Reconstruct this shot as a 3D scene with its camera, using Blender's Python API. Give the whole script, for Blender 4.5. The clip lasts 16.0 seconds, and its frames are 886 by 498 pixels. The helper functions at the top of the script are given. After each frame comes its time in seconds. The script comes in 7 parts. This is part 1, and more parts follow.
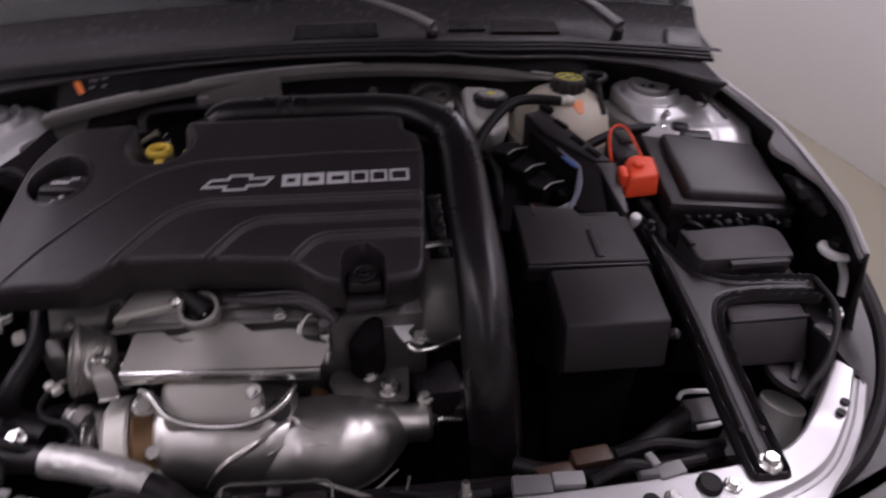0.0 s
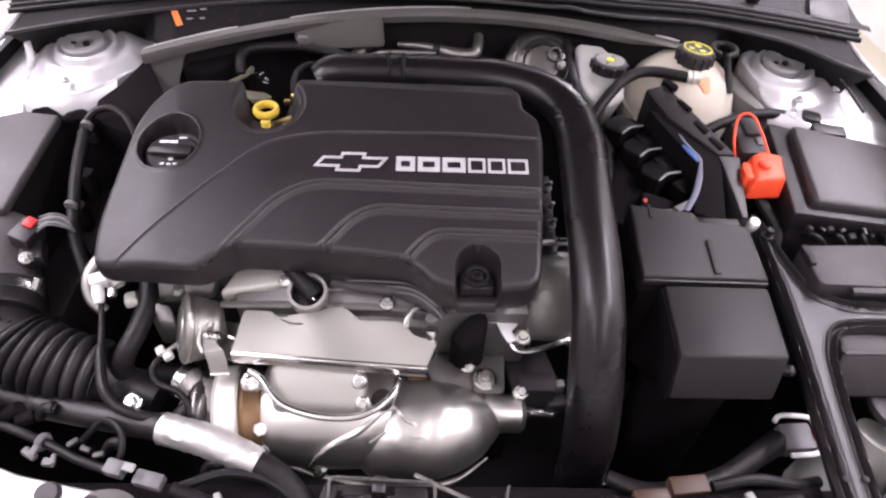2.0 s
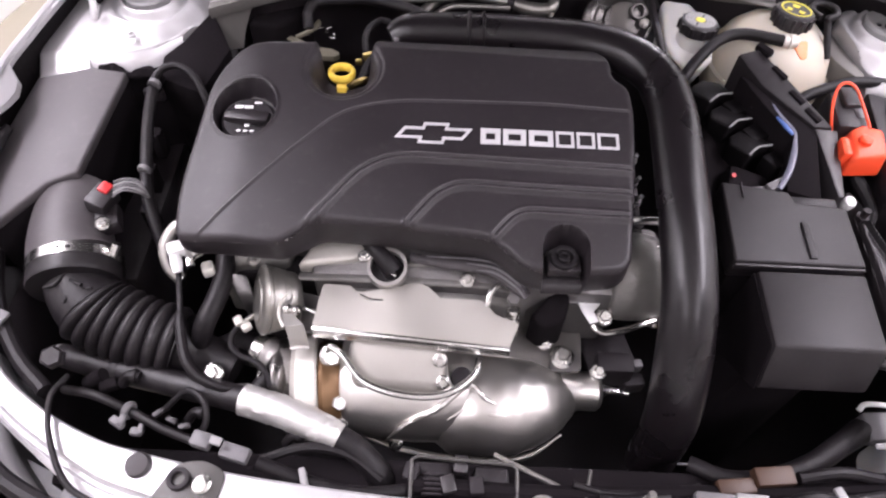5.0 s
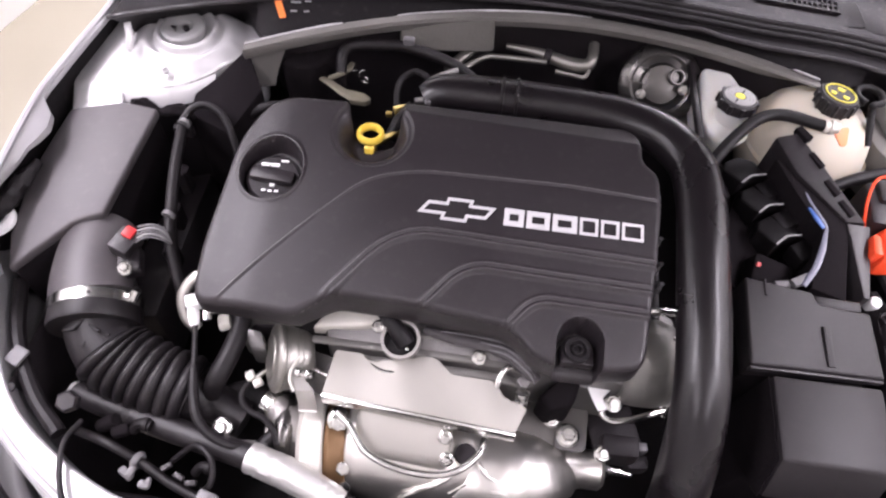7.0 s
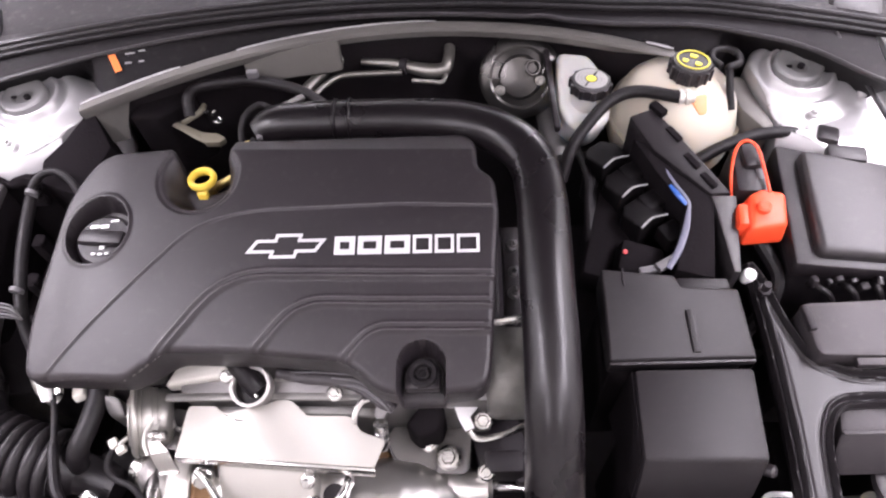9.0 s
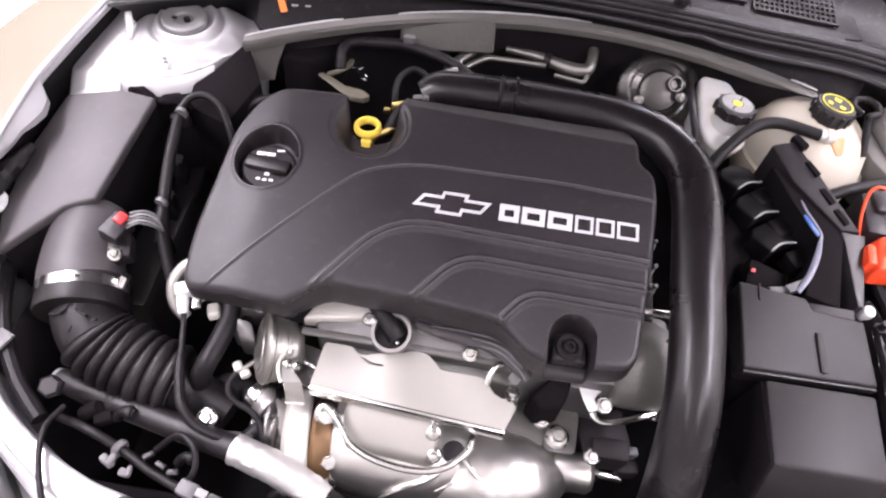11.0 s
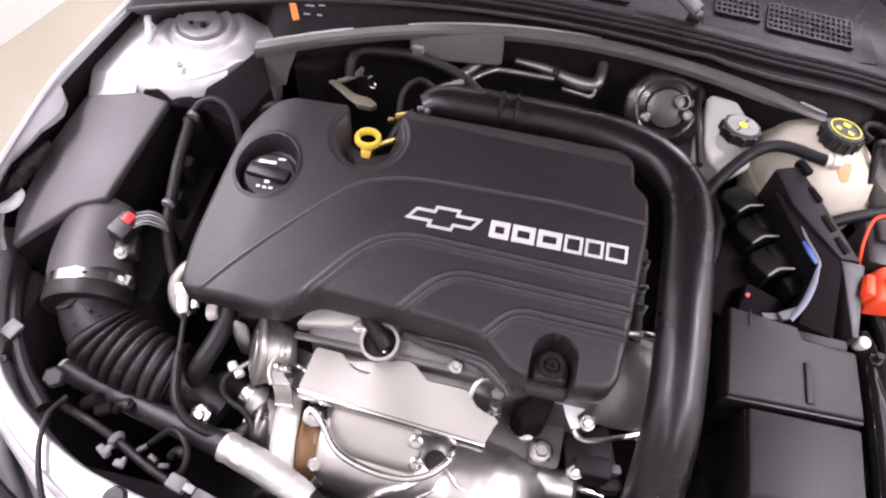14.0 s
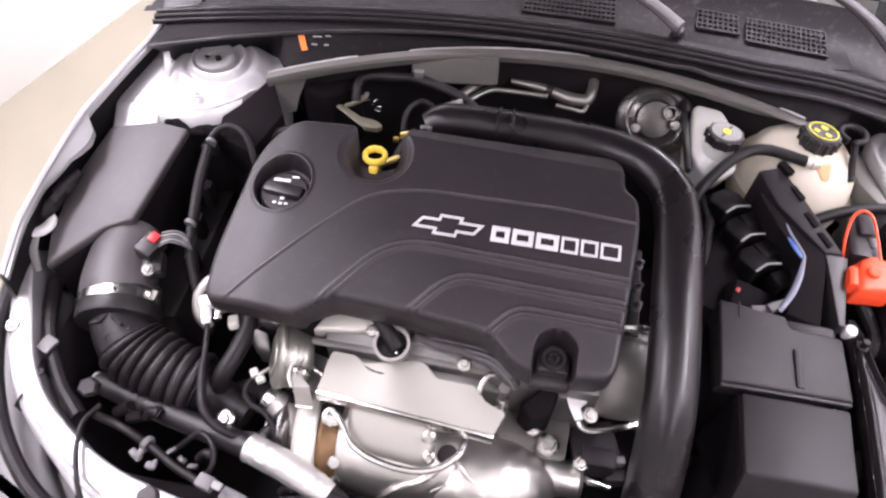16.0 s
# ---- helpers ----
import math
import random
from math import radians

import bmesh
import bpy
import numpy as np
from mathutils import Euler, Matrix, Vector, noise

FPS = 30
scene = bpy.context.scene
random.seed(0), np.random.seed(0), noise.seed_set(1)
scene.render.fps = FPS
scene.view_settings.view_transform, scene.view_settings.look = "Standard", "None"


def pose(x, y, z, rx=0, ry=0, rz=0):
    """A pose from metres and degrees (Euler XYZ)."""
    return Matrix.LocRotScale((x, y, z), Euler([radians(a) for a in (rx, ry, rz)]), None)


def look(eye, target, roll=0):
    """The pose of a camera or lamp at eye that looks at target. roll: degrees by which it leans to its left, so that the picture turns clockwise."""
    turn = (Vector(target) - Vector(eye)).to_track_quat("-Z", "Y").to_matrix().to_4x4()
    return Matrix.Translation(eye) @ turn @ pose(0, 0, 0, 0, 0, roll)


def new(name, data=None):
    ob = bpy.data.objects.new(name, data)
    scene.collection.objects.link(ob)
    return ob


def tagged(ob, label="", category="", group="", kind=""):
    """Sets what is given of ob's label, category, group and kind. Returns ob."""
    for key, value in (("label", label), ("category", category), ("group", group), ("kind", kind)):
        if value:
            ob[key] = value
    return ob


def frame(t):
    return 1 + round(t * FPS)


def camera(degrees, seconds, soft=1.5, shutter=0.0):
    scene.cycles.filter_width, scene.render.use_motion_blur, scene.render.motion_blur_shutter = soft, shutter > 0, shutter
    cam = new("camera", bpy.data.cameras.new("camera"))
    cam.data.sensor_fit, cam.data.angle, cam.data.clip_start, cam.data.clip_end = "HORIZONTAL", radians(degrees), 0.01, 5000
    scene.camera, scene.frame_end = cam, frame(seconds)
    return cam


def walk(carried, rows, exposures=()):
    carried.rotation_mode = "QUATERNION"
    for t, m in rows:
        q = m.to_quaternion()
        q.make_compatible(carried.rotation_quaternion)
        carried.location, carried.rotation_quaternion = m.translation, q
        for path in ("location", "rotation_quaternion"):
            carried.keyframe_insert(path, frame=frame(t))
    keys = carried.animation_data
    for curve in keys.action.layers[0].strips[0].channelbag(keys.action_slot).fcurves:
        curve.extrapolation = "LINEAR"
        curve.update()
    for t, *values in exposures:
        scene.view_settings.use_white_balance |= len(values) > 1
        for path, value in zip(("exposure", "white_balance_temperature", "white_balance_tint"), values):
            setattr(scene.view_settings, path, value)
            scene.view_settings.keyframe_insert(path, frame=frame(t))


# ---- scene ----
cam = camera(66.0, 16.0, soft=2.2, shutter=0.5)
PATH = [
    (0, (0.071, -0.096, 1.457), (0.240, 1.455, 0.205), 0.2),
    (0.5, (0.058, -0.047, 1.523), (0.113, 1.361, 0.103), 4.8),
    (1, (0.023, 0.02, 1.605), (0.019, 1.359, 0.12), 1.5),
    (1.5, (-0.015, 0.025, 1.555), (0.048, 1.311, 0.025), 2.3),
    (2, (-0.026, 0.04, 1.552), (0.038, 1.339, 0.033), 3.4),
    (2.5, (-0.049, 0.059, 1.562), (0.025, 1.356, 0.041), 7.4),
    (3, (-0.049, 0.027, 1.521), (0.015, 1.284, -0.033), 7.7),
    (3.5, (-0.092, 0.026, 1.494), (-0.044, 1.266, -0.075), 6.8),
    (4, (-0.095, 0.044, 1.494), (-0.048, 1.278, -0.079), 5.2),
    (4.5, (-0.083, 0.095, 1.551), (-0.06, 1.311, -0.036), 3.2),
    (4.7, (-0.089, 0.093, 1.558), (-0.088, 1.276, -0.054), 2.2),
    (6.8, (-0.117, 0.193, 1.622), (-0.161, 1.27, -0.062), 6.0),
    (7, (-0.107, 0.203, 1.632), (-0.161, 1.279, -0.053), 4.8),
    (7.5, (-0.075, 0.224, 1.64), (-0.142, 1.298, -0.046), 2.6),
    (8, (-0.027, 0.234, 1.638), (-0.114, 1.308, -0.047), -0.2),
    (8.5, (0.076, 0.254, 1.628), (-0.017, 1.329, -0.056), -3.7),
    (9, (0.113, 0.26, 1.62), (-0.002, 1.336, -0.062), -6.4),
    (9.5, (0.032, 0.265, 1.629), (-0.072, 1.342, -0.053), -2.2),
    (10, (-0.102, 0.217, 1.613), (-0.148, 1.321, -0.054), 6.3),
    (10.2, (-0.128, 0.181, 1.601), (-0.138, 1.293, -0.061), 8.0),
    (12.5, (-0.035, 0.198, 1.65), (-0.184, 1.316, -0.001), 4.4),
    (13, (-0.059, 0.209, 1.656), (-0.21, 1.309, -0.007), 4.4),
    (13.5, (-0.032, 0.208, 1.638), (-0.188, 1.294, -0.034), 3.4),
    (14, (-0.054, 0.204, 1.642), (-0.192, 1.29, -0.032), 5.3),
    (14.5, (-0.047, 0.212, 1.645), (-0.192, 1.299, -0.028), 4.9),
    (15, (-0.063, 0.217, 1.648), (-0.216, 1.301, -0.026), 4.6),
    (15.5, (-0.058, 0.216, 1.66), (-0.211, 1.323, 0.002), 4.5),
    (16, (-0.04, 0.146, 1.674), (-0.217, 1.298, 0.048), 2.1),
]
EXPOSURES = [(0.0, -2.0, 6200, 31), (0.5, -1.12, 6200, 31), (1.0, -0.68, 6200, 30), (1.5, -0.42, 6200, 28), (2.0, -0.2, 6200, 27), (3.0, 0.15, 6200, 27), (3.5, -0.1, 6200, 26), (4.0, -0.27, 6200, 26), (4.7, -0.17, 6200, 26), (7.0, 0.0, 6200, 26), (9.0, 0.24, 6200, 26), (10.0, 0.3, 6200, 26), (12.5, 0.03, 6200, 26), (16.0, 0.08, 6200, 26)]
walk(cam, [(t, look(eye, target, roll)) for t, eye, target, roll in PATH], EXPOSURES)

# ---- light: two rows of ceiling panels in front of and beside the car, white walls ----
world = bpy.data.worlds.new("room_air")
scene.world = world
world.use_nodes = True
world.node_tree.nodes["Background"].inputs[0].default_value = (0.9, 0.93, 1.0, 1)
world.node_tree.nodes["Background"].inputs[1].default_value = 0.08


def panel_light(x, y, z, sx, sy, watts):
    lamp = bpy.data.lights.new("ceiling_panel_glow", "AREA")
    lamp.shape, lamp.size, lamp.size_y, lamp.energy = "RECTANGLE", sx, sy, watts
    lamp.color = (1.0, 0.985, 0.97)
    ob = new("ceiling_panel_glow", lamp)
    ob.matrix_world = pose(x, y, z)
    return ob


PANELS = [(-1.0, -0.95, 0.45, 1.6), (1.0, -0.95, 0.45, 1.6), (-1.62, 1.0, 0.30, 2.2), (1.72, 0.8, 0.36, 2.2), (-0.95, 2.75, 0.45, 1.2), (1.25, 2.75, 0.45, 1.2)]
WATTS = [19, 22, 106, 100, 26, 95]
for (px, py, psx, psy), w in zip(PANELS, WATTS):
    panel_light(px, py, 2.86, psx, psy, w)


# ---- materials ----
def material(name, colour, rough=0.5, metal=0.0, grain=0.0, grain_size=400.0, vary=0.15, vary_size=14.0, spread=0.1, coat=0.0, dust=0.0, sss=0.0, shine=0.5):
    """A surface with a fine grain in its relief and slow variation in colour and gloss."""
    m = bpy.data.materials.new(name)
    m.use_nodes = True
    nt = m.node_tree
    b = nt.nodes["Principled BSDF"]
    tc = nt.nodes.new("ShaderNodeTexCoord")
    big = nt.nodes.new("ShaderNodeTexNoise")
    big.inputs["Scale"].default_value, big.inputs["Detail"].default_value = vary_size, 5
    nt.links.new(tc.outputs["Object"], big.inputs["Vector"])
    mix = nt.nodes.new("ShaderNodeMix")
    mix.data_type = "RGBA"
    lo = tuple(max(0, c * (1 - vary)) for c in colour) + (1,)
    hi = tuple(min(1, c * (1 + vary)) for c in colour) + (1,)
    mix.inputs["A"].default_value, mix.inputs["B"].default_value = lo, hi
    nt.links.new(big.outputs["Fac"], mix.inputs["Factor"])
    out = mix.outputs["Result"]
    fine = nt.nodes.new("ShaderNodeTexNoise")
    fine.inputs["Scale"].default_value, fine.inputs["Detail"].default_value = grain_size, 3
    nt.links.new(tc.outputs["Object"], fine.inputs["Vector"])
    if dust:
        ramp = nt.nodes.new("ShaderNodeMapRange")
        ramp.inputs["From Min"].default_value, ramp.inputs["From Max"].default_value = 0.55, 0.8
        ramp.inputs["To Max"].default_value = dust
        speck = nt.nodes.new("ShaderNodeTexNoise")
        speck.inputs["Scale"].default_value, speck.inputs["Detail"].default_value = 90, 8
        nt.links.new(tc.outputs["Object"], speck.inputs["Vector"])
        nt.links.new(speck.outputs["Fac"], ramp.inputs["Value"])
        dm = nt.nodes.new("ShaderNodeMix")
        dm.data_type = "RGBA"
        dm.inputs["B"].default_value = (0.33, 0.31, 0.28, 1)
        nt.links.new(ramp.outputs["Result"], dm.inputs["Factor"])
        nt.links.new(out, dm.inputs["A"])
        out = dm.outputs["Result"]
    nt.links.new(out, b.inputs["Base Color"])
    rr = nt.nodes.new("ShaderNodeMapRange")
    rr.inputs["To Min"].default_value, rr.inputs["To Max"].default_value = max(0.03, rough - spread), min(1, rough + spread)
    nt.links.new(big.outputs["Fac"], rr.inputs["Value"])
    nt.links.new(rr.outputs["Result"], b.inputs["Roughness"])
    b.inputs["Metallic"].default_value = metal
    b.inputs["Coat Weight"].default_value = coat
    b.inputs["Specular IOR Level"].default_value = shine
    if sss:
        b.inputs["Subsurface Weight"].default_value = sss
        b.inputs["Subsurface Radius"].default_value = (0.02, 0.014, 0.008)
    if grain:
        bump = nt.nodes.new("ShaderNodeBump")
        bump.inputs["Strength"].default_value, bump.inputs["Distance"].default_value = grain, 0.0012
        nt.links.new(fine.outputs["Fac"], bump.inputs["Height"])
        nt.links.new(bump.outputs["Normal"], b.inputs["Normal"])
    return m


COVER = material("textured_black_cover_plastic", (0.017, 0.0136, 0.01564), 0.44, shine=0.42, grain=0.22, grain_size=900, vary=0.12, dust=0.03)
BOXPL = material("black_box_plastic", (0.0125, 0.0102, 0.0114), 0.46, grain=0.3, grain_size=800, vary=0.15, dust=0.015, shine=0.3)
COWLPL = material("faded_black_cowl_plastic", (0.0105, 0.0084, 0.00966), 0.5, shine=0.2, grain=0.3, grain_size=500, vary=0.2, dust=0.12)
RELAYPL = material("grey_relay_box_plastic", (0.040, 0.035, 0.037), 0.5, shine=0.35, grain=0.25, grain_size=800, vary=0.12, dust=0.04)
# glossless black for dull parts and for sides whose shade is painted
BLACKSHADE = material("dull_black_and_painted_shade", (0.0088, 0.0071, 0.0081), 0.85, grain=0.4, grain_size=250, vary=0.3, shine=0.06)
LIDPL = material("pale_grey_black_plastic", (0.062, 0.0550, 0.0578), 0.5, grain=0.25, grain_size=800, vary=0.12, dust=0.05)
PLASTIC = material("black_moulded_plastic", (0.015, 0.012, 0.0138), 0.42, grain=0.3, grain_size=700, vary=0.2, dust=0.05)
GREYPL = material("grey_black_box_plastic", (0.026, 0.02281, 0.02418), 0.40, grain=0.3, grain_size=800, vary=0.15, dust=0.05)
SMOOTHBLK = material("smooth_black_duct_plastic", (0.009, 0.0072, 0.0083), 0.29, vary=0.2, shine=0.37)
MATTE = material("matt_black_plastic", (0.0085, 0.0068, 0.00782), 0.62, shine=0.16, grain=0.2, grain_size=500, vary=0.2, dust=0.03)
RUBBER = material("black_rubber", (0.008, 0.0064, 0.00736), 0.5, shine=0.25, grain=0.3, grain_size=300, vary=0.25, dust=0.04)
HOSERUB = material("glossy_moulded_rubber", (0.0095, 0.0076, 0.00874), 0.46, shine=0.36, grain=0.15, grain_size=300, vary=0.2, dust=0.03)
LAMPGREY = material("grey_lamp_and_bumper_plastic", (0.13, 0.126, 0.128), 0.45, grain=0.1, grain_size=300, vary=0.08, dust=0.05)
TAN = material("tan_cast_bracket", (0.17, 0.155, 0.115), 0.55, metal=0.3, grain=0.3, grain_size=200, vary=0.2, dust=0.08)
DARK = material("dull_dark_metal", (0.0175, 0.0141, 0.0162), 0.6, shine=0.3, grain=0.3, grain_size=150, vary=0.3)
DRUM = material("dark_plated_drum_steel", (0.115, 0.109, 0.105), 0.28, metal=0.9, grain=0.1, grain_size=100, vary=0.2)
GLOSSBLK = material("gloss_black_paint", (0.015, 0.0125, 0.0138), 0.34, shine=0.35, vary=0.2, coat=0.0, grain=0.06, grain_size=80)
SILVER = material("silver_body_paint", (0.50, 0.49, 0.50), 0.34, metal=0.5, grain=0.05, grain_size=500, vary=0.07, coat=0.3, dust=0.05)
GALV = material("seam_sealed_silver_steel", (0.55, 0.54, 0.545), 0.34, metal=0.35, grain=0.12, grain_size=60, vary=0.14, coat=0.2, dust=0.08)
ZINC = material("dull_zinc_plated_steel", (0.42, 0.405, 0.38), 0.40, metal=1.0, grain=0.15, grain_size=120, vary=0.25)
STEEL = material("brushed_steel_sheet", (0.36, 0.345, 0.315), 0.58, metal=0.7, grain=0.12, grain_size=260, vary=0.12, dust=0.03)
ALU = material("pressed_aluminium_shell", (0.62, 0.60, 0.57), 0.33, metal=0.95, grain=0.10, grain_size=45, vary=0.12)
CAST = material("cast_aluminium", (0.17, 0.163, 0.16), 0.45, metal=0.7, grain=0.5, grain_size=260, vary=0.25, dust=0.06)
CASTLT = material("light_cast_housing", (0.33, 0.315, 0.30), 0.42, metal=0.65, grain=0.4, grain_size=300, vary=0.2)
BRIGHT = material("bright_zinc_plated_steel", (0.66, 0.65, 0.63), 0.24, metal=1.0, grain=0.1, grain_size=200, vary=0.15)
BRASS = material("yellow_zinc_brass", (0.55, 0.42, 0.16), 0.3, metal=1.0, vary=0.2)
BRONZE = material("heat_tinted_brown_steel", (0.15, 0.085, 0.04), 0.4, metal=0.6, grain=0.3, grain_size=200, vary=0.4)
FOIL = material("crinkled_foil_sleeve", (0.62, 0.61, 0.59), 0.50, metal=0.85, grain=0.9, grain_size=70, vary=0.12)
MILK = material("milky_translucent_plastic", (0.50, 0.455, 0.375), 0.52, vary=0.06, grain=0.05, grain_size=90, sss=0.35)
MILKGREY = material("greyish_translucent_plastic", (0.58, 0.57, 0.54), 0.38, vary=0.06, grain=0.05, grain_size=90, sss=0.25)
YELLOW = material("yellow_handle_plastic", (0.72, 0.50, 0.06), 0.38, vary=0.08)
YELPRINT = material("yellow_print", (0.70, 0.62, 0.05), 0.5, vary=0.05)
RED = material("orange_red_plastic", (0.85, 0.075, 0.02), 0.42, vary=0.06)
REDDOT = material("dark_red_plastic", (0.55, 0.03, 0.03), 0.4, vary=0.1)
ORANGE = material("orange_print", (0.80, 0.20, 0.04), 0.5, vary=0.08)
PEACH = material("orange_coolant_behind_plastic", (0.74, 0.245, 0.085), 0.4, vary=0.12, sss=0.3)
WHITE = material("white_print", (0.78, 0.77, 0.77), 0.45, vary=0.03)
SILVERPRINT = material("silver_grey_print", (0.62, 0.61, 0.62), 0.4, metal=0.2, vary=0.04)
GREYCON = material("grey_connector_plastic", (0.115, 0.11, 0.114), 0.5, vary=0.12, grain=0.1)
LTCON = material("light_grey_connector_plastic", (0.24, 0.235, 0.235), 0.5, vary=0.1)
# paler cover plastic that stands in for the highlight on the ridges
CRESTGLINT = material("cover_crest_highlight", (0.056, 0.0485, 0.0525), 0.40, shine=0.45, grain=0.15, grain_size=900, vary=0.15)
RIBBON = material("blue_grey_ribbon_edge", (0.11, 0.11, 0.15), 0.34, vary=0.2)
TRAYPL = material("dull_black_tray_plastic", (0.0135, 0.011, 0.0125), 0.5, grain=0.25, grain_size=600, vary=0.2, dust=0.02, shine=0.2)
MODPL = material("dull_black_module_plastic", (0.0045, 0.0036, 0.0042), 0.5, shine=0.22, grain=0.2, grain_size=400, vary=0.25)
CASTMID = material("worn_cast_cover", (0.23, 0.222, 0.21), 0.45, metal=0.65, grain=0.6, grain_size=220, vary=0.35, dust=0.05)
TABSTEEL = material("grey_painted_tab_steel", (0.062, 0.059, 0.055), 0.5, metal=0.2, grain=0.25, grain_size=150, vary=0.2, dust=0.05)
DULLZINC = material("dull_grey_pressed_steel", (0.30, 0.288, 0.265), 0.42, metal=0.85, grain=0.35, grain_size=120, vary=0.35, dust=0.06)
CAPGREY = material("grey_cap_print", (0.27, 0.265, 0.26), 0.45, vary=0.1, grain=0.1)
CREAM = material("pale_cream_cast_flange", (0.60, 0.58, 0.53), 0.45, metal=0.4, grain=0.25, grain_size=200, vary=0.12, dust=0.05)
BROWN = material("brown_connector_plastic", (0.05, 0.024, 0.013), 0.5, vary=0.2)
BLUE = material("blue_tape", (0.015, 0.07, 0.27), 0.4, vary=0.2)
FOAM = material("grey_foam_pad", (0.095, 0.089, 0.080), 0.85, grain=0.5, grain_size=200, vary=0.1)
FLANGE = material("grey_primed_flange", (0.155, 0.147, 0.136), 0.5, metal=0.2, grain=0.15, grain_size=120, vary=0.15)
PAINTWALL = material("white_wall_paint", (0.90, 0.90, 0.89), 0.7, grain=0.15, grain_size=60, vary=0.02, vary_size=2)
CONCRETE = material("beige_sealed_concrete", (0.29, 0.265, 0.205), 0.5, grain=0.2, grain_size=40, vary=0.12, vary_size=3, dust=0.12)
CEILING = material("white_ceiling_paint", (0.8, 0.8, 0.79), 0.8, vary=0.02, vary_size=2)

GLASS = bpy.data.materials.new("windscreen_glass")
GLASS.use_nodes = True
g = GLASS.node_tree.nodes["Principled BSDF"]
g.inputs["Base Color"].default_value, g.inputs["Roughness"].default_value = (0.75, 0.8, 0.8, 1), 0.03
g.inputs["Transmission Weight"].default_value, g.inputs["IOR"].default_value = 1.0, 1.45


# ---- mesh builders: each returns a bmesh in world metres ----
def turn_to(axis):
    return Vector(axis).to_track_quat("Z", "Y").to_matrix().to_4x4()


def bevelled(bm, width, seg=2, angle=35):
    if width > 0:
        edges = [e for e in bm.edges if len(e.link_faces) == 2 and e.calc_face_angle(0) > radians(angle)]
        bmesh.ops.bevel(bm, geom=edges, offset=width, segments=seg, profile=0.5, affect="EDGES", clamp_overlap=True)
    return bm


def box(x, y, z, sx, sy, sz, bev=0.003, rx=0, ry=0, rz=0, seg=2):
    """A rounded block whose middle is at x, y, z."""
    bm = bmesh.new()
    bmesh.ops.create_cube(bm, size=1, matrix=Matrix.Diagonal((sx, sy, sz, 1)))
    bevelled(bm, min(bev, 0.45 * min(sx, sy, sz)), seg)
    bm.transform(pose(x, y, z, rx, ry, rz))
    return bm


def wedge(corners, z0, bev=0.004, seg=2):
    """A block on z0 whose top has the given corners (x, y, z), counter-clockwise; z0 may be a list of the base's corners."""
    bm = bmesh.new()
    base = [(x, y, z0) for x, y, _ in corners] if not isinstance(z0, list) else z0
    lo, hi = [bm.verts.new(p) for p in base], [bm.verts.new(p) for p in corners]
    bm.faces.new(hi)
    bm.faces.new(lo[::-1])
    n = len(hi)
    for i in range(n):
        bm.faces.new((lo[i], lo[(i + 1) % n], hi[(i + 1) % n], hi[i]))
    bmesh.ops.recalc_face_normals(bm, faces=bm.faces)
    return bevelled(bm, bev, seg)


def rounded(corners, r=0.01, n=5):
    """A closed outline with its corners (x, y[, r]) rounded off."""
    out, m = [], len(corners)
    for i in range(m):
        a, b, c = Vector(corners[i - 1][:2]), Vector(corners[i][:2]), Vector(corners[(i + 1) % m][:2])
        rad = corners[i][2] if len(corners[i]) > 2 else r
        k = min(rad, 0.45 * (a - b).length, 0.45 * (c - b).length)
        p, q = b + (a - b).normalized() * k, b + (c - b).normalized() * k
        for j in range(n + 1):
            t = j / n
            out.append(tuple(p.lerp(b, t).lerp(b.lerp(q, t), t)))
    return out


def slab(outline, z0, z1, bev=0.002, seg=2, m=None):
    """An outline in the plane, drawn up from z0 to z1."""
    bm = bmesh.new()
    f = bm.faces.new([bm.verts.new((x, y, z0)) for x, y in outline])
    if f.normal.z > 0 or f.calc_area() and f.normal.z >= 0:
        pass
    ext = bmesh.ops.extrude_face_region(bm, geom=[f])
    for v in ext["geom"]:
        if isinstance(v, bmesh.types.BMVert):
            v.co.z = z1
    bmesh.ops.recalc_face_normals(bm, faces=bm.faces)
    bevelled(bm, bev, seg)
    if m is not None:
        bm.transform(m)
    return bm


def glide(points, n=6):
    """A smooth line through the points."""
    p = [Vector(q) for q in points]
    p = [2 * p[0] - p[1]] + p + [2 * p[-1] - p[-2]]
    out = []
    for i in range(1, len(p) - 2):
        for j in range(n):
            t = j / n
            a, b, c, d = p[i - 1], p[i], p[i + 1], p[i + 2]
            out.append(0.5 * (2 * b + (c - a) * t + (2 * a - 5 * b + 4 * c - d) * t * t + (3 * b - a - 3 * c + d) * t ** 3))
    return out + [p[-2]]


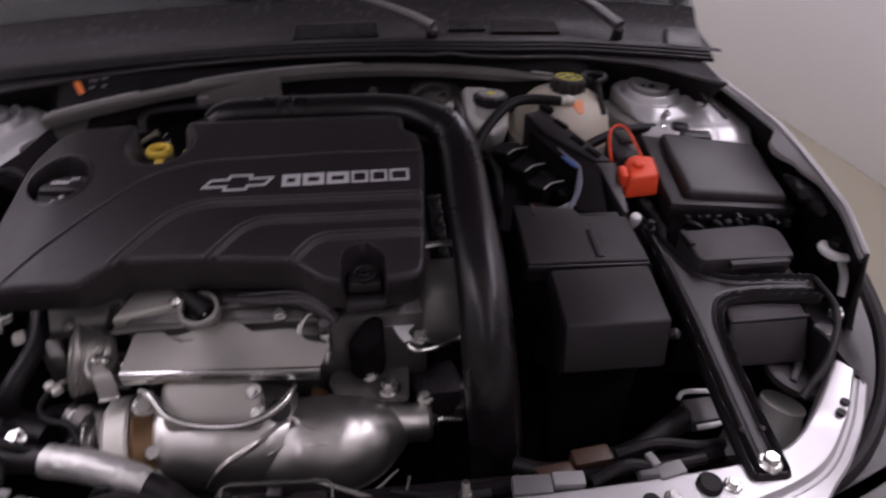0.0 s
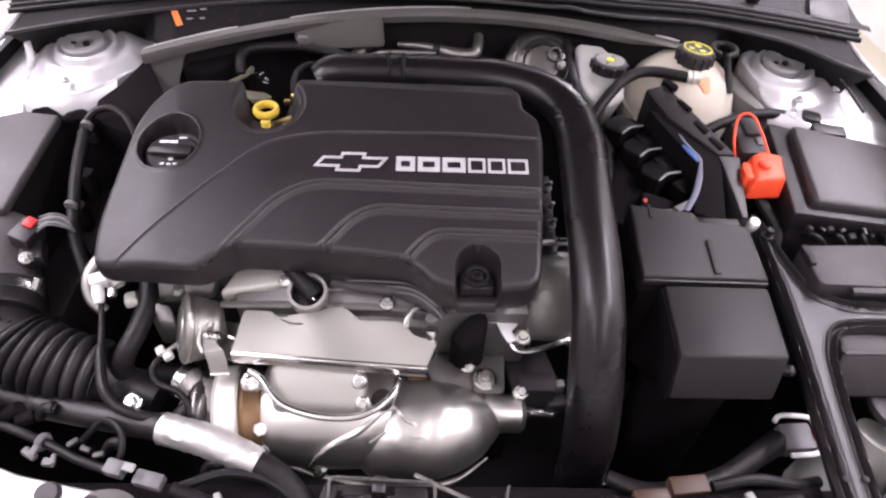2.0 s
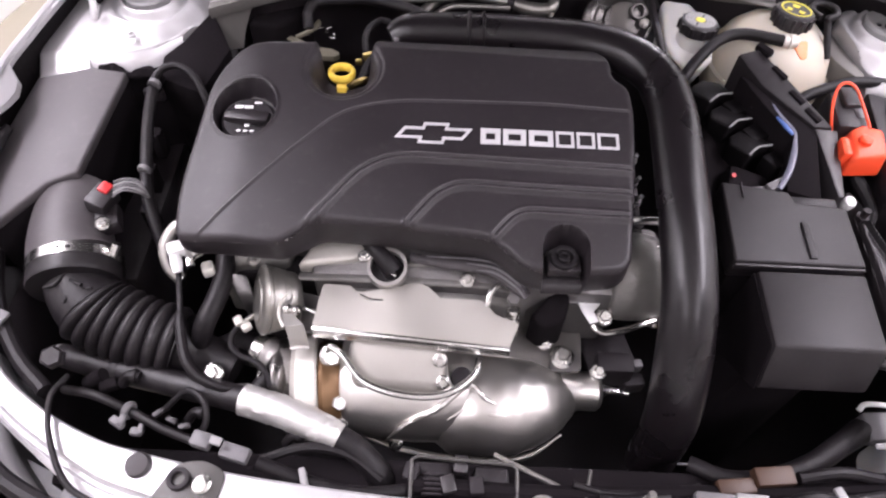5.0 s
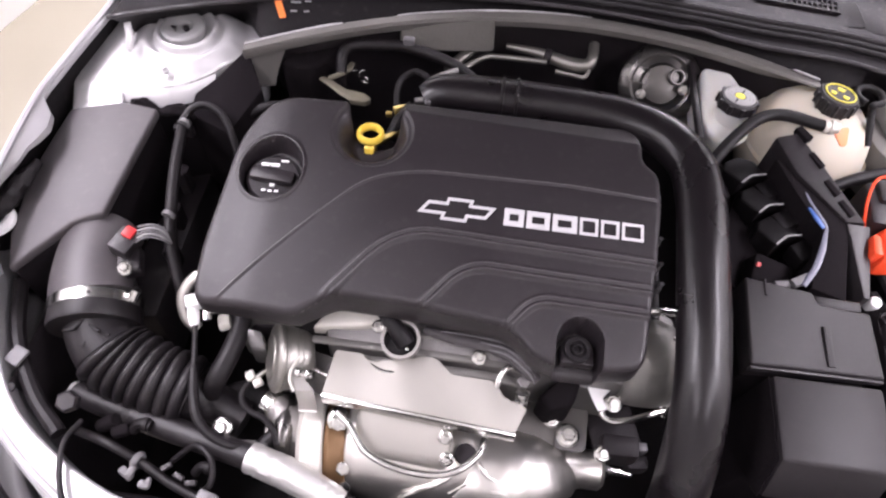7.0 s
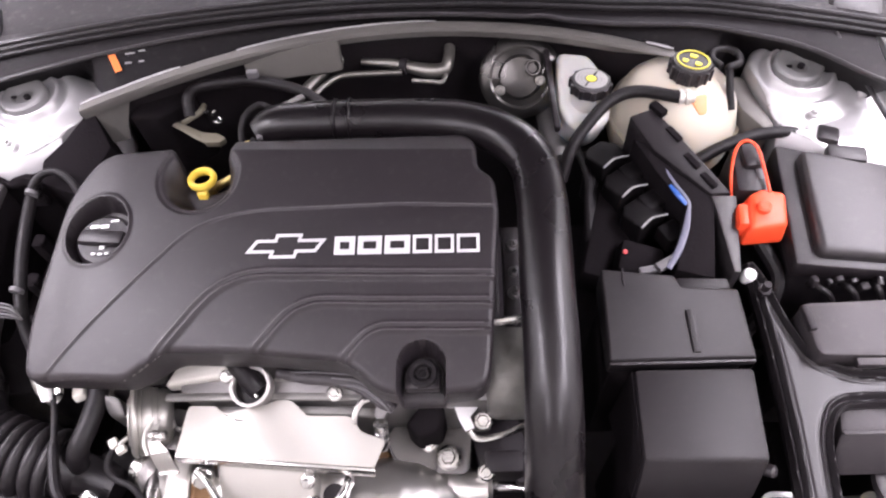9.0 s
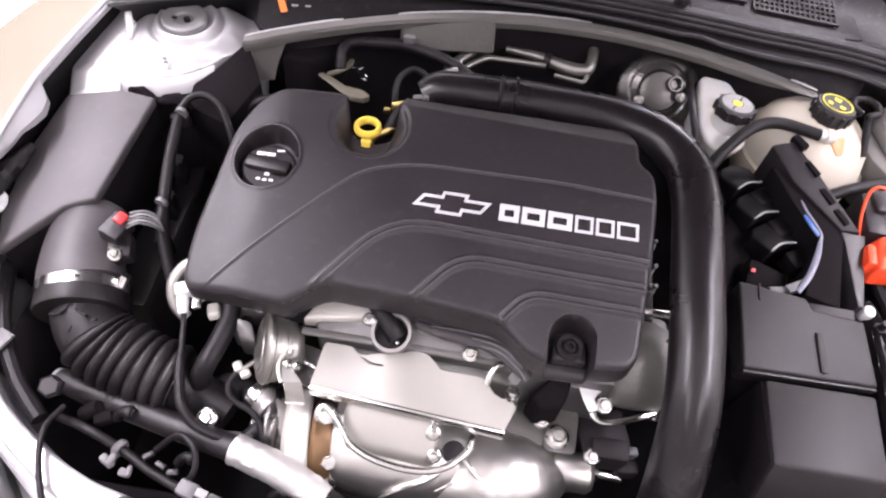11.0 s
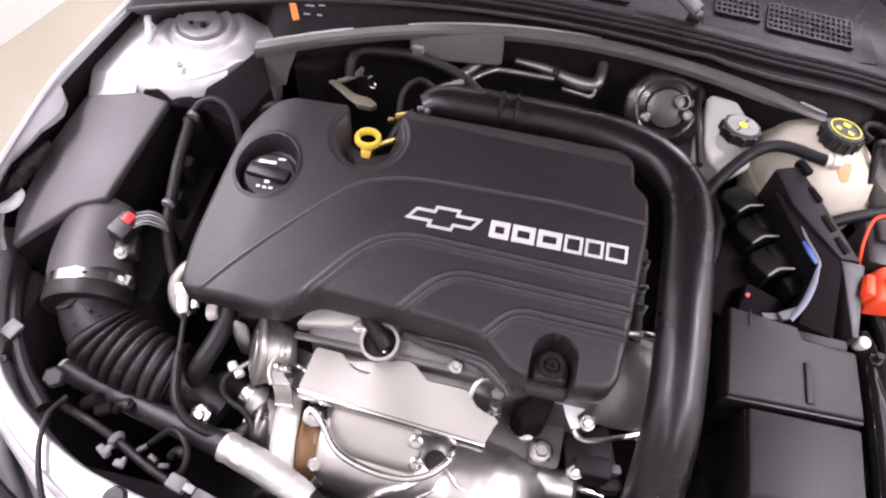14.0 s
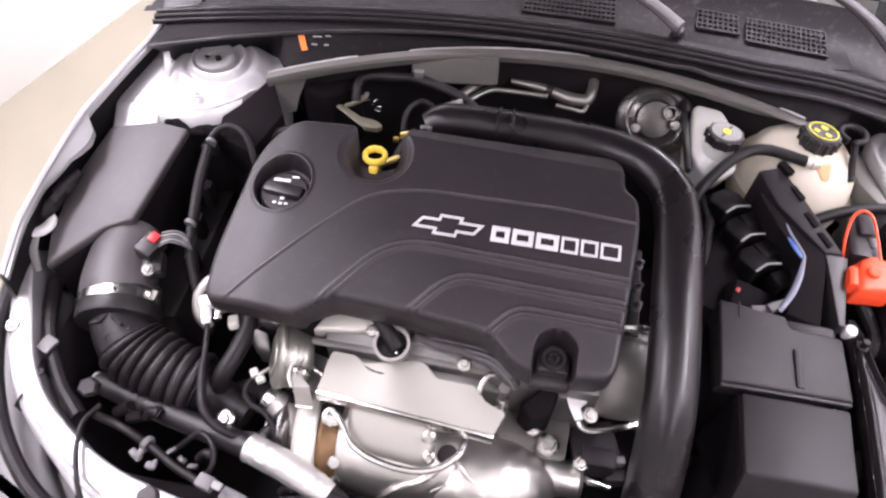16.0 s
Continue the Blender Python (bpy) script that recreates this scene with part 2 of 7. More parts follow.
def tube(points, radius, seg=12, n=6, smooth=True, flat=1.0, wobble=0.0, seed=0):
    """A pipe along a line; radius may be a list, a value a point."""
    line = glide(points, n) if smooth else [Vector(p) for p in points]
    radii = radius if isinstance(radius, (list, tuple)) else [radius] * len(points)
    xs = np.linspace(0, len(points) - 1, len(line))
    rad = np.interp(xs, range(len(radii)), radii)
    bm, rings = bmesh.new(), []
    side = None
    for i, c in enumerate(line):
        t = (line[min(i + 1, len(line) - 1)] - line[max(i - 1, 0)]).normalized()
        if side is None:
            side = t.cross(Vector((0, 0, 1)) if abs(t.z) < 0.9 else Vector((1, 0, 0))).normalized()
        else:
            side = (side - t * side.dot(t)).normalized()
        up = side.cross(t)
        ring = []
        for k in range(seg):
            a = 2 * math.pi * k / seg
            r = rad[i]
            if wobble:
                r *= 1 + wobble * noise.noise(Vector((i * 0.45 + seed, 3 * math.cos(a), 3 * math.sin(a))))
            ring.append(bm.verts.new(c + (side * math.cos(a) + up * math.sin(a) * flat) * r))
        rings.append(ring)
    for a, b in zip(rings, rings[1:]):
        for k in range(seg):
            bm.faces.new((a[k], a[(k + 1) % seg], b[(k + 1) % seg], b[k]))
    bm.faces.new(rings[0][::-1])
    bm.faces.new(rings[-1])
    bmesh.ops.recalc_face_normals(bm, faces=bm.faces)
    return bm


def lathe(profile, centre, axis=(0, 0, 1), seg=28, closed=True):
    """A turned body: (radius, height) pairs about an axis."""
    bm, rings = bmesh.new(), []
    for r, h in profile:
        rings.append([bm.verts.new((max(r, 1e-5) * math.cos(2 * math.pi * k / seg), max(r, 1e-5) * math.sin(2 * math.pi * k / seg), h)) for k in range(seg)])
    for a, b in zip(rings, rings[1:]):
        for k in range(seg):
            bm.faces.new((a[k], a[(k + 1) % seg], b[(k + 1) % seg], b[k]))
    if closed:
        bm.faces.new(rings[0][::-1])
        bm.faces.new(rings[-1])
    bmesh.ops.recalc_face_normals(bm, faces=bm.faces)
    bm.transform(Matrix.Translation(centre) @ turn_to(axis))
    return bm


def ring_disc(r_in, r_out, h, centre, axis=(0, 0, 1), seg=32):
    return lathe([(r_in, 0), (r_out, 0), (r_out, h * 0.8), (r_out - h * 0.2, h), (r_in + h * 0.2, h), (r_in, h * 0.8), (r_in, 0)], centre, axis, seg, False)


def hexbolt(centre, axis=(0, 0, 1), size=0.008, washer=1.6):
    """A flanged hexagon bolt head."""
    bm = lathe([(size * washer, -size), (size * washer, 0.15 * size), (size * washer * 0.8, 0.4 * size), (size, 0.42 * size)], (0, 0, 0), seg=18)
    head = lathe([(size, 0.3 * size), (size, 1.2 * size), (size * 0.8, 1.4 * size)], (0, 0, 0), seg=6)
    join(bm, head)
    bm.transform(Matrix.Translation(centre) @ turn_to(axis))
    return bm


def join(bm, *others):
    for o in others:
        tmp = bpy.data.meshes.new("tmp")
        o.to_mesh(tmp)
        bm.from_mesh(tmp)
        bpy.data.meshes.remove(tmp)
        o.free()
    return bm


def sheet(rows):
    """A skin over rows of points, each as long as the others."""
    bm = bmesh.new()
    grid = [[bm.verts.new(p) for p in row] for row in rows]
    for a, b in zip(grid, grid[1:]):
        for i in range(len(a) - 1):
            bm.faces.new((a[i], a[i + 1], b[i + 1], b[i]))
    bmesh.ops.recalc_face_normals(bm, faces=bm.faces)
    return bm


def thick(bm, t):
    geom = bm.faces[:]
    bmesh.ops.solidify(bm, geom=geom, thickness=t)
    bmesh.ops.recalc_face_normals(bm, faces=bm.faces)
    return bm


def signed(poly, x, y):
    """The distance to an outline, positive inside it, and the nearest points on it, for arrays of places."""
    best = np.full(x.shape, 1e9)
    nx, ny = np.zeros_like(x), np.zeros_like(y)
    inside = np.zeros(x.shape, bool)
    m = len(poly)
    for i in range(m):
        (ax, ay), (bx, by) = poly[i], poly[(i + 1) % m]
        dx, dy = bx - ax, by - ay
        t = np.clip(((x - ax) * dx + (y - ay) * dy) / max(dx * dx + dy * dy, 1e-12), 0, 1)
        qx, qy = ax + t * dx, ay + t * dy
        d = np.hypot(x - qx, y - qy)
        near = d < best
        best, nx, ny = np.where(near, d, best), np.where(near, qx, nx), np.where(near, qy, ny)
        if ay != by:
            inside ^= ((ay > y) != (by > y)) & (x < (bx - ax) * (y - ay) / (by - ay) + ax)
    return np.where(inside, best, -best), nx, ny


def moulded(outline, height, step, skirt, foot=None):
    """A moulded lid: a fine skin inside an outline whose height is a function of x, y and the way in from the rim, with a wall down all round."""
    o = np.array(outline)
    gx = np.arange(o[:, 0].min() - step, o[:, 0].max() + 2 * step, step)
    gy = np.arange(o[:, 1].min() - step, o[:, 1].max() + 2 * step, step)
    x, y = np.meshgrid(gx, gy, indexing="ij")
    d, nx, ny = signed(outline, x, y)
    keep = d > -0.72 * step
    snap = d < 0.3 * step
    x, y, d = np.where(snap, nx, x), np.where(snap, ny, y), np.where(snap, 0, d)
    z = height(x, y, d)
    ids = np.full(x.shape, -1)
    ids[keep] = np.arange(keep.sum())
    verts = np.stack([x[keep], y[keep], z[keep]], 1)
    quads = np.stack([ids[:-1, :-1], ids[1:, :-1], ids[1:, 1:], ids[:-1, 1:]], -1).reshape(-1, 4)
    quads = quads[(quads >= 0).all(1)]
    me = bpy.data.meshes.new("tmp")
    me.from_pydata(verts.tolist(), [], quads.tolist())
    bm = bmesh.new()
    bm.from_mesh(me)
    bpy.data.meshes.remove(me)
    bmesh.ops.delete(bm, geom=[v for v in bm.verts if not v.link_faces], context="VERTS")
    bmesh.ops.remove_doubles(bm, verts=bm.verts, dist=step * 0.35)
    bmesh.ops.recalc_face_normals(bm, faces=bm.faces)
    # the wall, drawn straight from the outline
    ox, oy = o[:, 0], o[:, 1]
    oz = height(ox, oy, np.zeros(len(o)))
    low = oz - skirt if foot is None else np.minimum(oz - 0.003, foot(ox, oy) - skirt)
    rows = []
    for inwards, k in ((0.0, -0.012), (0.0, 0.25), (0.0, 0.7), (0.004, 1.0)):
        nxt, prv = np.roll(o, -1, 0), np.roll(o, 1, 0)
        t = nxt - prv
        t /= np.maximum(1e-9, np.hypot(t[:, 0], t[:, 1]))[:, None]
        turn = 1 if np.sum(ox * np.roll(oy, -1) - oy * np.roll(ox, -1)) > 0 else -1
        rows.append([(ox[i] - turn * t[i, 1] * inwards, oy[i] + turn * t[i, 0] * inwards, oz[i] + (low[i] - oz[i]) * k) for i in list(range(len(o))) + [0]])
    return join(bm, sheet(rows))


def ease(v, a, b):
    t = np.clip((v - a) / (b - a), 0, 1)
    return t * t * (3 - 2 * t)


# ---- objects ----
def finish(name, bm, mat, angle=32):
    me = bpy.data.meshes.new(name)
    bm.to_mesh(me)
    bm.free()
    me.materials.append(mat)
    me.polygons.foreach_set("use_smooth", [True] * len(me.polygons))
    me.set_sharp_from_angle(angle=radians(angle))
    return new(name, me)


def thing(name, base, label, category, group="", kind=""):
    e = new(name)
    e.location = base
    e.empty_display_size = 0.05
    return tagged(e, label, category, group, kind)


def part(name, bm, mat, parent, label="", angle=32):
    ob = finish(name, bm, mat, angle)
    ob.parent = parent
    at = parent.location
    ob.matrix_parent_inverse = Matrix.Translation(-at)
    return tagged(ob, label)


def solo(name, bm, mat, label, category, group="", kind="", angle=32):
    co = np.array([v.co for v in bm.verts])
    base = Vector(((co[:, 0].min() + co[:, 0].max()) / 2, (co[:, 1].min() + co[:, 1].max()) / 2, co[:, 2].min()))
    bm.transform(Matrix.Translation(-base))
    ob = finish(name, bm, mat, angle)
    ob.location = base
    return tagged(ob, label, category, group, kind)


# ---- the room ----
def wall(name, a, b, label):
    """A wall 0.15 thick between two places of the floor, standing outside the line a-b."""
    (ax, ay), (bx, by) = a, b
    length = math.hypot(bx - ax, by - ay)
    bm = box(length / 2, -0.075, 1.5, length, 0.15, 3.0, 0.002)
    bm.transform(pose(ax, ay, 0, 0, 0, math.degrees(math.atan2(by - ay, bx - ax))))
    return tagged(finish(name, bm, PAINTWALL), label, "wall", kind="structure")


solo("floor", box(0, 1.5, -0.05, 12, 14, 0.1, 0), CONCRETE, "beige sealed concrete floor under the car", "floor", kind="structure")
wall("wall_west", (-1.20, 3.7), (-2.85, -1.6), "plain white painted wall beside the car")
wall("wall_east", (2.75, -1.6), (1.62, 3.7), "plain white painted wall beside the car")
wall("wall_north", (1.62, 3.7), (-1.20, 3.7), "plain white painted end wall")
wall("wall_south", (-2.85, -3.6), (2.75, -3.6), "plain white painted end wall")
wall("wall_south_west", (-2.85, -1.6), (-2.85, -3.6), "plain white painted wall")
wall("wall_south_east", (2.75, -3.6), (2.75, -1.6), "plain white painted wall")
solo("ceiling", box(0, 0, 3.03, 8, 9, 0.06, 0), CEILING, "plain white painted ceiling over the car", "ceiling", kind="structure")


# ---- the car's body round the engine bay ----
def rim_y(x):
    """The front line of the plenum's flange."""
    return 1.098 - 0.62 * (x - 0.03) ** 2


car = thing("car_body", (0, 0.8, 0), "silver car body with its engine bay open", "car")
XS = np.linspace(-0.462, 0.394, 43)

# front crossmember: a top plate between a back and a front edge, a groove, and a lower face that ends short of the left corner
BACK = [(-0.742, 0.665), (-0.730, 0.635), (-0.715, 0.586), (-0.688, 0.530), (-0.651, 0.463), (-0.610, 0.417), (-0.550, 0.378), (-0.490, 0.352), (-0.440, 0.339), (-0.318, 0.318), (-0.150, 0.302), (0.0, 0.296), (0.20, 0.298), (0.38, 0.306), (0.500, 0.322), (0.567, 0.367), (0.630, 0.436)]
FRONT = [(-0.752, 0.662), (-0.742, 0.632), (-0.732, 0.583), (-0.712, 0.527), (-0.684, 0.465), (-0.640, 0.410), (-0.575, 0.360), (-0.500, 0.320), (-0.447, 0.298), (-0.328, 0.272), (-0.155, 0.250), (0.0, 0.238), (0.20, 0.238), (0.38, 0.252), (0.522, 0.288), (0.595, 0.345), (0.645, 0.415)]
back = glide([(x, y, 0) for x, y in BACK], 6)
front = glide([(x, y, 0) for x, y in FRONT], 6)
rows = []
for p, q in zip(back, front):
    out = (q - p).normalized()
    mid = (p + q) / 2
    z = 0.793 + 0.25 * max(0, abs(mid.x) - 0.58)
    lip = 0.001 + 0.009 * float(ease(np.array(mid.x), -0.56, -0.47)) + 0.044 * float(ease(np.array(mid.x), -0.335, -0.29)) - 0.046 * float(ease(np.array(mid.x), 0.42, 0.54))
    lip = max(lip, 0.001)
    row = [p + Vector((0, 0, z - 0.06)), p + Vector((0, 0, z - 0.003)), p + out * 0.003 + Vector((0, 0, z)), p.lerp(q, 0.45) + Vector((0, 0, z + 0.001)), q - out * 0.003 + Vector((0, 0, z)), q + Vector((0, 0, z - 0.003))]
    row += [q + out * 0.002 + Vector((0, 0, z - 0.010)), q + out * 0.006 + Vector((0, 0, z - 0.011)), q + out * 0.009 + Vector((0, 0, z - 0.008)), q + out * (0.009 + lip) + Vector((0, 0, z - 0.010)), q + out * (0.012 + lip) + Vector((0, 0, z - 0.014)), q + out * (0.013 + lip) + Vector((0, 0, z - 0.05))]
    rows.append(row)
part("front_crossmember", sheet(rows), SILVER, car, "silver painted front crossmember")
for side in (-1, 1):
    part("bumper_gasket", tube([(side * 0.770, 0.62, 0.800), (side * 0.742, 0.50, 0.785), (side * 0.682, 0.395, 0.775), (side * 0.60, 0.315, 0.765), (side * 0.50, 0.268, 0.757)], 0.011, 10, 6), RUBBER, car, "black gasket along the bumper")

# strut towers: a broad pressed plate with a dome and a rolled ring, skirts all round
APRON = [(0.716, 0.905, 0.01), (0.700, 0.846, 0.006), (0.628, 0.856, 0.004), (0.634, 0.889, 0.006), (0.582, 0.897, 0.02), (0.543, 0.913, 0.02), (0.512, 0.942, 0.02), (0.474, 0.984, 0.01), (0.462, 1.02, 0.01), (0.475, 1.055, 0.02), (0.66, 1.09, 0.02), (0.704, 1.02, 0.02)]
APRON_R = [(0.716, 0.905, 0.01), (0.700, 0.846, 0.006), (0.600, 0.852, 0.01), (0.568, 0.888, 0.02), (0.526, 0.922, 0.02), (0.509, 0.985, 0.02), (0.503, 1.03, 0.01), (0.52, 1.062, 0.02), (0.66, 1.09, 0.02), (0.704, 1.02, 0.02)]


def tower_height(x, y, d):
    u, v = np.abs(x) - 0.569, y - 1.003
    r = np.hypot(u, v)
    z = 0.889 - 0.006 * ease(u, 0.105, 0.150) - 0.012 * ease(-y, -0.895, -0.86)
    z = z + 0.018 * ease(-np.hypot(u * 0.9, v), -0.086, -0.056) + 0.010 * np.exp(-((r - 0.044) / 0.0055) ** 2)
    z = z - 0.004 * np.exp(-((r - 0.054) / 0.004) ** 2)
    for bu, bv, w, h in ((0.046, -0.068, 0.014, 0.006), (-0.020, -0.072, 0.017, 0.005), (-0.050, -0.058, 0.012, -0.005), (0.014, -0.064, 0.018, -0.004), (0.075, -0.05, 0.013, -0.004), (0.10, 0.02, 0.016, 0.004), (-0.075, -0.012, 0.012, 0.005)):
        z = z + 0.45 * h * np.exp(-((u - bu) ** 2 + ((v - bv) * 1.5) ** 2) / w ** 2)
    z = z + 0.0008 * np.sin(31 * u + 2) * np.sin(43 * v + 1)
    # pressed seam along the front, and a crease towards the fender
    z = z - 0.0005 * np.exp(-((v + 0.098 + 0.03 * np.abs(u)) / 0.0035) ** 2)
    z = z - 0.0012 * np.exp(-((u - 0.088 - 0.1 * v) / 0.004) ** 2)
    rim = 0.003
    return z - (rim - np.sqrt(np.maximum(0, rim * rim - (rim - np.minimum(d, rim)) ** 2)))


EDGE_Y = [0.54, 0.60, 0.68, 0.76, 0.84, 0.92, 1.02, 1.12, 1.80]
EDGE_X = [0.711, 0.716, 0.719, 0.719, 0.715, 0.705, 0.690, 0.679, 0.70]
for side in (-1, 1):
    cx, cy = (0.572 if side < 0 else 0.566) * side, (1.0 if side < 0 else 1.006)
    tower = part("strut_tower", moulded(rounded([(side * q[0], q[1], q[2]) for q in (APRON_R if side > 0 else APRON[::-1])], 0.01), tower_height, 0.0021, 0.12), GALV, car, "silver strut tower with sealed seams", angle=60)
    part("strut_mount", lathe([(0.034, -0.03), (0.034, 0.009), (0.031, 0.011), (0.020, 0.010), (0.015, 0.007), (0.014, 0.003), (0.0, 0.003)], (cx, cy, 0.9100)), LTCON, tower, "grey strut mount disc")
    part("strut_nut", join(lathe([(0.010, 0), (0.010, 0.007), (0.008, 0.009)], (cx + 0.004, cy, 0.9035), seg=6), lathe([(0.005, 0), (0.005, 0.014), (0.003, 0.015)], (cx + 0.004, cy, 0.9035), seg=12), box(cx - 0.014, cy - 0.003, 0.9182, 0.008, 0.005, 0.002, 0.0005)), DARK, tower, "dark nut and stud")
    for dx, dy in ((0.006, -0.080),):
        part("stud", hexbolt((cx + dx * side, cy + dy, 0.903), (0, 0, 1), 0.004), GALV, tower)
    for dx, dy in ((0.090, -0.018), (0.088, 0.004)):
        part("hole_plug", lathe([(0.004, -0.002), (0.004, 0.001), (0, 0.001)], (cx + dx * side, cy + dy, 0.888), seg=12), FLANGE, tower)
    # front skirt of the tower, down behind the boxes
    part("tower_skirt", sheet([[(side * x, y0 - 0.0015 - 0.055 * k, 0.8885 - 0.05 * k - 0.2 * k * k * k) for k in ((0, 0.1, 0.2, 0.32) if side < 0 else (0, 0.15, 0.3, 0.5, 0.75, 1))] for x, y0 in (((0.640, 0.889), (0.60, 0.894), (0.57, 0.900), (0.54, 0.914), (0.51, 0.942)) if side < 0 else ((0.62, 0.850), (0.598, 0.855), (0.568, 0.887), (0.545, 0.905), (0.525, 0.92)))]), GALV, tower, "silver front skirt")
    if side < 0:
        # the same skirt sheet continued downwards in black
        part("skirt_lower", sheet([[(side * x, y0 - 0.0015 - 0.055 * k, 0.8885 - 0.05 * k - 0.2 * k * k * k) for k in (0.32, 0.5, 0.75, 1, 1.2)] for x, y0 in ((0.640, 0.889), (0.60, 0.894), (0.57, 0.900), (0.54, 0.914), (0.50, 0.95))]), BLACKSHADE, tower, "black lower run of the skirt")
    if side > 0:
        part("side_gusset", slab(rounded([(0.489, 1.022), (0.478, 1.0), (0.486, 0.955), (0.507, 0.918), (0.524, 0.921), (0.508, 0.985), (0.502, 1.018)], 0.006), 0.80, 0.886, 0.003), FLANGE, tower, "grey sealed gusset strip")
    wallrows = [[(side * (0.655 + 0.01 * math.sin(y * 9)), y, z) for z in (0.80, 0.70, 0.58, 0.42, 0.3)] for y in np.linspace(0.40, 1.16, 12)]
    part("inner_fender", sheet(wallrows), DARK, car, "dark inner fender lining")
    # fender: a folded flange that widens towards the lamp, then the skin that falls away outside
    rows, lining = [], []
    for y in np.linspace(0.545, 1.75, 62):
        e = float(np.interp(y, EDGE_Y, EDGE_X))
        h = 0.932 - 0.10 * max(0, 0.82 - y) - 0.25 * max(0, 0.62 - y) + 0.05 * max(0, y - 1.0)
        wide = float(ease(np.array(0.815 - y), 0.0, 0.012)) * float(np.clip((y - 0.685) / 0.10, 0, 1)) * (0.94 + 0.16 * math.sin(y * 150) * math.sin(y * 61))
        rows.append([(side * (e + dx), y, h + dz) for dx, dz in ((-0.005 - 0.022 * wide, -0.018 - 0.012 * wide), (-0.0065 - 0.019 * wide, -0.014 - 0.006 * wide), (-0.0070 - 0.002 * wide, -0.0085), (-0.0050, -0.0065), (-0.0050, -0.002), (-0.001, 0.0), (0.003, -0.002), (0.008, -0.030), (0.024, -0.10), (0.075, -0.30), (0.14, -0.65))])
        lining.append([(side * (e + dx), y, h + dz) for dx, dz in ((0.001, -0.022), (0.012, -0.10), (0.06, -0.30))])
    part("fender_lining", sheet(lining), MATTE, car, "black lining inside the fender")
    part("fender", sheet(rows), SILVER, car, "silver front fender with a folded flange")
    part("hinge_cover", box(side * 0.655, 1.10, 0.945, 0.07, 0.10, 0.05, 0.012, rz=-18 * side), PLASTIC, car, "black hood hinge cover")
    part("hinge_arm", tube([(side * 0.664, 1.02, 0.930), (side * 0.656, 0.995, 0.926), (side * 0.650, 0.975, 0.905), (side * 0.652, 0.965, 0.892)], [0.004, 0.005, 0.006, 0.006], 10, 6, flat=0.5), GALV, car, "silver hood hinge arm")

# plenum: flange, black panel with a bead, seal, cowl, grille
def bead_y(x):
    return 1.100 - 0.36 * (x + 0.03) ** 2 + 0.026 * float(ease(np.array(x), 0.28, 0.46)) - 0.040 * float(ease(np.array(x), 0.54, 0.66))


def seal_y(x):
    return 1.122 - 0.24 * (x + 0.03) ** 2 + 0.014 * float(ease(np.array(x), 0.28, 0.46))


def wall_y(x):
    """The panel's foot: just behind the flange, then round behind the towers."""
    k = float(ease(np.array(abs(x)), 0.42, 0.52))
    return (rim_y(x) + 0.012) * (1 - k) + (bead_y(x) + 0.062) * k


rows = [[(x, rim_y(x) + dy, 0.930 + dz * (1 - 0.75 * float(ease(np.array(x), 0.30, 0.39)))) for dy, dz in ((0.002, -0.016), (-0.002, -0.003), (0.0, 0.003), (0.010, 0.006), (0.016, 0.002))] for x in XS]
part("plenum_flange", sheet(rows), FLANGE, car, "grey primed steel flange")
for xs in (np.linspace(-0.462, -0.33, 9), np.linspace(0.355, 0.392, 5), np.linspace(-0.25, 0.05, 14)):
    part("seam_bead", tube([(x, rim_y(x) + 0.012, 0.9355) for x in xs], [0.0012] + [0.0021] * (len(xs) - 2) + [0.0012], 8, 3, wobble=0.25), GALV, car, "pale sealing bead along the flange")
XP = np.linspace(-0.66, 0.66, 67)
rows = [[(x, wall_y(x) * (1 - k) + bead_y(x) * k + 0.010 * math.sin(math.pi * k), 0.926 + 0.031 * k - (0.07 * float(ease(np.array(abs(x)), 0.45, 0.54))) * (1 - k)) for k in (0, 0.2, 0.4, 0.6, 0.8, 1)] for x in XP]
part("plenum_panel", sheet(rows), MATTE, car, "matt black plenum panel")
part("panel_bead", tube([(x, bead_y(x), 0.957 + (0.004 if 0.19 < x < 0.24 else 0)) for x in np.linspace(-0.66, 0.66, 45)], 0.0035, 8, 2), PLASTIC, car, "black bead along the panel")
rows = [[(x, bead_y(x) * (1 - k) + seal_y(x) * k, 0.957 - 0.006 * math.sin(math.pi * k) - 0.004 * k) for k in (0, 0.3, 0.6, 1)] for x in XP]
part("plenum_ledge", sheet(rows), MATTE, car, "matt black ledge")
rows = [[(x, wall_y(x), 0.93 - (0.07 * float(ease(np.array(abs(x)), 0.45, 0.54)))), (x, wall_y(x) + 0.03, 0.80), (x, 1.16, 0.55), (x, 1.16, 0.30)] for x in np.linspace(-0.66, 0.66, 31)]
part("firewall", sheet(rows), DARK, car, "dark firewall")
for k, (dy, z, r, mat) in enumerate(((0.0, 0.956, 0.0045, RUBBER), (0.010, 0.959, 0.0050, RUBBER), (0.019, 0.963, 0.0040, GLOSSBLK))):
    part("hood_seal", tube([(x, seal_y(x) + dy, z) for x in np.linspace(-0.68, 0.68, 23)], r, 8, 3), mat, car, "black rubber hood seal")
rows = [[(x, seal_y(x) + 0.020 + k, 0.964 + dz) for k, dz in ((0.0, 0.0), (0.014, 0.002), (0.016, -0.004), (0.05, -0.008), (0.09, -0.004), (0.12, 0.004), (0.15, 0.03))] for x in np.linspace(-0.70, 0.70, 41)]
cowl = part("cowl_panel", sheet(rows), COWLPL, car, "black plastic cowl panel")
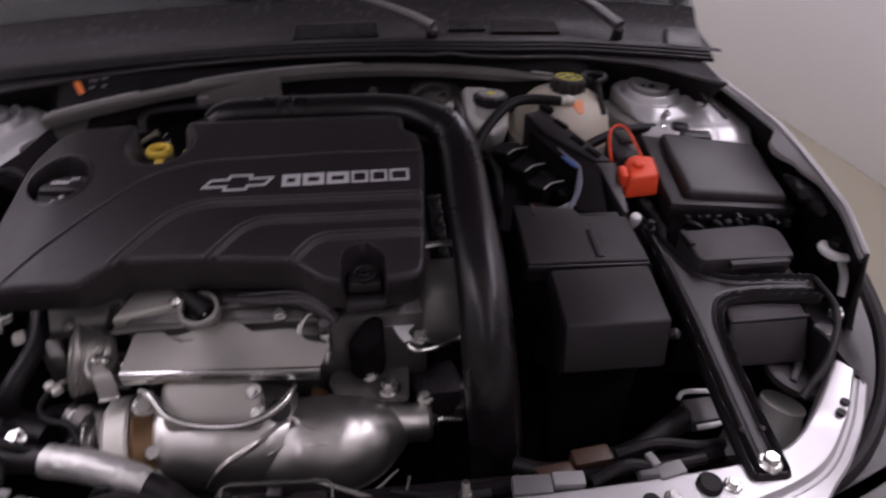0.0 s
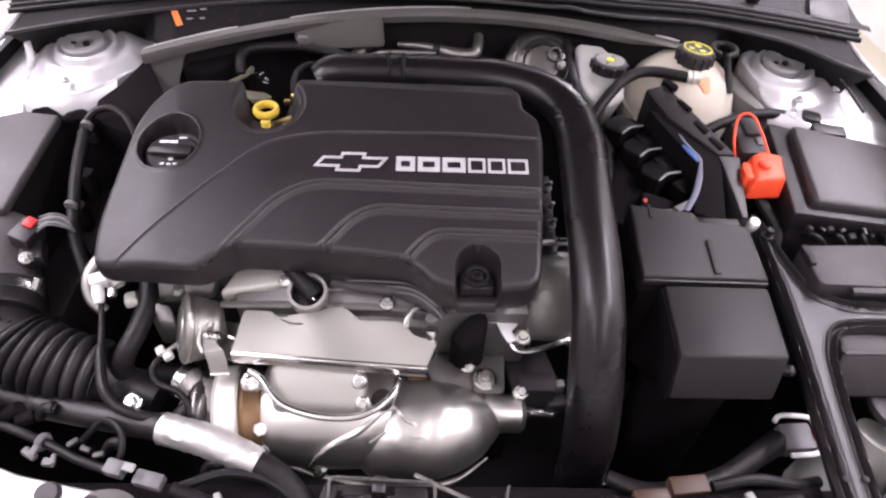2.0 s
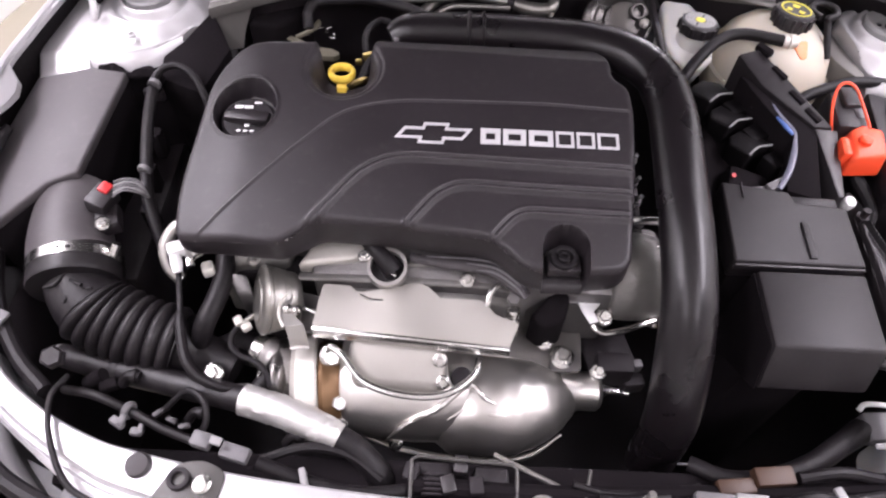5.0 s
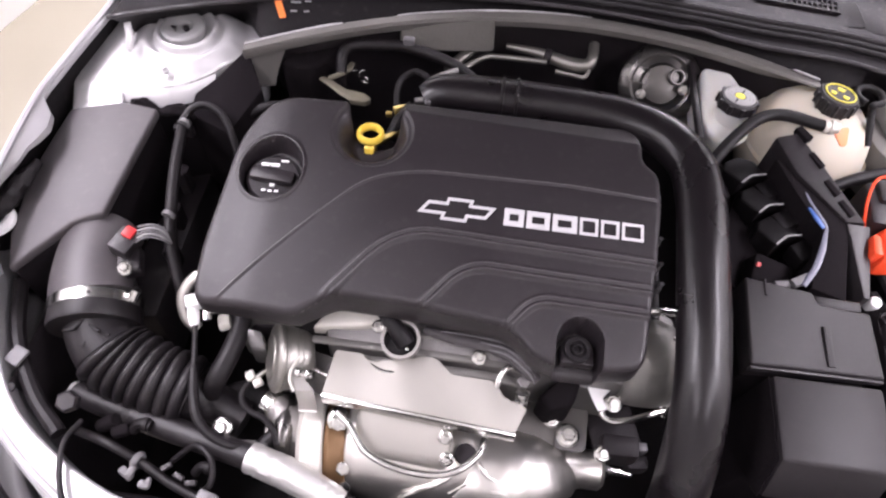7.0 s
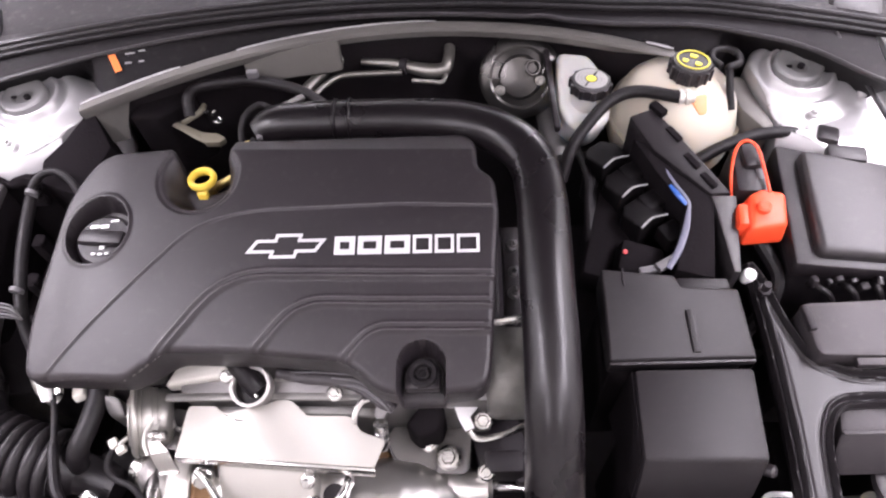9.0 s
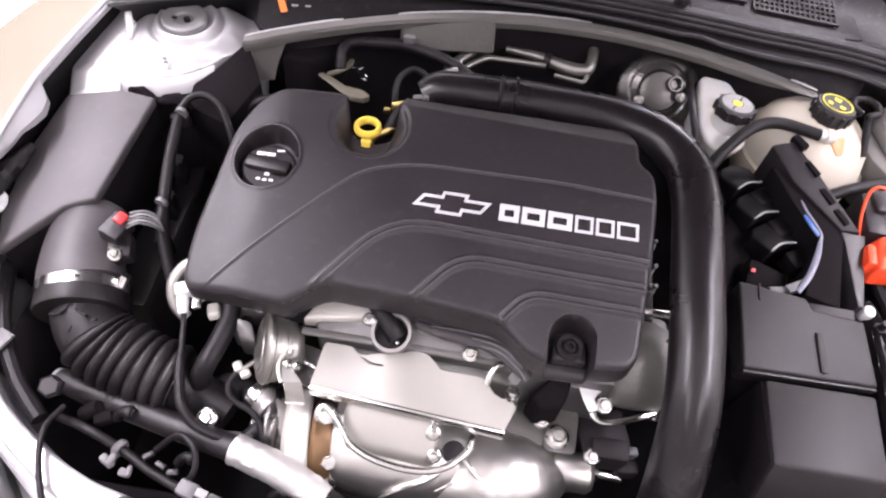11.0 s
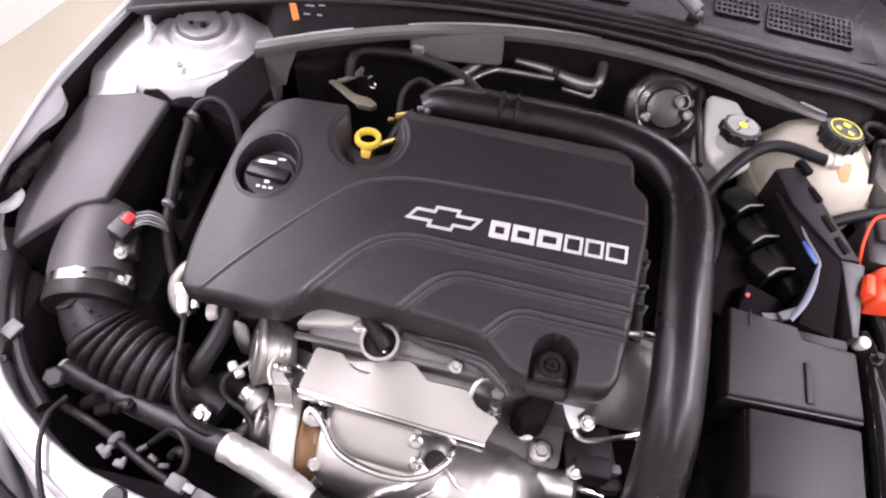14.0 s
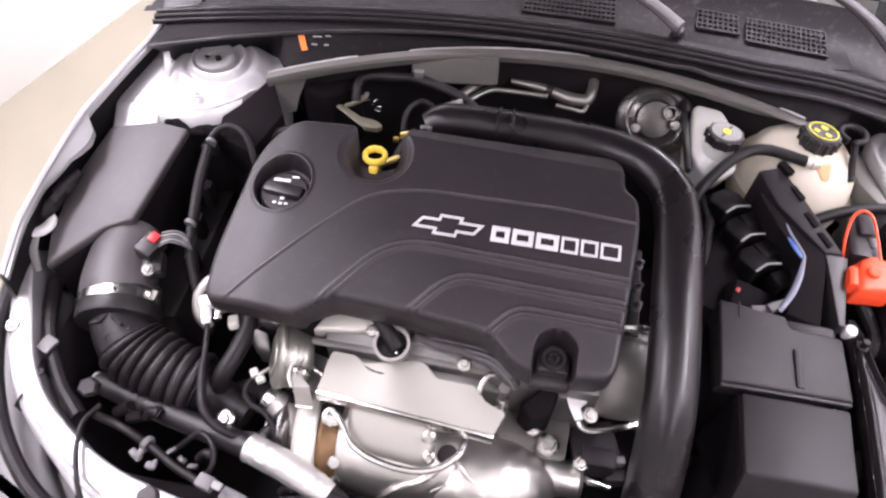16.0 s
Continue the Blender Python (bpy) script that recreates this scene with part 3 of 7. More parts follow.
for gx0, gx1, gy0, gz, turn in ((0.303, 0.430, 1.190, 0.9615, -6), (0.222, 0.290, 1.214, 0.9615, -4), (-0.075, 0.083, 1.205, 0.959, 0)):
    n = int((gx1 - gx0) / 0.0078)
    part("grille_field", box((gx0 + gx1) / 2, gy0, gz, gx1 - gx0, 0.064, 0.004, 0.001, rz=turn), DARK, cowl, "black grille field")
    for i in range(n + 1):
        dx = i * (gx1 - gx0) / n - (gx1 - gx0) / 2
        part("grille_bar", box((gx0 + gx1) / 2 + dx, gy0 + dx * math.tan(radians(turn)), gz + 0.003, 0.0026, 0.064, 0.004, 0, rz=turn), COWLPL, cowl)
    for j in range(6):
        part("grille_bar", box((gx0 + gx1) / 2, gy0 - 0.032 + j * 0.0128, gz + 0.003, gx1 - gx0, 0.0040, 0.0042, 0, rz=turn), COWLPL, cowl)
part("cowl_plate", slab(rounded([(0.20, 1.145), (0.43, 1.125), (0.47, 1.13), (0.46, 1.23), (0.20, 1.235)], 0.01), 0.952, 0.9605, 0.002), COWLPL, cowl)
rows = [[(x, 1.285 - 0.16 * x * x + k * 0.8, 0.985 + k * 0.48) for k in np.linspace(0, 1, 6)] for x in np.linspace(-0.70, 0.70, 21)]
part("windscreen", thick(sheet(rows), 0.005), GLASS, car, "clear windscreen glass")
rows = [[(x, 1.40 - 0.16 * x * x, 0.95), (x, 1.8, 0.98), (x, 2.1, 0.9)] for x in np.linspace(-0.75, 0.75, 9)]
part("dashboard", sheet(rows), COWLPL, car, "dark dashboard top")
part("cabin_bulkhead", box(0, 2.13, 0.86, 1.42, 0.05, 1.18, 0.02), DARK, car, "dark cabin behind the glass")
part("floor_pan", box(0, 1.66, 0.30, 1.40, 0.98, 0.06, 0.02), DARK, car, "dark floor pan")
for side in (-1, 1):
    part("door_panel", sheet([[(side * (0.735 + 0.06 * math.sin(math.pi * k)), y, 1.0 - 0.72 * k) for k in np.linspace(0, 1, 9)] for y in np.linspace(1.42, 2.15, 5)]), SILVER, car, "silver door panel")
    wheel = part("wheel", lathe([(0.0, -0.07), (0.06, -0.072), (0.19, -0.06), (0.21, -0.085), (0.21, 0.085), (0.0, 0.085)], (side * 0.74, 0.98, 0.315), (-side, 0, 0), 36), ALU, car, "alloy front wheel")
    part("tyre", lathe([(0.212, -0.095), (0.29, -0.10), (0.312, -0.085), (0.315, 0.0), (0.312, 0.085), (0.29, 0.10), (0.212, 0.095), (0.212, -0.095)], (side * 0.74, 0.98, 0.315), (-side, 0, 0), 48, False), RUBBER, wheel, "black tyre")
for side in (-1, 1):
    part("pillar", tube([(side * 0.715, 1.24, 0.955), (side * 0.70, 1.45, 1.08), (side * 0.66, 2.1, 1.46)], [0.02, 0.03, 0.035], 10, 5), GLOSSBLK, car, "black pillar beside the glass")

# shutter and bumper pieces in front of the crossmember
for k, (dy, z, h) in enumerate(((-0.075, 0.735, 0.012), (-0.105, 0.722, 0.010), (-0.14, 0.705, 0.016))):
    rows = [[(x, 0.262 + 0.30 * x * x + dy + w, z + dz) for w, dz in ((0.012, -0.03), (0.011, -0.002), (0.008, 0.0), (-0.008, 0.0), (-0.011, -0.002), (-0.012, -0.03))] for x in np.linspace(-0.78, 0.78, 31)]
    part("shutter_rail", sheet(rows), (GREYPL, PLASTIC, GREYPL)[k], car, "dark grey plastic rail")
rows = [[(x, 0.262 + 0.30 * x * x + dy, z) for dy, z in ((-0.035, 0.742), (-0.05, 0.738), (-0.052, 0.70))] for x in np.linspace(-0.28, 0.50, 25)]
part("lower_lip", sheet(rows), SILVER, car, "silver lower lip of the crossmember")
part("support_panel", wedge([(-0.54, 0.265, 0.742), (-0.40, 0.215, 0.742), (-0.29, 0.200, 0.742), (-0.29, 0.262, 0.752), (-0.40, 0.280, 0.752), (-0.52, 0.318, 0.752)], 0.70, 0.004), LAMPGREY, car, "grey panel in front of the crossmember")
# solid dark block in place of the shadow in the groove
part("recess", box(-0.362, 0.255, 0.757, 0.075, 0.012, 0.045, 0.003, rz=-16), DARK, car, "dark block for the shadowed groove below the tab")
for x in (-0.47, -0.30, -0.16):
    part("web_plate", box(x, 0.215 + 0.3 * x * x, 0.745, 0.006, 0.07, 0.02, 0.002), GREYPL, car)

# the dark well below; the unseen under tray is added to stop floor light
part("undertray", box(0, 0.72, 0.29, 1.36, 0.98, 0.02, 0.004), DARK, car, "black under tray")
part("radiator_shroud", box(0.0, 0.335, 0.52, 1.1, 0.05, 0.44, 0.008), BLACKSHADE, car, "black radiator shroud")
rows = [[(x * s, 0.225 + 0.34 * x * x - d, z) for d, z in ((0.0, 0.70), (0.03, 0.705), (0.10, 0.70), (0.16, 0.66), (0.20, 0.58), (0.20, 0.3))] for s, x in [(1, v) for v in np.linspace(-0.86, 0.86, 31)]]
part("bumper_cover", sheet(rows), LAMPGREY, car, "grey bumper top")
for side in (-1, 1):
    part("head_lamp", slab(rounded([(side * 0.70, 0.62), (side * 0.62, 0.36), (side * 0.50, 0.25), (side * 0.62, 0.20), (side * 0.80, 0.36), (side * 0.83, 0.60)], 0.03), 0.62, 0.735, 0.02, 3), LAMPGREY, car, "grey head lamp housing")
    part("wheel_arch", box(side * 0.72, 0.98, 0.675, 0.24, 0.74, 0.05, 0.02), DARK, car, "dark wheel arch liner")

# hood added out of view, to keep overhead light off the bay's rear
hoodrows = [[(x, 1.20 - 0.62 * k - 0.05 * x * x, 1.17 + 0.82 * k - 0.05 * x * x) for k in np.linspace(0, 1, 9)] for x in np.linspace(-0.68, 0.68, 15)]
part("hood", thick(sheet(hoodrows), 0.02), DARK, car, "raised hood with a black lining")
part("shroud_edge", tube([(-0.13, 0.322, 0.765), (0.02, 0.318, 0.765), (0.20, 0.325, 0.765), (0.36, 0.335, 0.765), (0.45, 0.345, 0.765)], 0.011, 10, 6), BLACKSHADE, car, "black shroud edge")


# ---- engine ----
engine = thing("engine", (-0.13, 0.70, 0.31), "grey cast aluminium engine below its cover", "engine")
part("engine_block", box(-0.12, 0.70, 0.56, 0.52, 0.26, 0.50, 0.02), DARK, engine, "dark engine block")
head = part("cylinder_head", wedge([(-0.40, 0.605, 0.845), (-0.275, 0.600, 0.845), (-0.262, 0.553, 0.835), (0.12, 0.545, 0.835), (0.12, 0.80, 0.90), (-0.40, 0.80, 0.90)], 0.62, 0.008), CAST, engine, "rough cast aluminium head")
for k, (y, z, r) in enumerate(((0.575, 0.846, 0.008), (0.553, 0.835, 0.006), (0.538, 0.826, 0.007))):
    part("cam_cover_rib", tube([((-0.145, -0.28, -0.25)[k], y + 0.002, z - 0.003), ((-0.12, -0.20, -0.20)[k], y, z + 0.001), (-0.06, y, z - 0.001), (-0.01, y - 0.004, z - 0.003)], r * 0.9, 8, 4, flat=0.6, wobble=0.08, seed=k), CASTMID, head)
part("plug_well", ring_disc(0.0208, 0.0248, 0.020, (-0.168, 0.562, 0.842), (0, -0.25, 1), 40), CASTLT, head, "machined plug well rim")
part("plug_well_floor", lathe([(0.0215, 0), (0.0215, 0.004), (0.0, 0.004)], (-0.168, 0.562, 0.846), (0, -0.25, 1)), RUBBER, head, "black plug boot in its well")
part("head_pad", wedge([(-0.283, 0.566, 0.843), (-0.214, 0.573, 0.850), (-0.184, 0.584, 0.854), (-0.192, 0.612, 0.860), (-0.255, 0.608, 0.858)], 0.82, 0.005, 3), CREAM, head, "light machined boss")
for x, y, z in ((-0.068, 0.554, 0.843), (-0.300, 0.606, 0.852)):
    part("head_bolt", hexbolt((x, y, z), (0, -0.3, 1), 0.006), BRIGHT, head)
part("end_housing", wedge([(-0.395, 0.575, 0.815), (-0.300, 0.582, 0.820), (-0.292, 0.606, 0.838), (-0.398, 0.606, 0.838)], 0.70, 0.006), CASTMID, head, "cast end housing")
part("end_lug", wedge([(-0.378, 0.566, 0.820), (-0.350, 0.562, 0.820), (-0.340, 0.540, 0.808), (-0.362, 0.540, 0.806)], 0.76, 0.005), CAST, head, "pale cast lug")
part("end_boss", box(-0.400, 0.566, 0.822, 0.016, 0.022, 0.014, 0.004, rz=25, rx=-20), CREAM, head, "pale machined boss")
for p in ((-0.385, 0.582, 0.820), (-0.345, 0.585, 0.822)):
    part("head_bolt", hexbolt(p, (0, -0.4, 1), 0.006), ZINC, head)
sensor = thing("cam_sensor", (-0.19, 0.575, 0.86), "black ribbed sensor plug on the cylinder head", "sensor")
part("sensor_body", tube([(-0.160, 0.556, 0.850), (-0.170, 0.566, 0.857), (-0.184, 0.579, 0.864), (-0.200, 0.592, 0.872)], [0.0125, 0.0125, 0.0105, 0.0085], 14, 5), RUBBER, sensor)
part("sensor_lead", tube([(-0.196 - 0.0016 * k, 0.588 + 0.0015 * k, 0.870 + 0.0007 * k) for k in range(21)], [0.0085 if k % 3 else 0.0062 for k in range(21)], 12, 2), RUBBER, sensor, "ribbed black sleeve")
part("sensor_bead", lathe([(0.0025, 0), (0.002, 0.003), (0, 0.0035)], (-0.158, 0.546, 0.858), (0, -0.3, 1), 10), BRIGHT, sensor, "tiny bright contact")
part("sensor_bolt", hexbolt((-0.197, 0.568, 0.866), (0, -0.2, 1), 0.005), BRIGHT, sensor)

# throttle body at the cover's end
thr = thing("throttle_body", (0.15, 0.575, 0.74), "grey cast throttle body with clamps", "throttle body")
part("throttle_housing", lathe([(0.048, -0.004), (0.055, 0.0), (0.0575, 0.008), (0.0585, 0.025), (0.0575, 0.045), (0.054, 0.058), (0.047, 0.068), (0.03, 0.076), (0.0, 0.078)], (0.118, 0.592, 0.810), (1, 0, 0.0), 40), CASTMID, thr, angle=60)
part("throttle_motor", box(0.158, 0.615, 0.80, 0.05, 0.07, 0.09, 0.012), CAST, thr)
for y, z in ((0.600, 0.858), (0.582, 0.856), (0.535, 0.795)):
    part("clamp_bolt", hexbolt((0.176, y, z), (0.6, -0.2, 0.8), 0.006), BRIGHT, thr)
part("vacuum_stub", tube([(0.125, 0.628, 0.88), (0.15, 0.63, 0.882), (0.175, 0.632, 0.88)], 0.005, 8, 3), BRIGHT, thr, "bright stub pipe")


# ---- engine cover ----
OUT = rounded([(-0.278, 0.835, 0.006), (-0.376, 0.830, 0.055), (-0.408, 0.770, 0.05), (-0.418, 0.60, 0.04), (-0.412, 0.545, 0.03), (-0.372, 0.545, 0.01),
               (-0.290, 0.541, 0.012), (-0.248, 0.574, 0.012), (-0.140, 0.571, 0.02), (-0.040, 0.562, 0.02), (-0.008, 0.533, 0.02), (0.018, 0.527, 0.004), (0.068, 0.528, 0.004), (0.118, 0.532, 0.03), (0.124, 0.60, 0.02),
               (0.134, 0.735, 0.01), (0.130, 0.780, 0.012), (0.110, 0.795, 0.008), (0.107, 0.840, 0.012), (0.094, 0.858, 0.012), (-0.204, 0.852, 0.006), (-0.210, 0.803, 0.01), (-0.242, 0.790, 0.03), (-0.268, 0.805, 0.02)], 0.012)
REGION = [
    rounded([(0.3, 0.731), (0.02, 0.745), (-0.17, 0.741, 0.06), (-0.235, 0.722, 0.05), (-0.30, 0.648, 0.03), (-0.376, 0.556), (-0.42, 0.50), (0.3, 0.50)], 0.01),
    rounded([(0.3, 0.646), (0.0, 0.653), (-0.185, 0.658, 0.05), (-0.25, 0.570), (-0.29, 0.50), (0.3, 0.50)], 0.01),
    rounded([(0.3, 0.616), (0.0, 0.621), (-0.098, 0.624, 0.035), (-0.140, 0.570), (-0.17, 0.50), (0.3, 0.50)], 0.01),
    rounded([(0.3, 0.588), (0.05, 0.592), (-0.012, 0.593, 0.03), (-0.038, 0.562), (-0.06, 0.50), (0.3, 0.50)], 0.01),
]


def cover_z(x, y):
    """The cover's face without its recesses."""
    return 0.955 + 0.15 * (y - 0.69) - 0.42 * np.maximum(0, 0.675 - y) ** 2


def cover_foot(x, y):
    """The wall ends higher towards the oil filler's end."""
    return cover_z(x, y) + 0.014 * ease(-x, 0.25, 0.30) * ease(-y, -0.62, -0.57)


def cover_height(x, y, d):
    z = cover_z(x, y)
    z = z - 0.10 * np.maximum(0, -0.33 - x) * ease(-x, 0.33, 0.39)
    for k, reg in enumerate(REGION):
        s, _, _ = signed(reg, x, y)
        z = z - (0.0026 if k else 0.0016) * ease(s, -0.001, 0.003)
        if k:
            z = z + 0.0017 * np.exp(-((s + 0.0022) / 0.0021) ** 2) - 0.0010 * np.exp(-((s + 0.0062) / 0.0018) ** 2) + 0.0013 * np.exp(-((s + 0.0100) / 0.0021) ** 2)
        else:
            z = z - 0.0016 * np.exp(-(s / 0.0016) ** 2)
    # rear bevel
    z = z - 0.50 * np.maximum(0, y - 0.824 + 0.03 * (x + 0.05)) * ease(x, -0.24, -0.20)
    # rounded rim
    r = 0.0075
    dd = np.minimum(d, r)
    z = z - (r - np.sqrt(np.maximum(0, r * r - (r - dd) ** 2)))
    # oil cap well
    e = np.hypot((x + 0.356) / 0.0385, (y - 0.722) / 0.044)
    z = z + 0.002 * np.exp(-((e - 1.06) / 0.06) ** 2) - 0.030 * ease(e, 1.02, 0.95)
    # dipstick dish
    e = np.hypot(x + 0.240, y - 0.792)
    z = z - 0.034 * ease(e, 0.048, 0.024) - 0.003 * ease(e, 0.054, 0.050)
    # bolt pocket, open to the front
    e = np.where(y > 0.557, np.hypot(x - 0.043, y - 0.557), np.abs(x - 0.043))
    z = z - 0.040 * ease(e, 0.0275, 0.0240)
    return z


cover = thing("engine_cover", (-0.14, 0.68, 0.88), "black textured plastic engine cover with curved ridges", "engine cover")
part("shell", moulded(OUT, cover_height, 0.0015, 0.057, cover_foot), COVER, cover, angle=50)
part("pocket_floor", slab(rounded([(0.0235, 0.5375, 0.002), (0.0625, 0.5375, 0.002), (0.0625, 0.562, 0.02), (0.052, 0.5735, 0.012), (0.034, 0.5735, 0.012), (0.0235, 0.562, 0.02)], 0.004), 0.884, 0.8985, 0.0018), COVER, cover, "raised horseshoe floor of the bolt pocket")
part("pocket_bush", join(ring_disc(0.010, 0.0165, 0.006, (0.043, 0.5545, 0.898)), lathe([(0.0155, 0.0), (0.0155, 0.002), (0, 0.002)], (0.043, 0.5545, 0.8975), seg=24), ring_disc(0.004, 0.0075, 0.006, (0.043, 0.5545, 0.898))), RUBBER, cover, "black rubber mounting bush")
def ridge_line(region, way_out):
    """The line of the painted highlight that runs along one step of the cover."""
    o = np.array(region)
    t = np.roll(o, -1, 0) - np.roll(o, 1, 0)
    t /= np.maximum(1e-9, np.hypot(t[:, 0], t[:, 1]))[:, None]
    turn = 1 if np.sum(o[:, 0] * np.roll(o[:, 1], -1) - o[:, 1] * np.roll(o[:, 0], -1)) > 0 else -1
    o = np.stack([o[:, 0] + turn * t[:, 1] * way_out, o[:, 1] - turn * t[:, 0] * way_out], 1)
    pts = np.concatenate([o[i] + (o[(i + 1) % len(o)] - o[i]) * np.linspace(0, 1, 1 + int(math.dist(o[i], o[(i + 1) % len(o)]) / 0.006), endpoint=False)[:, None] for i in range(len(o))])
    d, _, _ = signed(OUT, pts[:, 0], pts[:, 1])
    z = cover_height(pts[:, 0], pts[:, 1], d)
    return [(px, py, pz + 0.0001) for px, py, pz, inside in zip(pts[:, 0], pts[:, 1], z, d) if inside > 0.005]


# thin pale tubes paint the highlights along the ridge crests
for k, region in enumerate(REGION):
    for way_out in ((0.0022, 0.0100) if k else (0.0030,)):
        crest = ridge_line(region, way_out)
        part("crest_highlight", tube(crest, 0.0010, 6, 1, smooth=False, flat=0.6), CRESTGLINT, cover, "paler line painted as the ridge's highlight")
loom = thing("taped_loom", (-0.06, 0.56, 0.83), "grey-black taped wiring loom under the engine cover's edge", "cable")
part("sleeve", tube([(-0.140, 0.578, 0.853), (-0.107, 0.570, 0.856), (-0.065, 0.566, 0.857), (-0.035, 0.560, 0.856), (-0.008, 0.542, 0.852), (0.006, 0.532, 0.847)], [0.006, 0.008, 0.009, 0.011, 0.011, 0.006], 12, 7, flat=0.7, wobble=0.25, seed=3), RELAYPL, loom)
for k in range(3):
    part("tape_edge", tube([(-0.120 + 0.01 * k, 0.574 - 0.005 * k, 0.862 - 0.003 * k), (-0.065, 0.571 - 0.006 * k, 0.865 - 0.003 * k), (-0.035, 0.566 - 0.006 * k, 0.865 - 0.002 * k), (-0.010, 0.550 - 0.006 * k, 0.862 - 0.002 * k), (0.002, 0.538 - 0.006 * k, 0.856 - 0.003 * k)], [0.0008, 0.0018, 0.002, 0.002, 0.0008], 6, 6, wobble=0.3, seed=k), GREYCON, loom, "worn pale edge")
part("head_step", wedge([(0.0, 0.560, 0.826), (0.118, 0.560, 0.826), (0.118, 0.58, 0.83), (0.0, 0.58, 0.83)], 0.80, 0.003), CAST, head, "cast step below the cover")


def frame_mark(outer, inner, lift=0.0016):
    bm = bmesh.new()
    n = len(outer)
    for h in (0.0, 0.001):
        a = [bm.verts.new((x, y, float(cover_z(x, y)) - 0.0022 + lift + h)) for x, y in outer]
        b = [bm.verts.new((x, y, float(cover_z(x, y)) - 0.0022 + lift + h)) for x, y in inner]
        for i in range(n):
            bm.faces.new((a[i], a[(i + 1) % n], b[(i + 1) % n], b[i]))
    bmesh.ops.recalc_face_normals(bm, faces=bm.faces)
    return bm


def inset(poly, d):
    """A closed outline moved inwards by d; counter-clockwise."""
    out, m = [], len(poly)
    for i in range(m):
        a, b, c = Vector(poly[i - 1]), Vector(poly[i]), Vector(poly[(i + 1) % m])
        u, v = (b - a).normalized(), (c - b).normalized()
        n1, n2 = Vector((-u.y, u.x)), Vector((-v.y, v.x))
        k = (n1 + n2) / max(0.3, 1 + n1.dot(n2))
        out.append(tuple(b + k * d))
    return out


# a slanted bar crossed by a block, as an outline
def slant(x, y):
    return (-0.1185 + x + 0.22 * y, 0.694 + y)


BADGE = [slant(*p) for p in ((-0.046, -0.0085), (-0.016, -0.0085), (-0.016, -0.0155), (0.016, -0.0155), (0.016, -0.0085), (0.038, -0.0085), (0.046, 0.0085), (0.016, 0.0085), (0.016, 0.0155), (-0.016, 0.0155), (-0.016, 0.0085), (-0.038, 0.0085))]
part("badge", frame_mark(BADGE, inset(BADGE, 0.0036)), SILVERPRINT, cover, "silver outlined emblem")
x0 = -0.0605
for k, (w, st) in enumerate(((0.0245, 0.0066), (0.0285, 0.0066), (0.0300, 0.0066), (0.0225, 0.0036), (0.0225, 0.0036), (0.0265, 0.0036))):
    o = [(x0, 0.6815), (x0 + w, 0.6815), (x0 + w, 0.7045), (x0, 0.7045)]
    part("print_bar", frame_mark(o, inset(o, st)), SILVERPRINT, cover, "silver printed block")
    x0 += w + 0.0032

cap = thing("oil_filler_cap", (-0.356, 0.722, 0.905), "round black oil filler cap in the cover's well", "oil cap")
part("cap_disc", lathe([(0.035, 0), (0.035, 0.016), (0.031, 0.020), (0.0, 0.020)], (-0.3565, 0.722, 0.920), (0.08, -0.15, 1), 36), PLASTIC, cap)
part("cap_grip", box(-0.356, 0.720, 0.943, 0.058, 0.020, 0.012, 0.005, rz=-4), PLASTIC, cap)
for i, (dx, dy, w, h) in enumerate(((-0.013, 0.014, 0.011, 0.005), (-0.001, 0.015, 0.011, 0.005), (0.010, 0.023, 0.010, 0.003), (0.001, -0.013, 0.006, 0.005), (-0.008, -0.022, 0.005, 0.003), (0.000, -0.022, 0.005, 0.003), (0.008, -0.021, 0.005, 0.003))):
    part("cap_print", box(-0.356 + dx, 0.722 + dy, 0.9412 + 0.15 * dy - 0.08 * dx, w, h, 0.0012, 0, rz=4), WHITE, cap, "white printed mark")

dip = thing("dipstick", (-0.245, 0.812, 0.86), "yellow ring-handled dipstick in the cover's dish", "dipstick")
part("ring_handle", lathe([(0.0148 + 0.0040 * math.cos(a), 0.0062 * math.sin(a)) for a in np.linspace(0, 2 * math.pi, 13)], (-0.246, 0.806, 0.946), (0.02, 0.08, 1.0), 28, False), YELLOW, dip)
part("stem", wedge([(-0.252, 0.786, 0.940), (-0.238, 0.786, 0.940), (-0.238, 0.796, 0.944), (-0.252, 0.796, 0.944)], [(-0.249, 0.778, 0.912), (-0.240, 0.778, 0.912), (-0.240, 0.790, 0.912), (-0.249, 0.790, 0.912)], 0.002), YELLOW, dip)
part("guide_tube", tube([(-0.244, 0.80, 0.92), (-0.246, 0.83, 0.90), (-0.225, 0.87, 0.88), (-0.20, 0.90, 0.86)], [0.007, 0.006, 0.006, 0.006], 10, 5), BRASS, dip, "brassy guide tube")


# ---- charge pipe ----
pipe = thing("charge_air_pipe", (0.19, 0.62, 0.60), "smooth black plastic charge air pipe over the engine", "pipe")
PIPE = [(-0.185, 0.882, 0.945), (-0.155, 0.893, 0.953), (-0.067, 0.896, 0.953), (0.02, 0.894, 0.953), (0.085, 0.886, 0.953), (0.140, 0.862, 0.953), (0.176, 0.818, 0.953), (0.186, 0.760, 0.950), (0.187, 0.700, 0.942), (0.187, 0.640, 0.930), (0.188, 0.570, 0.912), (0.188, 0.505, 0.882), (0.189, 0.450, 0.82), (0.194, 0.420, 0.74), (0.199, 0.410, 0.62)]
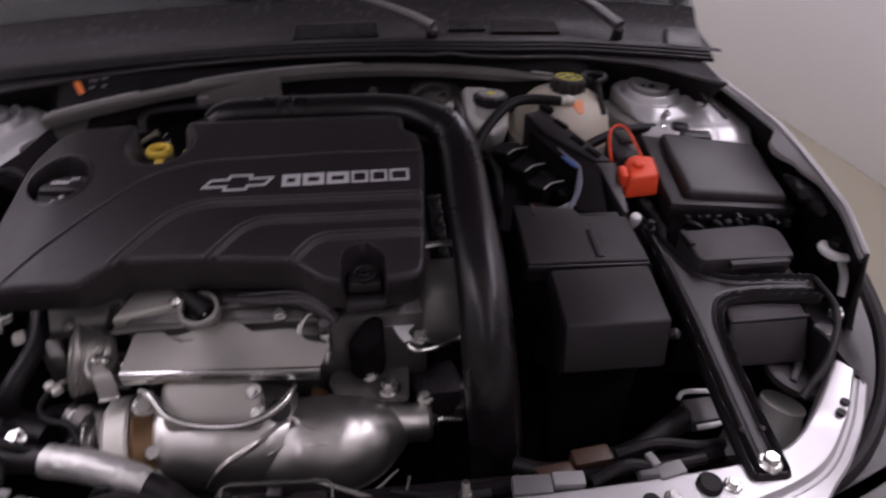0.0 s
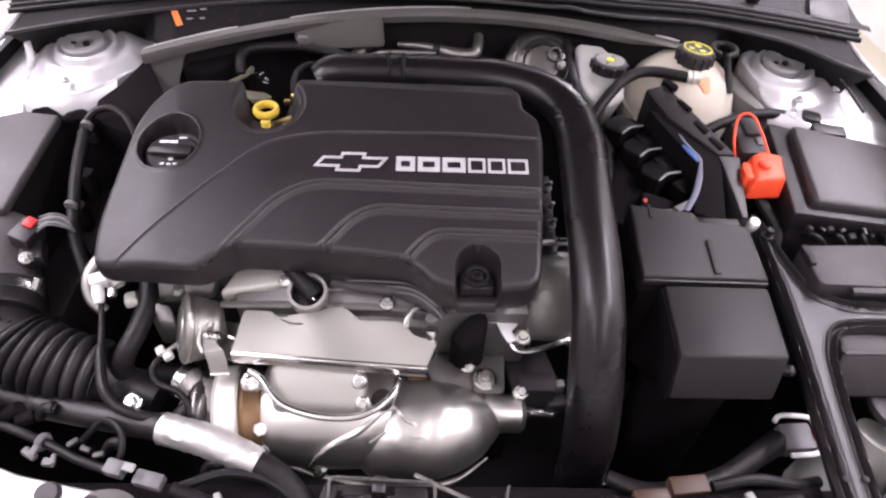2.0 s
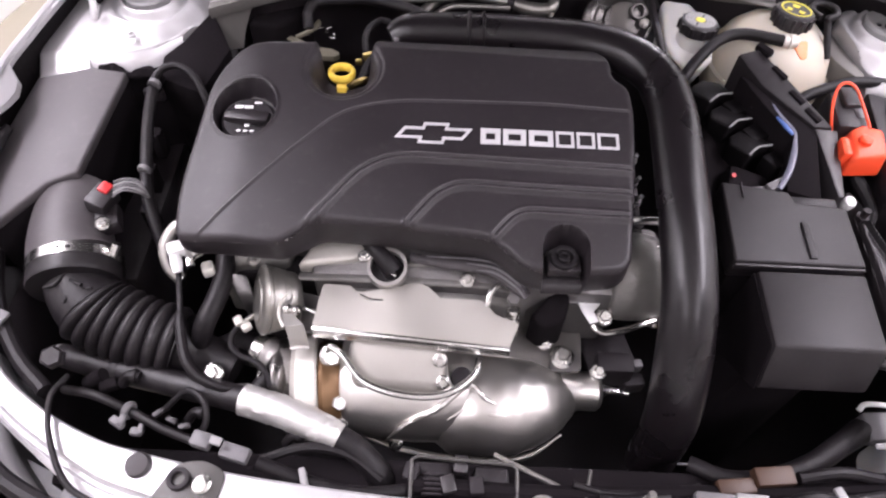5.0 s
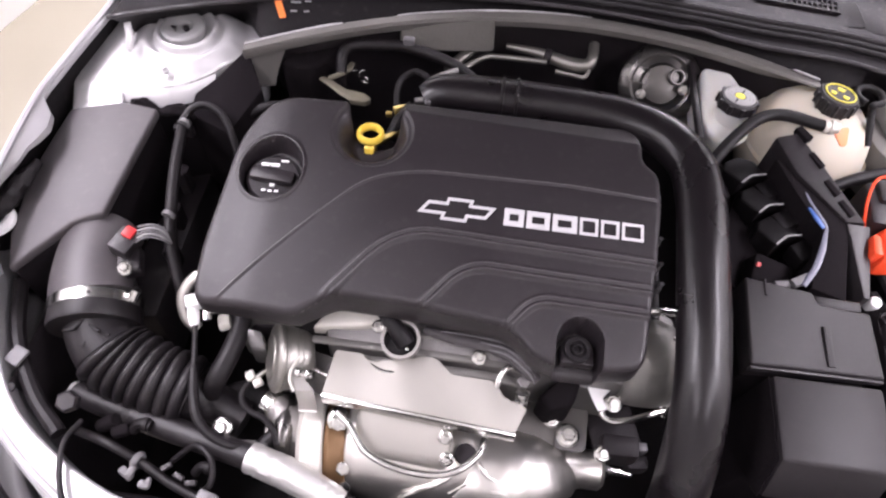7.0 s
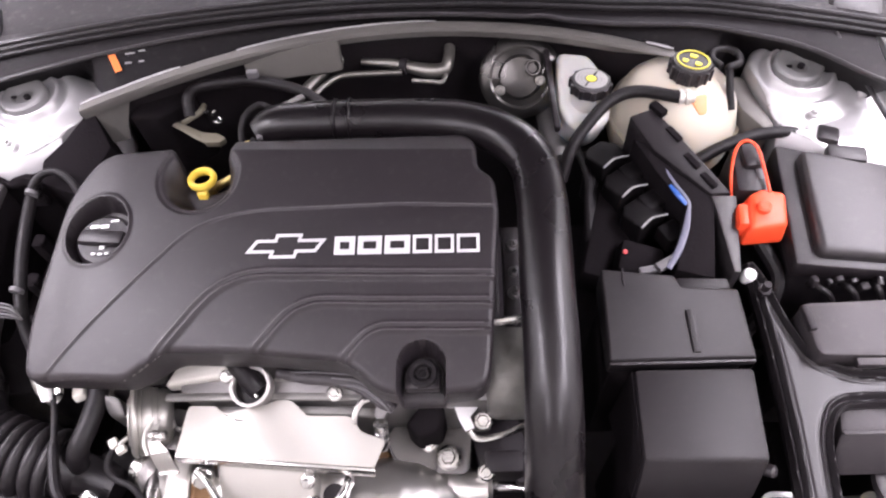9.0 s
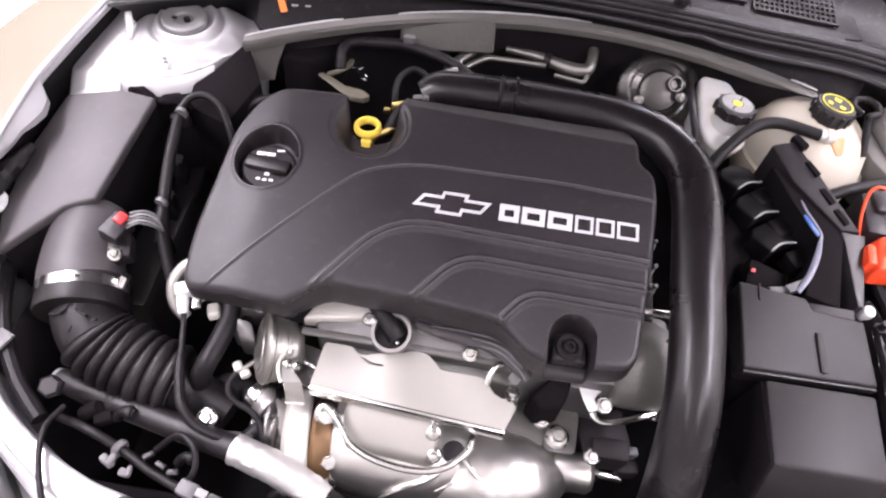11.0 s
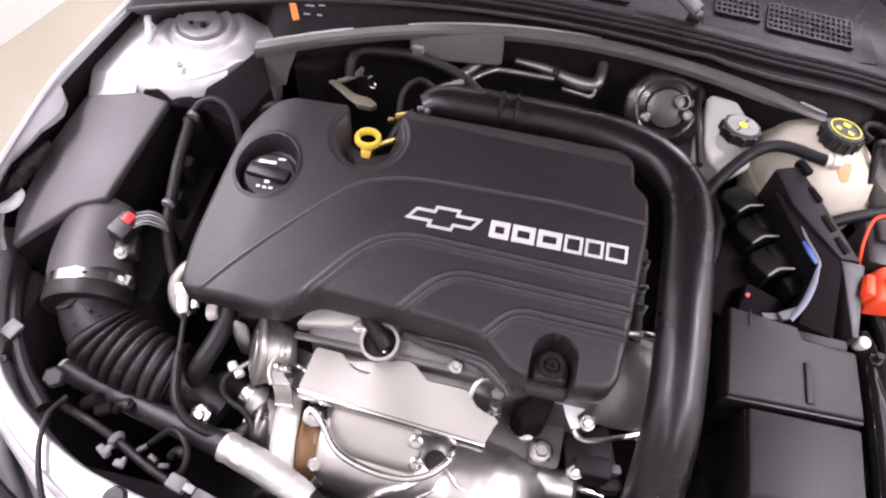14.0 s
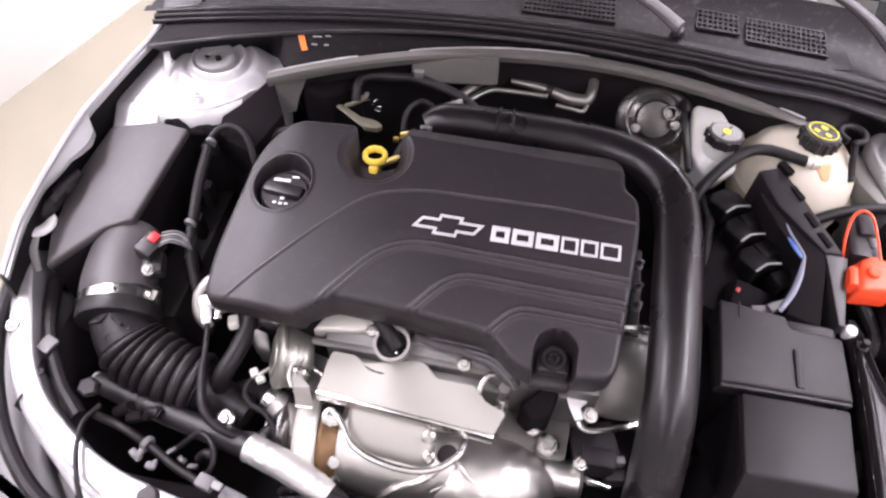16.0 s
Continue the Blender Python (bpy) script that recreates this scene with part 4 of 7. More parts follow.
part("duct", tube(PIPE, [0.020, 0.026, 0.027, 0.027, 0.029, 0.030, 0.0305, 0.031, 0.0315, 0.0318, 0.032, 0.0328, 0.034, 0.034, 0.033], 28, 8, flat=0.9), SMOOTHBLK, pipe, angle=60)
for x in (-0.078, -0.058):
    part("collar", lathe([(0.026, -0.003), (0.0285, -0.001), (0.0285, 0.001), (0.026, 0.003)], (x, 0.8962, 0.953), (1, 0, 0), 28), SMOOTHBLK, pipe)
part("end_clip", box(-0.178, 0.868, 0.955, 0.008, 0.009, 0.008, 0.002, rz=20), GREYCON, pipe, "bright clip")


# ---- exhaust side: heat shields and turbocharger ----
shield = thing("heat_shield", (-0.13, 0.50, 0.80), "bent sheet steel heat shield over the manifold", "heat shield")
SH = [(-0.254, 0.486, 0.002), (-0.016, 0.468, 0.002), (-0.004, 0.498, 0.004), (-0.033, 0.508, 0.006), (-0.046, 0.526, 0.006), (-0.100, 0.528, 0.006), (-0.110, 0.537, 0.005), (-0.121, 0.547, 0.006), (-0.138, 0.547, 0.008), (-0.152, 0.541, 0.008), (-0.176, 0.536, 0.01), (-0.203, 0.532, 0.005), (-0.213, 0.541, 0.005), (-0.247, 0.541, 0.004)]


def shield_z(x, y, d):
    z = 0.831 + 0.13 * (y - 0.48) + 0.015 * (x + 0.256)
    z = z + 0.0012 * np.sin(x * 55 + y * 20) + 0.0010 * np.sin(x * 37 + 5) * np.sin(y * 81 + 2) + 0.003 * np.exp(-((x + 0.165) ** 2 + (y - 0.528) ** 2) / 0.0003)
    return z


top = part("top_plate", moulded(rounded(SH, 0.006, 4), shield_z, 0.004, 0.0022), STEEL, shield, angle=40)
part("front_fold", wedge([(-0.255, 0.482, 0.8305), (-0.015, 0.464, 0.8325), (-0.016, 0.4685, 0.8335), (-0.254, 0.4865, 0.8315)], [(-0.254, 0.479, 0.815), (-0.016, 0.461, 0.818), (-0.016, 0.464, 0.818), (-0.254, 0.482, 0.815)], 0.001), BRIGHT, top, "bright folded edge")
part("emboss", tube([(-0.200, 0.5285, 0.8395), (-0.188, 0.5225, 0.8390), (-0.172, 0.5215, 0.8395), (-0.156, 0.5265, 0.8405)], [0.001, 0.0022, 0.0022, 0.001], 8, 6, flat=0.6), BRIGHT, top, "bright pressed crescent")
turbo = thing("turbocharger", (-0.26, 0.47, 0.55), "cast turbocharger with a wastegate canister", "turbocharger")
part("compressor_housing", join(lathe([(0.03, -0.03), (0.046, -0.025), (0.052, 0.0), (0.050, 0.022), (0.044, 0.034)], (-0.305, 0.458, 0.705), (1, 0.12, 0), 30), tube([(-0.305, 0.42, 0.725), (-0.305, 0.45, 0.755), (-0.305, 0.49, 0.748), (-0.305, 0.515, 0.71)], 0.014, 12, 5)), DRUM, turbo, "cast compressor housing")
part("bearing_flange", lathe([(0.040, -0.024), (0.060, -0.020), (0.068, -0.013), (0.069, 0.010), (0.066, 0.013), (0.055, 0.013)], (-0.264, 0.457, 0.716), (1, 0.12, 0), 36), CREAM, turbo, "pale machined flange")
part("v_band", lathe([(0.0, -0.014), (0.060, -0.014), (0.063, -0.008), (0.058, 0.010), (0.052, 0.018), (0.0, 0.018)], (-0.236, 0.457, 0.718), (1, 0.12, 0), 30), BRONZE, turbo, "heat-tinted brown clamp ring")
can = part("wastegate_canister", lathe([(0.0000, -0.0300), (0.0200, -0.0300), (0.0300, -0.0285), (0.0350, -0.0240), (0.0372, -0.0180), (0.0372, -0.0120), (0.0392, -0.0112), (0.0395, -0.0060), (0.0405, -0.0050), (0.0418, 0.0010), (0.0418, 0.0060), (0.0440, 0.0066), (0.0440, 0.0090), (0.0424, 0.0096), (0.0424, 0.0112), (0.0452, 0.0118), (0.0456, 0.0150), (0.0440, 0.0175), (0.0400, 0.0200), (0.0300, 0.0215), (0.0290, 0.0235), (0.0120, 0.0245), (0.0000, 0.0245)], (-0.313, 0.538, 0.800), (-0.90, -0.24, 0.34), 44), DULLZINC, turbo, "pressed steel wastegate canister")
part("canister_nipple", tube([(-0.335, 0.527, 0.785), (-0.345, 0.517, 0.786), (-0.352, 0.510, 0.785)], 0.004, 8, 4), BRIGHT, can)
part("nipple_clip", join(box(-0.358, 0.512, 0.786, 0.012, 0.014, 0.010, 0.003, rz=35), box(-0.346, 0.504, 0.786, 0.013, 0.010, 0.010, 0.003, rz=35)), CREAM, can, "pale spring clip")
part("canister_bracket", thick(sheet([[(-0.292, 0.527, 0.829), (-0.284, 0.530, 0.827)], [(-0.296, 0.513, 0.829), (-0.285, 0.515, 0.827)], [(-0.295, 0.498, 0.828), (-0.279, 0.502, 0.827)], [(-0.288, 0.486, 0.826), (-0.266, 0.490, 0.826)], [(-0.284, 0.478, 0.818), (-0.262, 0.481, 0.818)], [(-0.283, 0.472, 0.800), (-0.260, 0.474, 0.800)]]), 0.003), ZINC, can, "bent steel bracket")
part("bracket_lip", tube([(-0.292, 0.529, 0.831), (-0.297, 0.514, 0.831), (-0.296, 0.498, 0.830), (-0.289, 0.485, 0.827)], 0.0024, 8, 5), CREAM, can, "worn bright lip")
part("bracket_edge", tube([(-0.283, 0.471, 0.799), (-0.272, 0.472, 0.799), (-0.260, 0.473, 0.799)], 0.0024, 8, 3), BRIGHT, can)
part("bracket_post", tube([(-0.282, 0.545, 0.812), (-0.279, 0.536, 0.810), (-0.276, 0.526, 0.804)], 0.004, 8, 3), CASTMID, can)
part("mount_plate", box(-0.270, 0.526, 0.790, 0.036, 0.050, 0.010, 0.003, rz=-12, rx=10), CAST, can, "dark cast mount")
for p in ((-0.286, 0.508, 0.831), (-0.275, 0.508, 0.829)):
    part("bracket_nut", hexbolt(p, (0.9, -0.2, 0.4), 0.004), BRIGHT, can)
part("actuator_rod", tube([(-0.276, 0.527, 0.802), (-0.265, 0.523, 0.802), (-0.250, 0.519, 0.800)], 0.003, 8, 4), BRIGHT, can)
for p, s in (((-0.234, 0.470, 0.784), 0.011), ((-0.222, 0.424, 0.752), 0.010), ((-0.218, 0.408, 0.728), 0.009)):
    part("flange_nut", hexbolt(p, (0.25, -0.55, 0.8), s, 1.3), BRIGHT, turbo, "large bright flange nut")
part("inlet_elbow", tube([(-0.285, 0.460, 0.728), (-0.302, 0.472, 0.742), (-0.318, 0.486, 0.742), (-0.332, 0.494, 0.738), (-0.352, 0.500, 0.730)], [0.030, 0.026, 0.022, 0.021, 0.021], 22, 6), CASTLT, turbo, "pale cast inlet elbow")
part("inlet_band", lathe([(0.022, -0.008), (0.0242, -0.007), (0.0242, 0.007), (0.022, 0.008)], (-0.330, 0.493, 0.740), (-0.85, 0.45, -0.1), 26), BRIGHT, turbo, "bright hose band")
part("inlet_hose", tube([(-0.336, 0.495, 0.737), (-0.360, 0.503, 0.728), (-0.39, 0.505, 0.71), (-0.42, 0.49, 0.68)], 0.0225, 18, 5), RUBBER, turbo, "black inlet hose")
part("vacuum_hose", tube([(-0.358, 0.507, 0.782), (-0.366, 0.494, 0.776), (-0.362, 0.480, 0.772), (-0.348, 0.470, 0.770), (-0.330, 0.463, 0.772), (-0.316, 0.452, 0.770), (-0.308, 0.436, 0.760)], 0.0042, 10, 6), RUBBER, turbo, "thin rubber vacuum hose")

shell = thing("catalyst_shield", (-0.06, 0.46, 0.55), "bulging pressed aluminium shield round the catalyst", "heat shield")
part("left_half", tube([(-0.226, 0.462, 0.700), (-0.222, 0.462, 0.700), (-0.205, 0.462, 0.700), (-0.150, 0.460, 0.697), (-0.090, 0.460, 0.694), (-0.060, 0.460, 0.69)], [0.040, 0.060, 0.068, 0.070, 0.068, 0.056], 40, 8, flat=1.0, wobble=0.015), ALU, shell, "smooth pressed half", angle=60)
part("right_half", tube([(-0.105, 0.444, 0.672), (-0.085, 0.445, 0.676), (-0.045, 0.446, 0.682), (0.000, 0.448, 0.684), (0.035, 0.456, 0.684), (0.058, 0.464, 0.684), (0.072, 0.470, 0.684)], [0.045, 0.062, 0.066, 0.064, 0.054, 0.040, 0.030], 40, 8, wobble=0.02, seed=9), ALU, shell, "bulbous pressed half", angle=60)
def shield_skin(x, degrees, lift=0.001):
    """A place on the catalyst shield's skin."""
    r = lift + max(float(np.interp(x, [-0.205, -0.15, -0.09, -0.06], [0.068, 0.070, 0.068, 0.056])), float(np.interp(x, [-0.105, -0.085, -0.045, 0.0, 0.04, 0.07], [0.040, 0.058, 0.060, 0.056, 0.048, 0.036])))
    return (x, 0.454 - r * math.cos(radians(degrees)), 0.690 + r * math.sin(radians(degrees)))


part("crimped_seam", tube([shield_skin(x, a) for x, a in ((-0.160, 12), (-0.148, 26), (-0.132, 38), (-0.112, 47), (-0.092, 57), (-0.073, 72), (-0.056, 80), (-0.041, 66), (-0.022, 58), (-0.004, 54), (0.012, 58))], [0.001, 0.003, 0.0038, 0.0042, 0.0042, 0.004, 0.0036, 0.0034, 0.003, 0.0022, 0.001], 8, 7, wobble=0.3), ALU, shell, "crimped crooked seam")
part("second_crease", tube([shield_skin(x, a, -0.0005) for x, a in ((-0.085, 40), (-0.065, 50), (-0.045, 52), (-0.025, 45), (-0.010, 36))], [0.001, 0.0028, 0.003, 0.0028, 0.001], 8, 7, wobble=0.3, seed=5), ALU, shell)
part("crease", tube([(-0.09, 0.405, 0.710), (-0.06, 0.412, 0.730), (-0.02, 0.412, 0.735), (0.01, 0.415, 0.728)], [0.001, 0.004, 0.004, 0.001], 8, 7, wobble=0.3, seed=4), ALU, shell)
part("outlet_cone", lathe([(0.034, 0), (0.030, 0.012), (0.026, 0.03), (0.027, 0.05), (0.023, 0.056), (0.0, 0.056)], (0.062, 0.470, 0.686), (1, 0.05, -0.05), 28), ALU, shell)
part("probe", join(tube([(0.112, 0.474, 0.684), (0.137, 0.474, 0.682), (0.160, 0.472, 0.679)], [0.008, 0.006, 0.004], 10, 4), lathe([(0.010, 0), (0.010, 0.009)], (0.118, 0.474, 0.684), (1, 0, 0), 6)), BRIGHT, shell, "bright oxygen probe")
part("box_plate", wedge([(-0.205, 0.430, 0.770), (-0.090, 0.425, 0.774), (-0.088, 0.470, 0.800), (-0.212, 0.478, 0.800)], 0.735, 0.010, 3), STEEL, shell, "boxed steel upper plate")
part("plate_hole", lathe([(0.014, 0), (0.014, 0.002), (0, 0.002)], (-0.070, 0.446, 0.7645), (0.1, -0.5, 0.9), 20), DARK, shell, "dark opening")
part("coolant_pipe", tube([(-0.232, 0.466, 0.795), (-0.215, 0.452, 0.800), (-0.190, 0.425, 0.792), (-0.150, 0.412, 0.788), (-0.105, 0.410, 0.788), (-0.075, 0.420, 0.792), (-0.055, 0.440, 0.795), (-0.050, 0.46, 0.79)], 0.0046, 12, 7), BRIGHT, shell, "bright bent steel pipe")
for p in ((-0.150, 0.390, 0.676), (-0.025, 0.395, 0.648), (0.026, 0.404, 0.682), (-0.098, 0.455, 0.792), (-0.093, 0.433, 0.778)):
    part("shield_bolt", hexbolt(p, (0, -0.6, 0.8), 0.006, 1.5), BRIGHT, shell)
bottom_lip = tube([(-0.20, 0.405, 0.662), (-0.14, 0.392, 0.648), (-0.06, 0.386, 0.636), (0.02, 0.392, 0.640), (0.07, 0.42, 0.655)], [0.002, 0.0045, 0.005, 0.004, 0.0015], 8, 7, wobble=0.3, seed=2)
part("lower_lip", bottom_lip, ALU, shell, "crimped lower lip")

shell.location += Vector((0, 0.004, 0.016))

union = thing("oil_feed_union", (0.0, 0.52, 0.80), "bright banjo union with a looped steel pipe", "pipe fitting")
part("loop_pipe", tube([(-0.042, 0.510, 0.826), (-0.042, 0.526, 0.842), (-0.034, 0.541, 0.848), (-0.026, 0.546, 0.846)], 0.0040, 10, 6), BRIGHT, union)
part("ribbed_fitting", lathe([(0.007, -0.01), (0.009, 0), (0.009, 0.006), (0.0075, 0.007), (0.0075, 0.010), (0.009, 0.011), (0.009, 0.017), (0.0075, 0.018), (0.0075, 0.021), (0.009, 0.022), (0.009, 0.028), (0.005, 0.030)], (-0.011, 0.504, 0.814), (0.0, 0.5, 0.85), 18), BRIGHT, union)
part("union_hex", lathe([(0.008, 0), (0.008, 0.010)], (-0.011, 0.531, 0.836), (0, -0.2, 1), 6), CAST, union)

# plate and sensor cluster under the cover's right end
plate = thing("mounting_plate", (0.06, 0.51, 0.66), "dark steel mounting plate with bolts", "bracket")
part("plate_body", slab(rounded([(-0.018, 0.535, 0.01), (-0.010, 0.512, 0.02), (0.006, 0.494, 0.02), (0.046, 0.487), (0.090, 0.487), (0.094, 0.55), (0.0, 0.56)], 0.010), 0.728, 0.733, 0.0012), FLANGE, plate)
part("plate_edge", tube([(-0.016, 0.526, 0.734), (-0.008, 0.509, 0.734), (0.004, 0.495, 0.734), (0.022, 0.490, 0.734), (0.046, 0.487, 0.734)], 0.0015, 6, 5), GREYCON, plate, "paler edge of the plate")
part("plate_foot", slab(rounded([(0.046, 0.486), (0.090, 0.486), (0.088, 0.512), (0.078, 0.522), (0.050, 0.518)], 0.010), 0.733, 0.7375, 0.0012), CAST, plate, "grey foot under the bolt")
part("brown_flange", wedge([(-0.045, 0.470, 0.735), (-0.004, 0.470, 0.722), (-0.002, 0.515, 0.724), (-0.04, 0.525, 0.738)], 0.66, 0.006), BRONZE, plate, "heat-browned flange")
part("centre_bolt", join(hexbolt((0.064, 0.505, 0.739), (0, -0.15, 1), 0.010, 1.6), lathe([(0.005, 0.0), (0.005, 0.016), (0.003, 0.016)], (0.064, 0.505, 0.739), (0, -0.15, 1), 12)), BRIGHT, plate)
for p in ((0.040, 0.520, 0.752), (0.112, 0.488, 0.735), (0.125, 0.552, 0.80)):
    part("plate_bolt", hexbolt(p, (0, -0.3, 1), 0.007), BRIGHT, plate)
valve = thing("purge_valve", (0.12, 0.54, 0.74), "small valve with a white bracket and bright pipe", "valve")
part("valve_body", lathe([(0.008, -0.03), (0.0085, -0.026), (0.0085, 0.008), (0.010, 0.010), (0.010, 0.014), (0.007, 0.016), (0.007, 0.036)], (0.140, 0.538, 0.790), (1, 0.02, 0.0), 18), CASTLT, valve)
part("valve_bracket", slab([(0.069, 0.541), (0.075, 0.524), (0.083, 0.509), (0.094, 0.513), (0.089, 0.527), (0.107, 0.549)], 0.0, 0.003, 0.0008, m=Matrix.Translation((0, 0.0, 0.7985))), WHITE, valve, "pale bracket")
part("bracket_hook", tube([(0.070, 0.540, 0.800), (0.058, 0.541, 0.801), (0.050, 0.545, 0.801), (0.048, 0.530, 0.798)], 0.0022, 8, 3), LTCON, valve, "pale hook")
part("valve_pipe", tube([(0.088, 0.512, 0.793), (0.095, 0.505, 0.790), (0.106, 0.503, 0.789), (0.130, 0.509, 0.789), (0.152, 0.518, 0.789), (0.17, 0.526, 0.786)], 0.0040, 10, 6), BRIGHT, valve, "bright bent pipe")
part("valve_bolt", hexbolt((0.104, 0.525, 0.790), (0, -0.3, 0.9), 0.008, 1.5), BRIGHT, valve)
valve.location += Vector((0.005, 0.007, 0.013))
for i, (x, y, z, sx, sy, sz) in enumerate(((0.135, 0.50, 0.72, 0.05, 0.03, 0.05), (0.165, 0.49, 0.70, 0.03, 0.02, 0.03), (0.13, 0.53, 0.69, 0.07, 0.06, 0.06))):
    solo("engine_mount_block", box(x, y, z, sx, sy, sz, 0.006, rz=8 * i), DARK, "dark metal engine mount block", "bracket", "engine mounts")
solo("lead_clip", box(0.165, 0.505, 0.722, 0.018, 0.012, 0.022, 0.003, rz=10), GREYCON, "small grey lead clip", "clip")
solo("boot_cover", wedge([(0.012, 0.528, 0.806), (0.030, 0.512, 0.802), (0.058, 0.520, 0.812), (0.064, 0.546, 0.832), (0.046, 0.556, 0.838)], 0.745, 0.007, 3), BLACKSHADE, "black rubber boot beside the heat shield", "boot")

for k, (y, r) in enumerate(((0.640, 0.004), (0.676, 0.005), (0.705, 0.004), (0.742, 0.005))):
    solo("side_stud", join(hexbolt((0.152, y, 0.862 + 0.1 * (y - 0.64)), (0.3, -0.2, 1), r), lathe([(0.003, 0), (0.003, 0.014)], (0.152, y, 0.862 + 0.1 * (y - 0.64)), (0.3, -0.2, 1), 8)), GREYCON, "small grey stud beside the engine cover", "bolt", "side studs")
solo("side_rail", box(0.150, 0.695, 0.846, 0.022, 0.17, 0.014, 0.004, rx=6), DARK, "dark rail beside the engine cover", "rail")


# ---- air intake, on the engine's left-hand side in view ----
airbox = thing("air_filter_box", (-0.63, 0.74, 0.60), "black plastic air filter box with a sloping lid", "air filter box")
LID = [(-0.690, 0.592, 0.844), (-0.630, 0.664, 0.859), (-0.592, 0.683, 0.864), (-0.573, 0.860, 0.884), (-0.625, 0.866, 0.885), (-0.696, 0.842, 0.883), (-0.712, 0.735, 0.868), (-0.706, 0.640, 0.852)]
# lid in a paler plastic, for the wall light on its face
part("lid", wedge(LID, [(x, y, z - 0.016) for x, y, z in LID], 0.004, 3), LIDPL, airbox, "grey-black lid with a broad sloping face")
# body near-black, so the shade on the box's sides is painted
part("body", wedge([(-0.640 + 0.985 * (x + 0.640), 0.73 + 0.985 * (y - 0.73), z - 0.014) for x, y, z in LID], 0.70, 0.004), BLACKSHADE, airbox, "body under the lid, blackened for its shaded sides")
part("lower_half", box(-0.615, 0.74, 0.655, 0.165, 0.28, 0.15, 0.012), PLASTIC, airbox)
part("throat", tube([(-0.612, 0.690, 0.806), (-0.607, 0.650, 0.808), (-0.596, 0.605, 0.807), (-0.584, 0.578, 0.803)], [0.046, 0.050, 0.053, 0.0565], 32, 6), LIDPL, airbox, "round outlet throat")
part("lid_clip", box(-0.545, 0.86, 0.842, 0.03, 0.012, 0.02, 0.004), PLASTIC, airbox)

hose = thing("intake_hose", (-0.48, 0.51, 0.64), "corrugated black rubber intake hose with a steel clamp", "hose")
clamp_at, clamp_axis = Vector((-0.580, 0.571, 0.801)), (0.25, -0.96, -0.12)
band = part("hose_clamp", lathe([(0.0570, -0.0075), (0.0592, -0.007), (0.0592, 0.007), (0.0570, 0.0075)], clamp_at, clamp_axis, 48), BRIGHT, hose, "bright steel hose clamp")
part("clamp_screw", join(lathe([(0.0065, -0.008), (0.0065, 0.008)], (-0.523, 0.585, 0.830), (0.3, 0.5, 0.6), 10), box(-0.530, 0.583, 0.826, 0.018, 0.013, 0.008, 0.002, rz=15, ry=35)), BRIGHT, band)
for a in (-52, -40):
    q = Matrix.Translation(clamp_at) @ turn_to(clamp_axis) @ Vector((0.0592 * math.cos(radians(a + 130)), 0.0592 * math.sin(radians(a + 130)), 0.0))
    part("clamp_slot", box(q.x, q.y, q.z, 0.005, 0.003, 0.003, 0.0005, rz=14), DARK, band)
part("hose_collar", lathe([(0.0560, 0.004), (0.0580, 0.006), (0.0585, 0.024), (0.0570, 0.028), (0.0480, 0.029), (0.0430, 0.029)], clamp_at, clamp_axis, 48), HOSERUB, hose, "plain rubber collar")
HL = glide([(-0.573, 0.556, 0.799), (-0.564, 0.540, 0.792), (-0.550, 0.525, 0.784), (-0.532, 0.514, 0.776), (-0.508, 0.506, 0.769), (-0.480, 0.498, 0.762), (-0.450, 0.493, 0.756), (-0.420, 0.487, 0.749), (-0.392, 0.480, 0.741), (-0.362, 0.470, 0.735)], 40)
prof = []
for i in range(len(HL)):
    u = i / (len(HL) - 1)
    r = 0.0420 + 0.004 * min(1, u / 0.24) - 0.005 * max(0, u - 0.24)
    if 0.22 < u < 0.72:
        r += -0.0045 + 0.0100 * abs(math.sin((u - 0.22) / 0.50 * math.pi * 8)) ** 0.5
    if u > 0.73:
        r = 0.038 - 0.012 * min(1, (u - 0.73) / 0.08)
    prof.append(r)
part("bellows", tube(HL, prof, 36, 1, smooth=False), HOSERUB, hose, angle=75)
for x, y, z, length, turn in ((-0.572, 0.536, 0.836, 0.030, 60), (-0.556, 0.531, 0.834, 0.026, -25), (-0.560, 0.520, 0.827, 0.030, 75), (-0.545, 0.523, 0.826, 0.022, 20), (-0.585, 0.525, 0.830, 0.018, 15)):
    part("moulded_rib", box(x, y, z, length, 0.0035, 0.005, 0.001, rz=turn, rx=18, ry=-8), RUBBER, hose)

maf = thing("airflow_sensor", (-0.565, 0.665, 0.83), "black airflow sensor with a red-locked connector", "sensor")
part("sensor_base", box(-0.560, 0.640, 0.826, 0.030, 0.040, 0.024, 0.004, rz=20), PLASTIC, maf)
part("connector", box(-0.566, 0.656, 0.846, 0.028, 0.036, 0.026, 0.003, rz=-18, ry=12), PLASTIC, maf)
part("lock_tab", box(-0.560, 0.665, 0.860, 0.014, 0.016, 0.006, 0.002, rz=-18, ry=15), REDDOT, maf, "red lock tab")
part("screw", hexbolt((-0.557, 0.622, 0.840), (0.2, -0.3, 1), 0.006), BRIGHT, maf)
for k in range(5):
    part("wire", tube([(-0.552, 0.655 + 0.005 * k, 0.852 + 0.002 * k), (-0.535, 0.660 + 0.005 * k, 0.862), (-0.520, 0.664 + 0.004 * k, 0.855), (-0.510, 0.668, 0.84)], 0.0016, 6, 4), LTCON if k % 2 else GREYCON, maf, "thin pale wire")

maf.location += Vector((0.016, -0.010, 0.008))

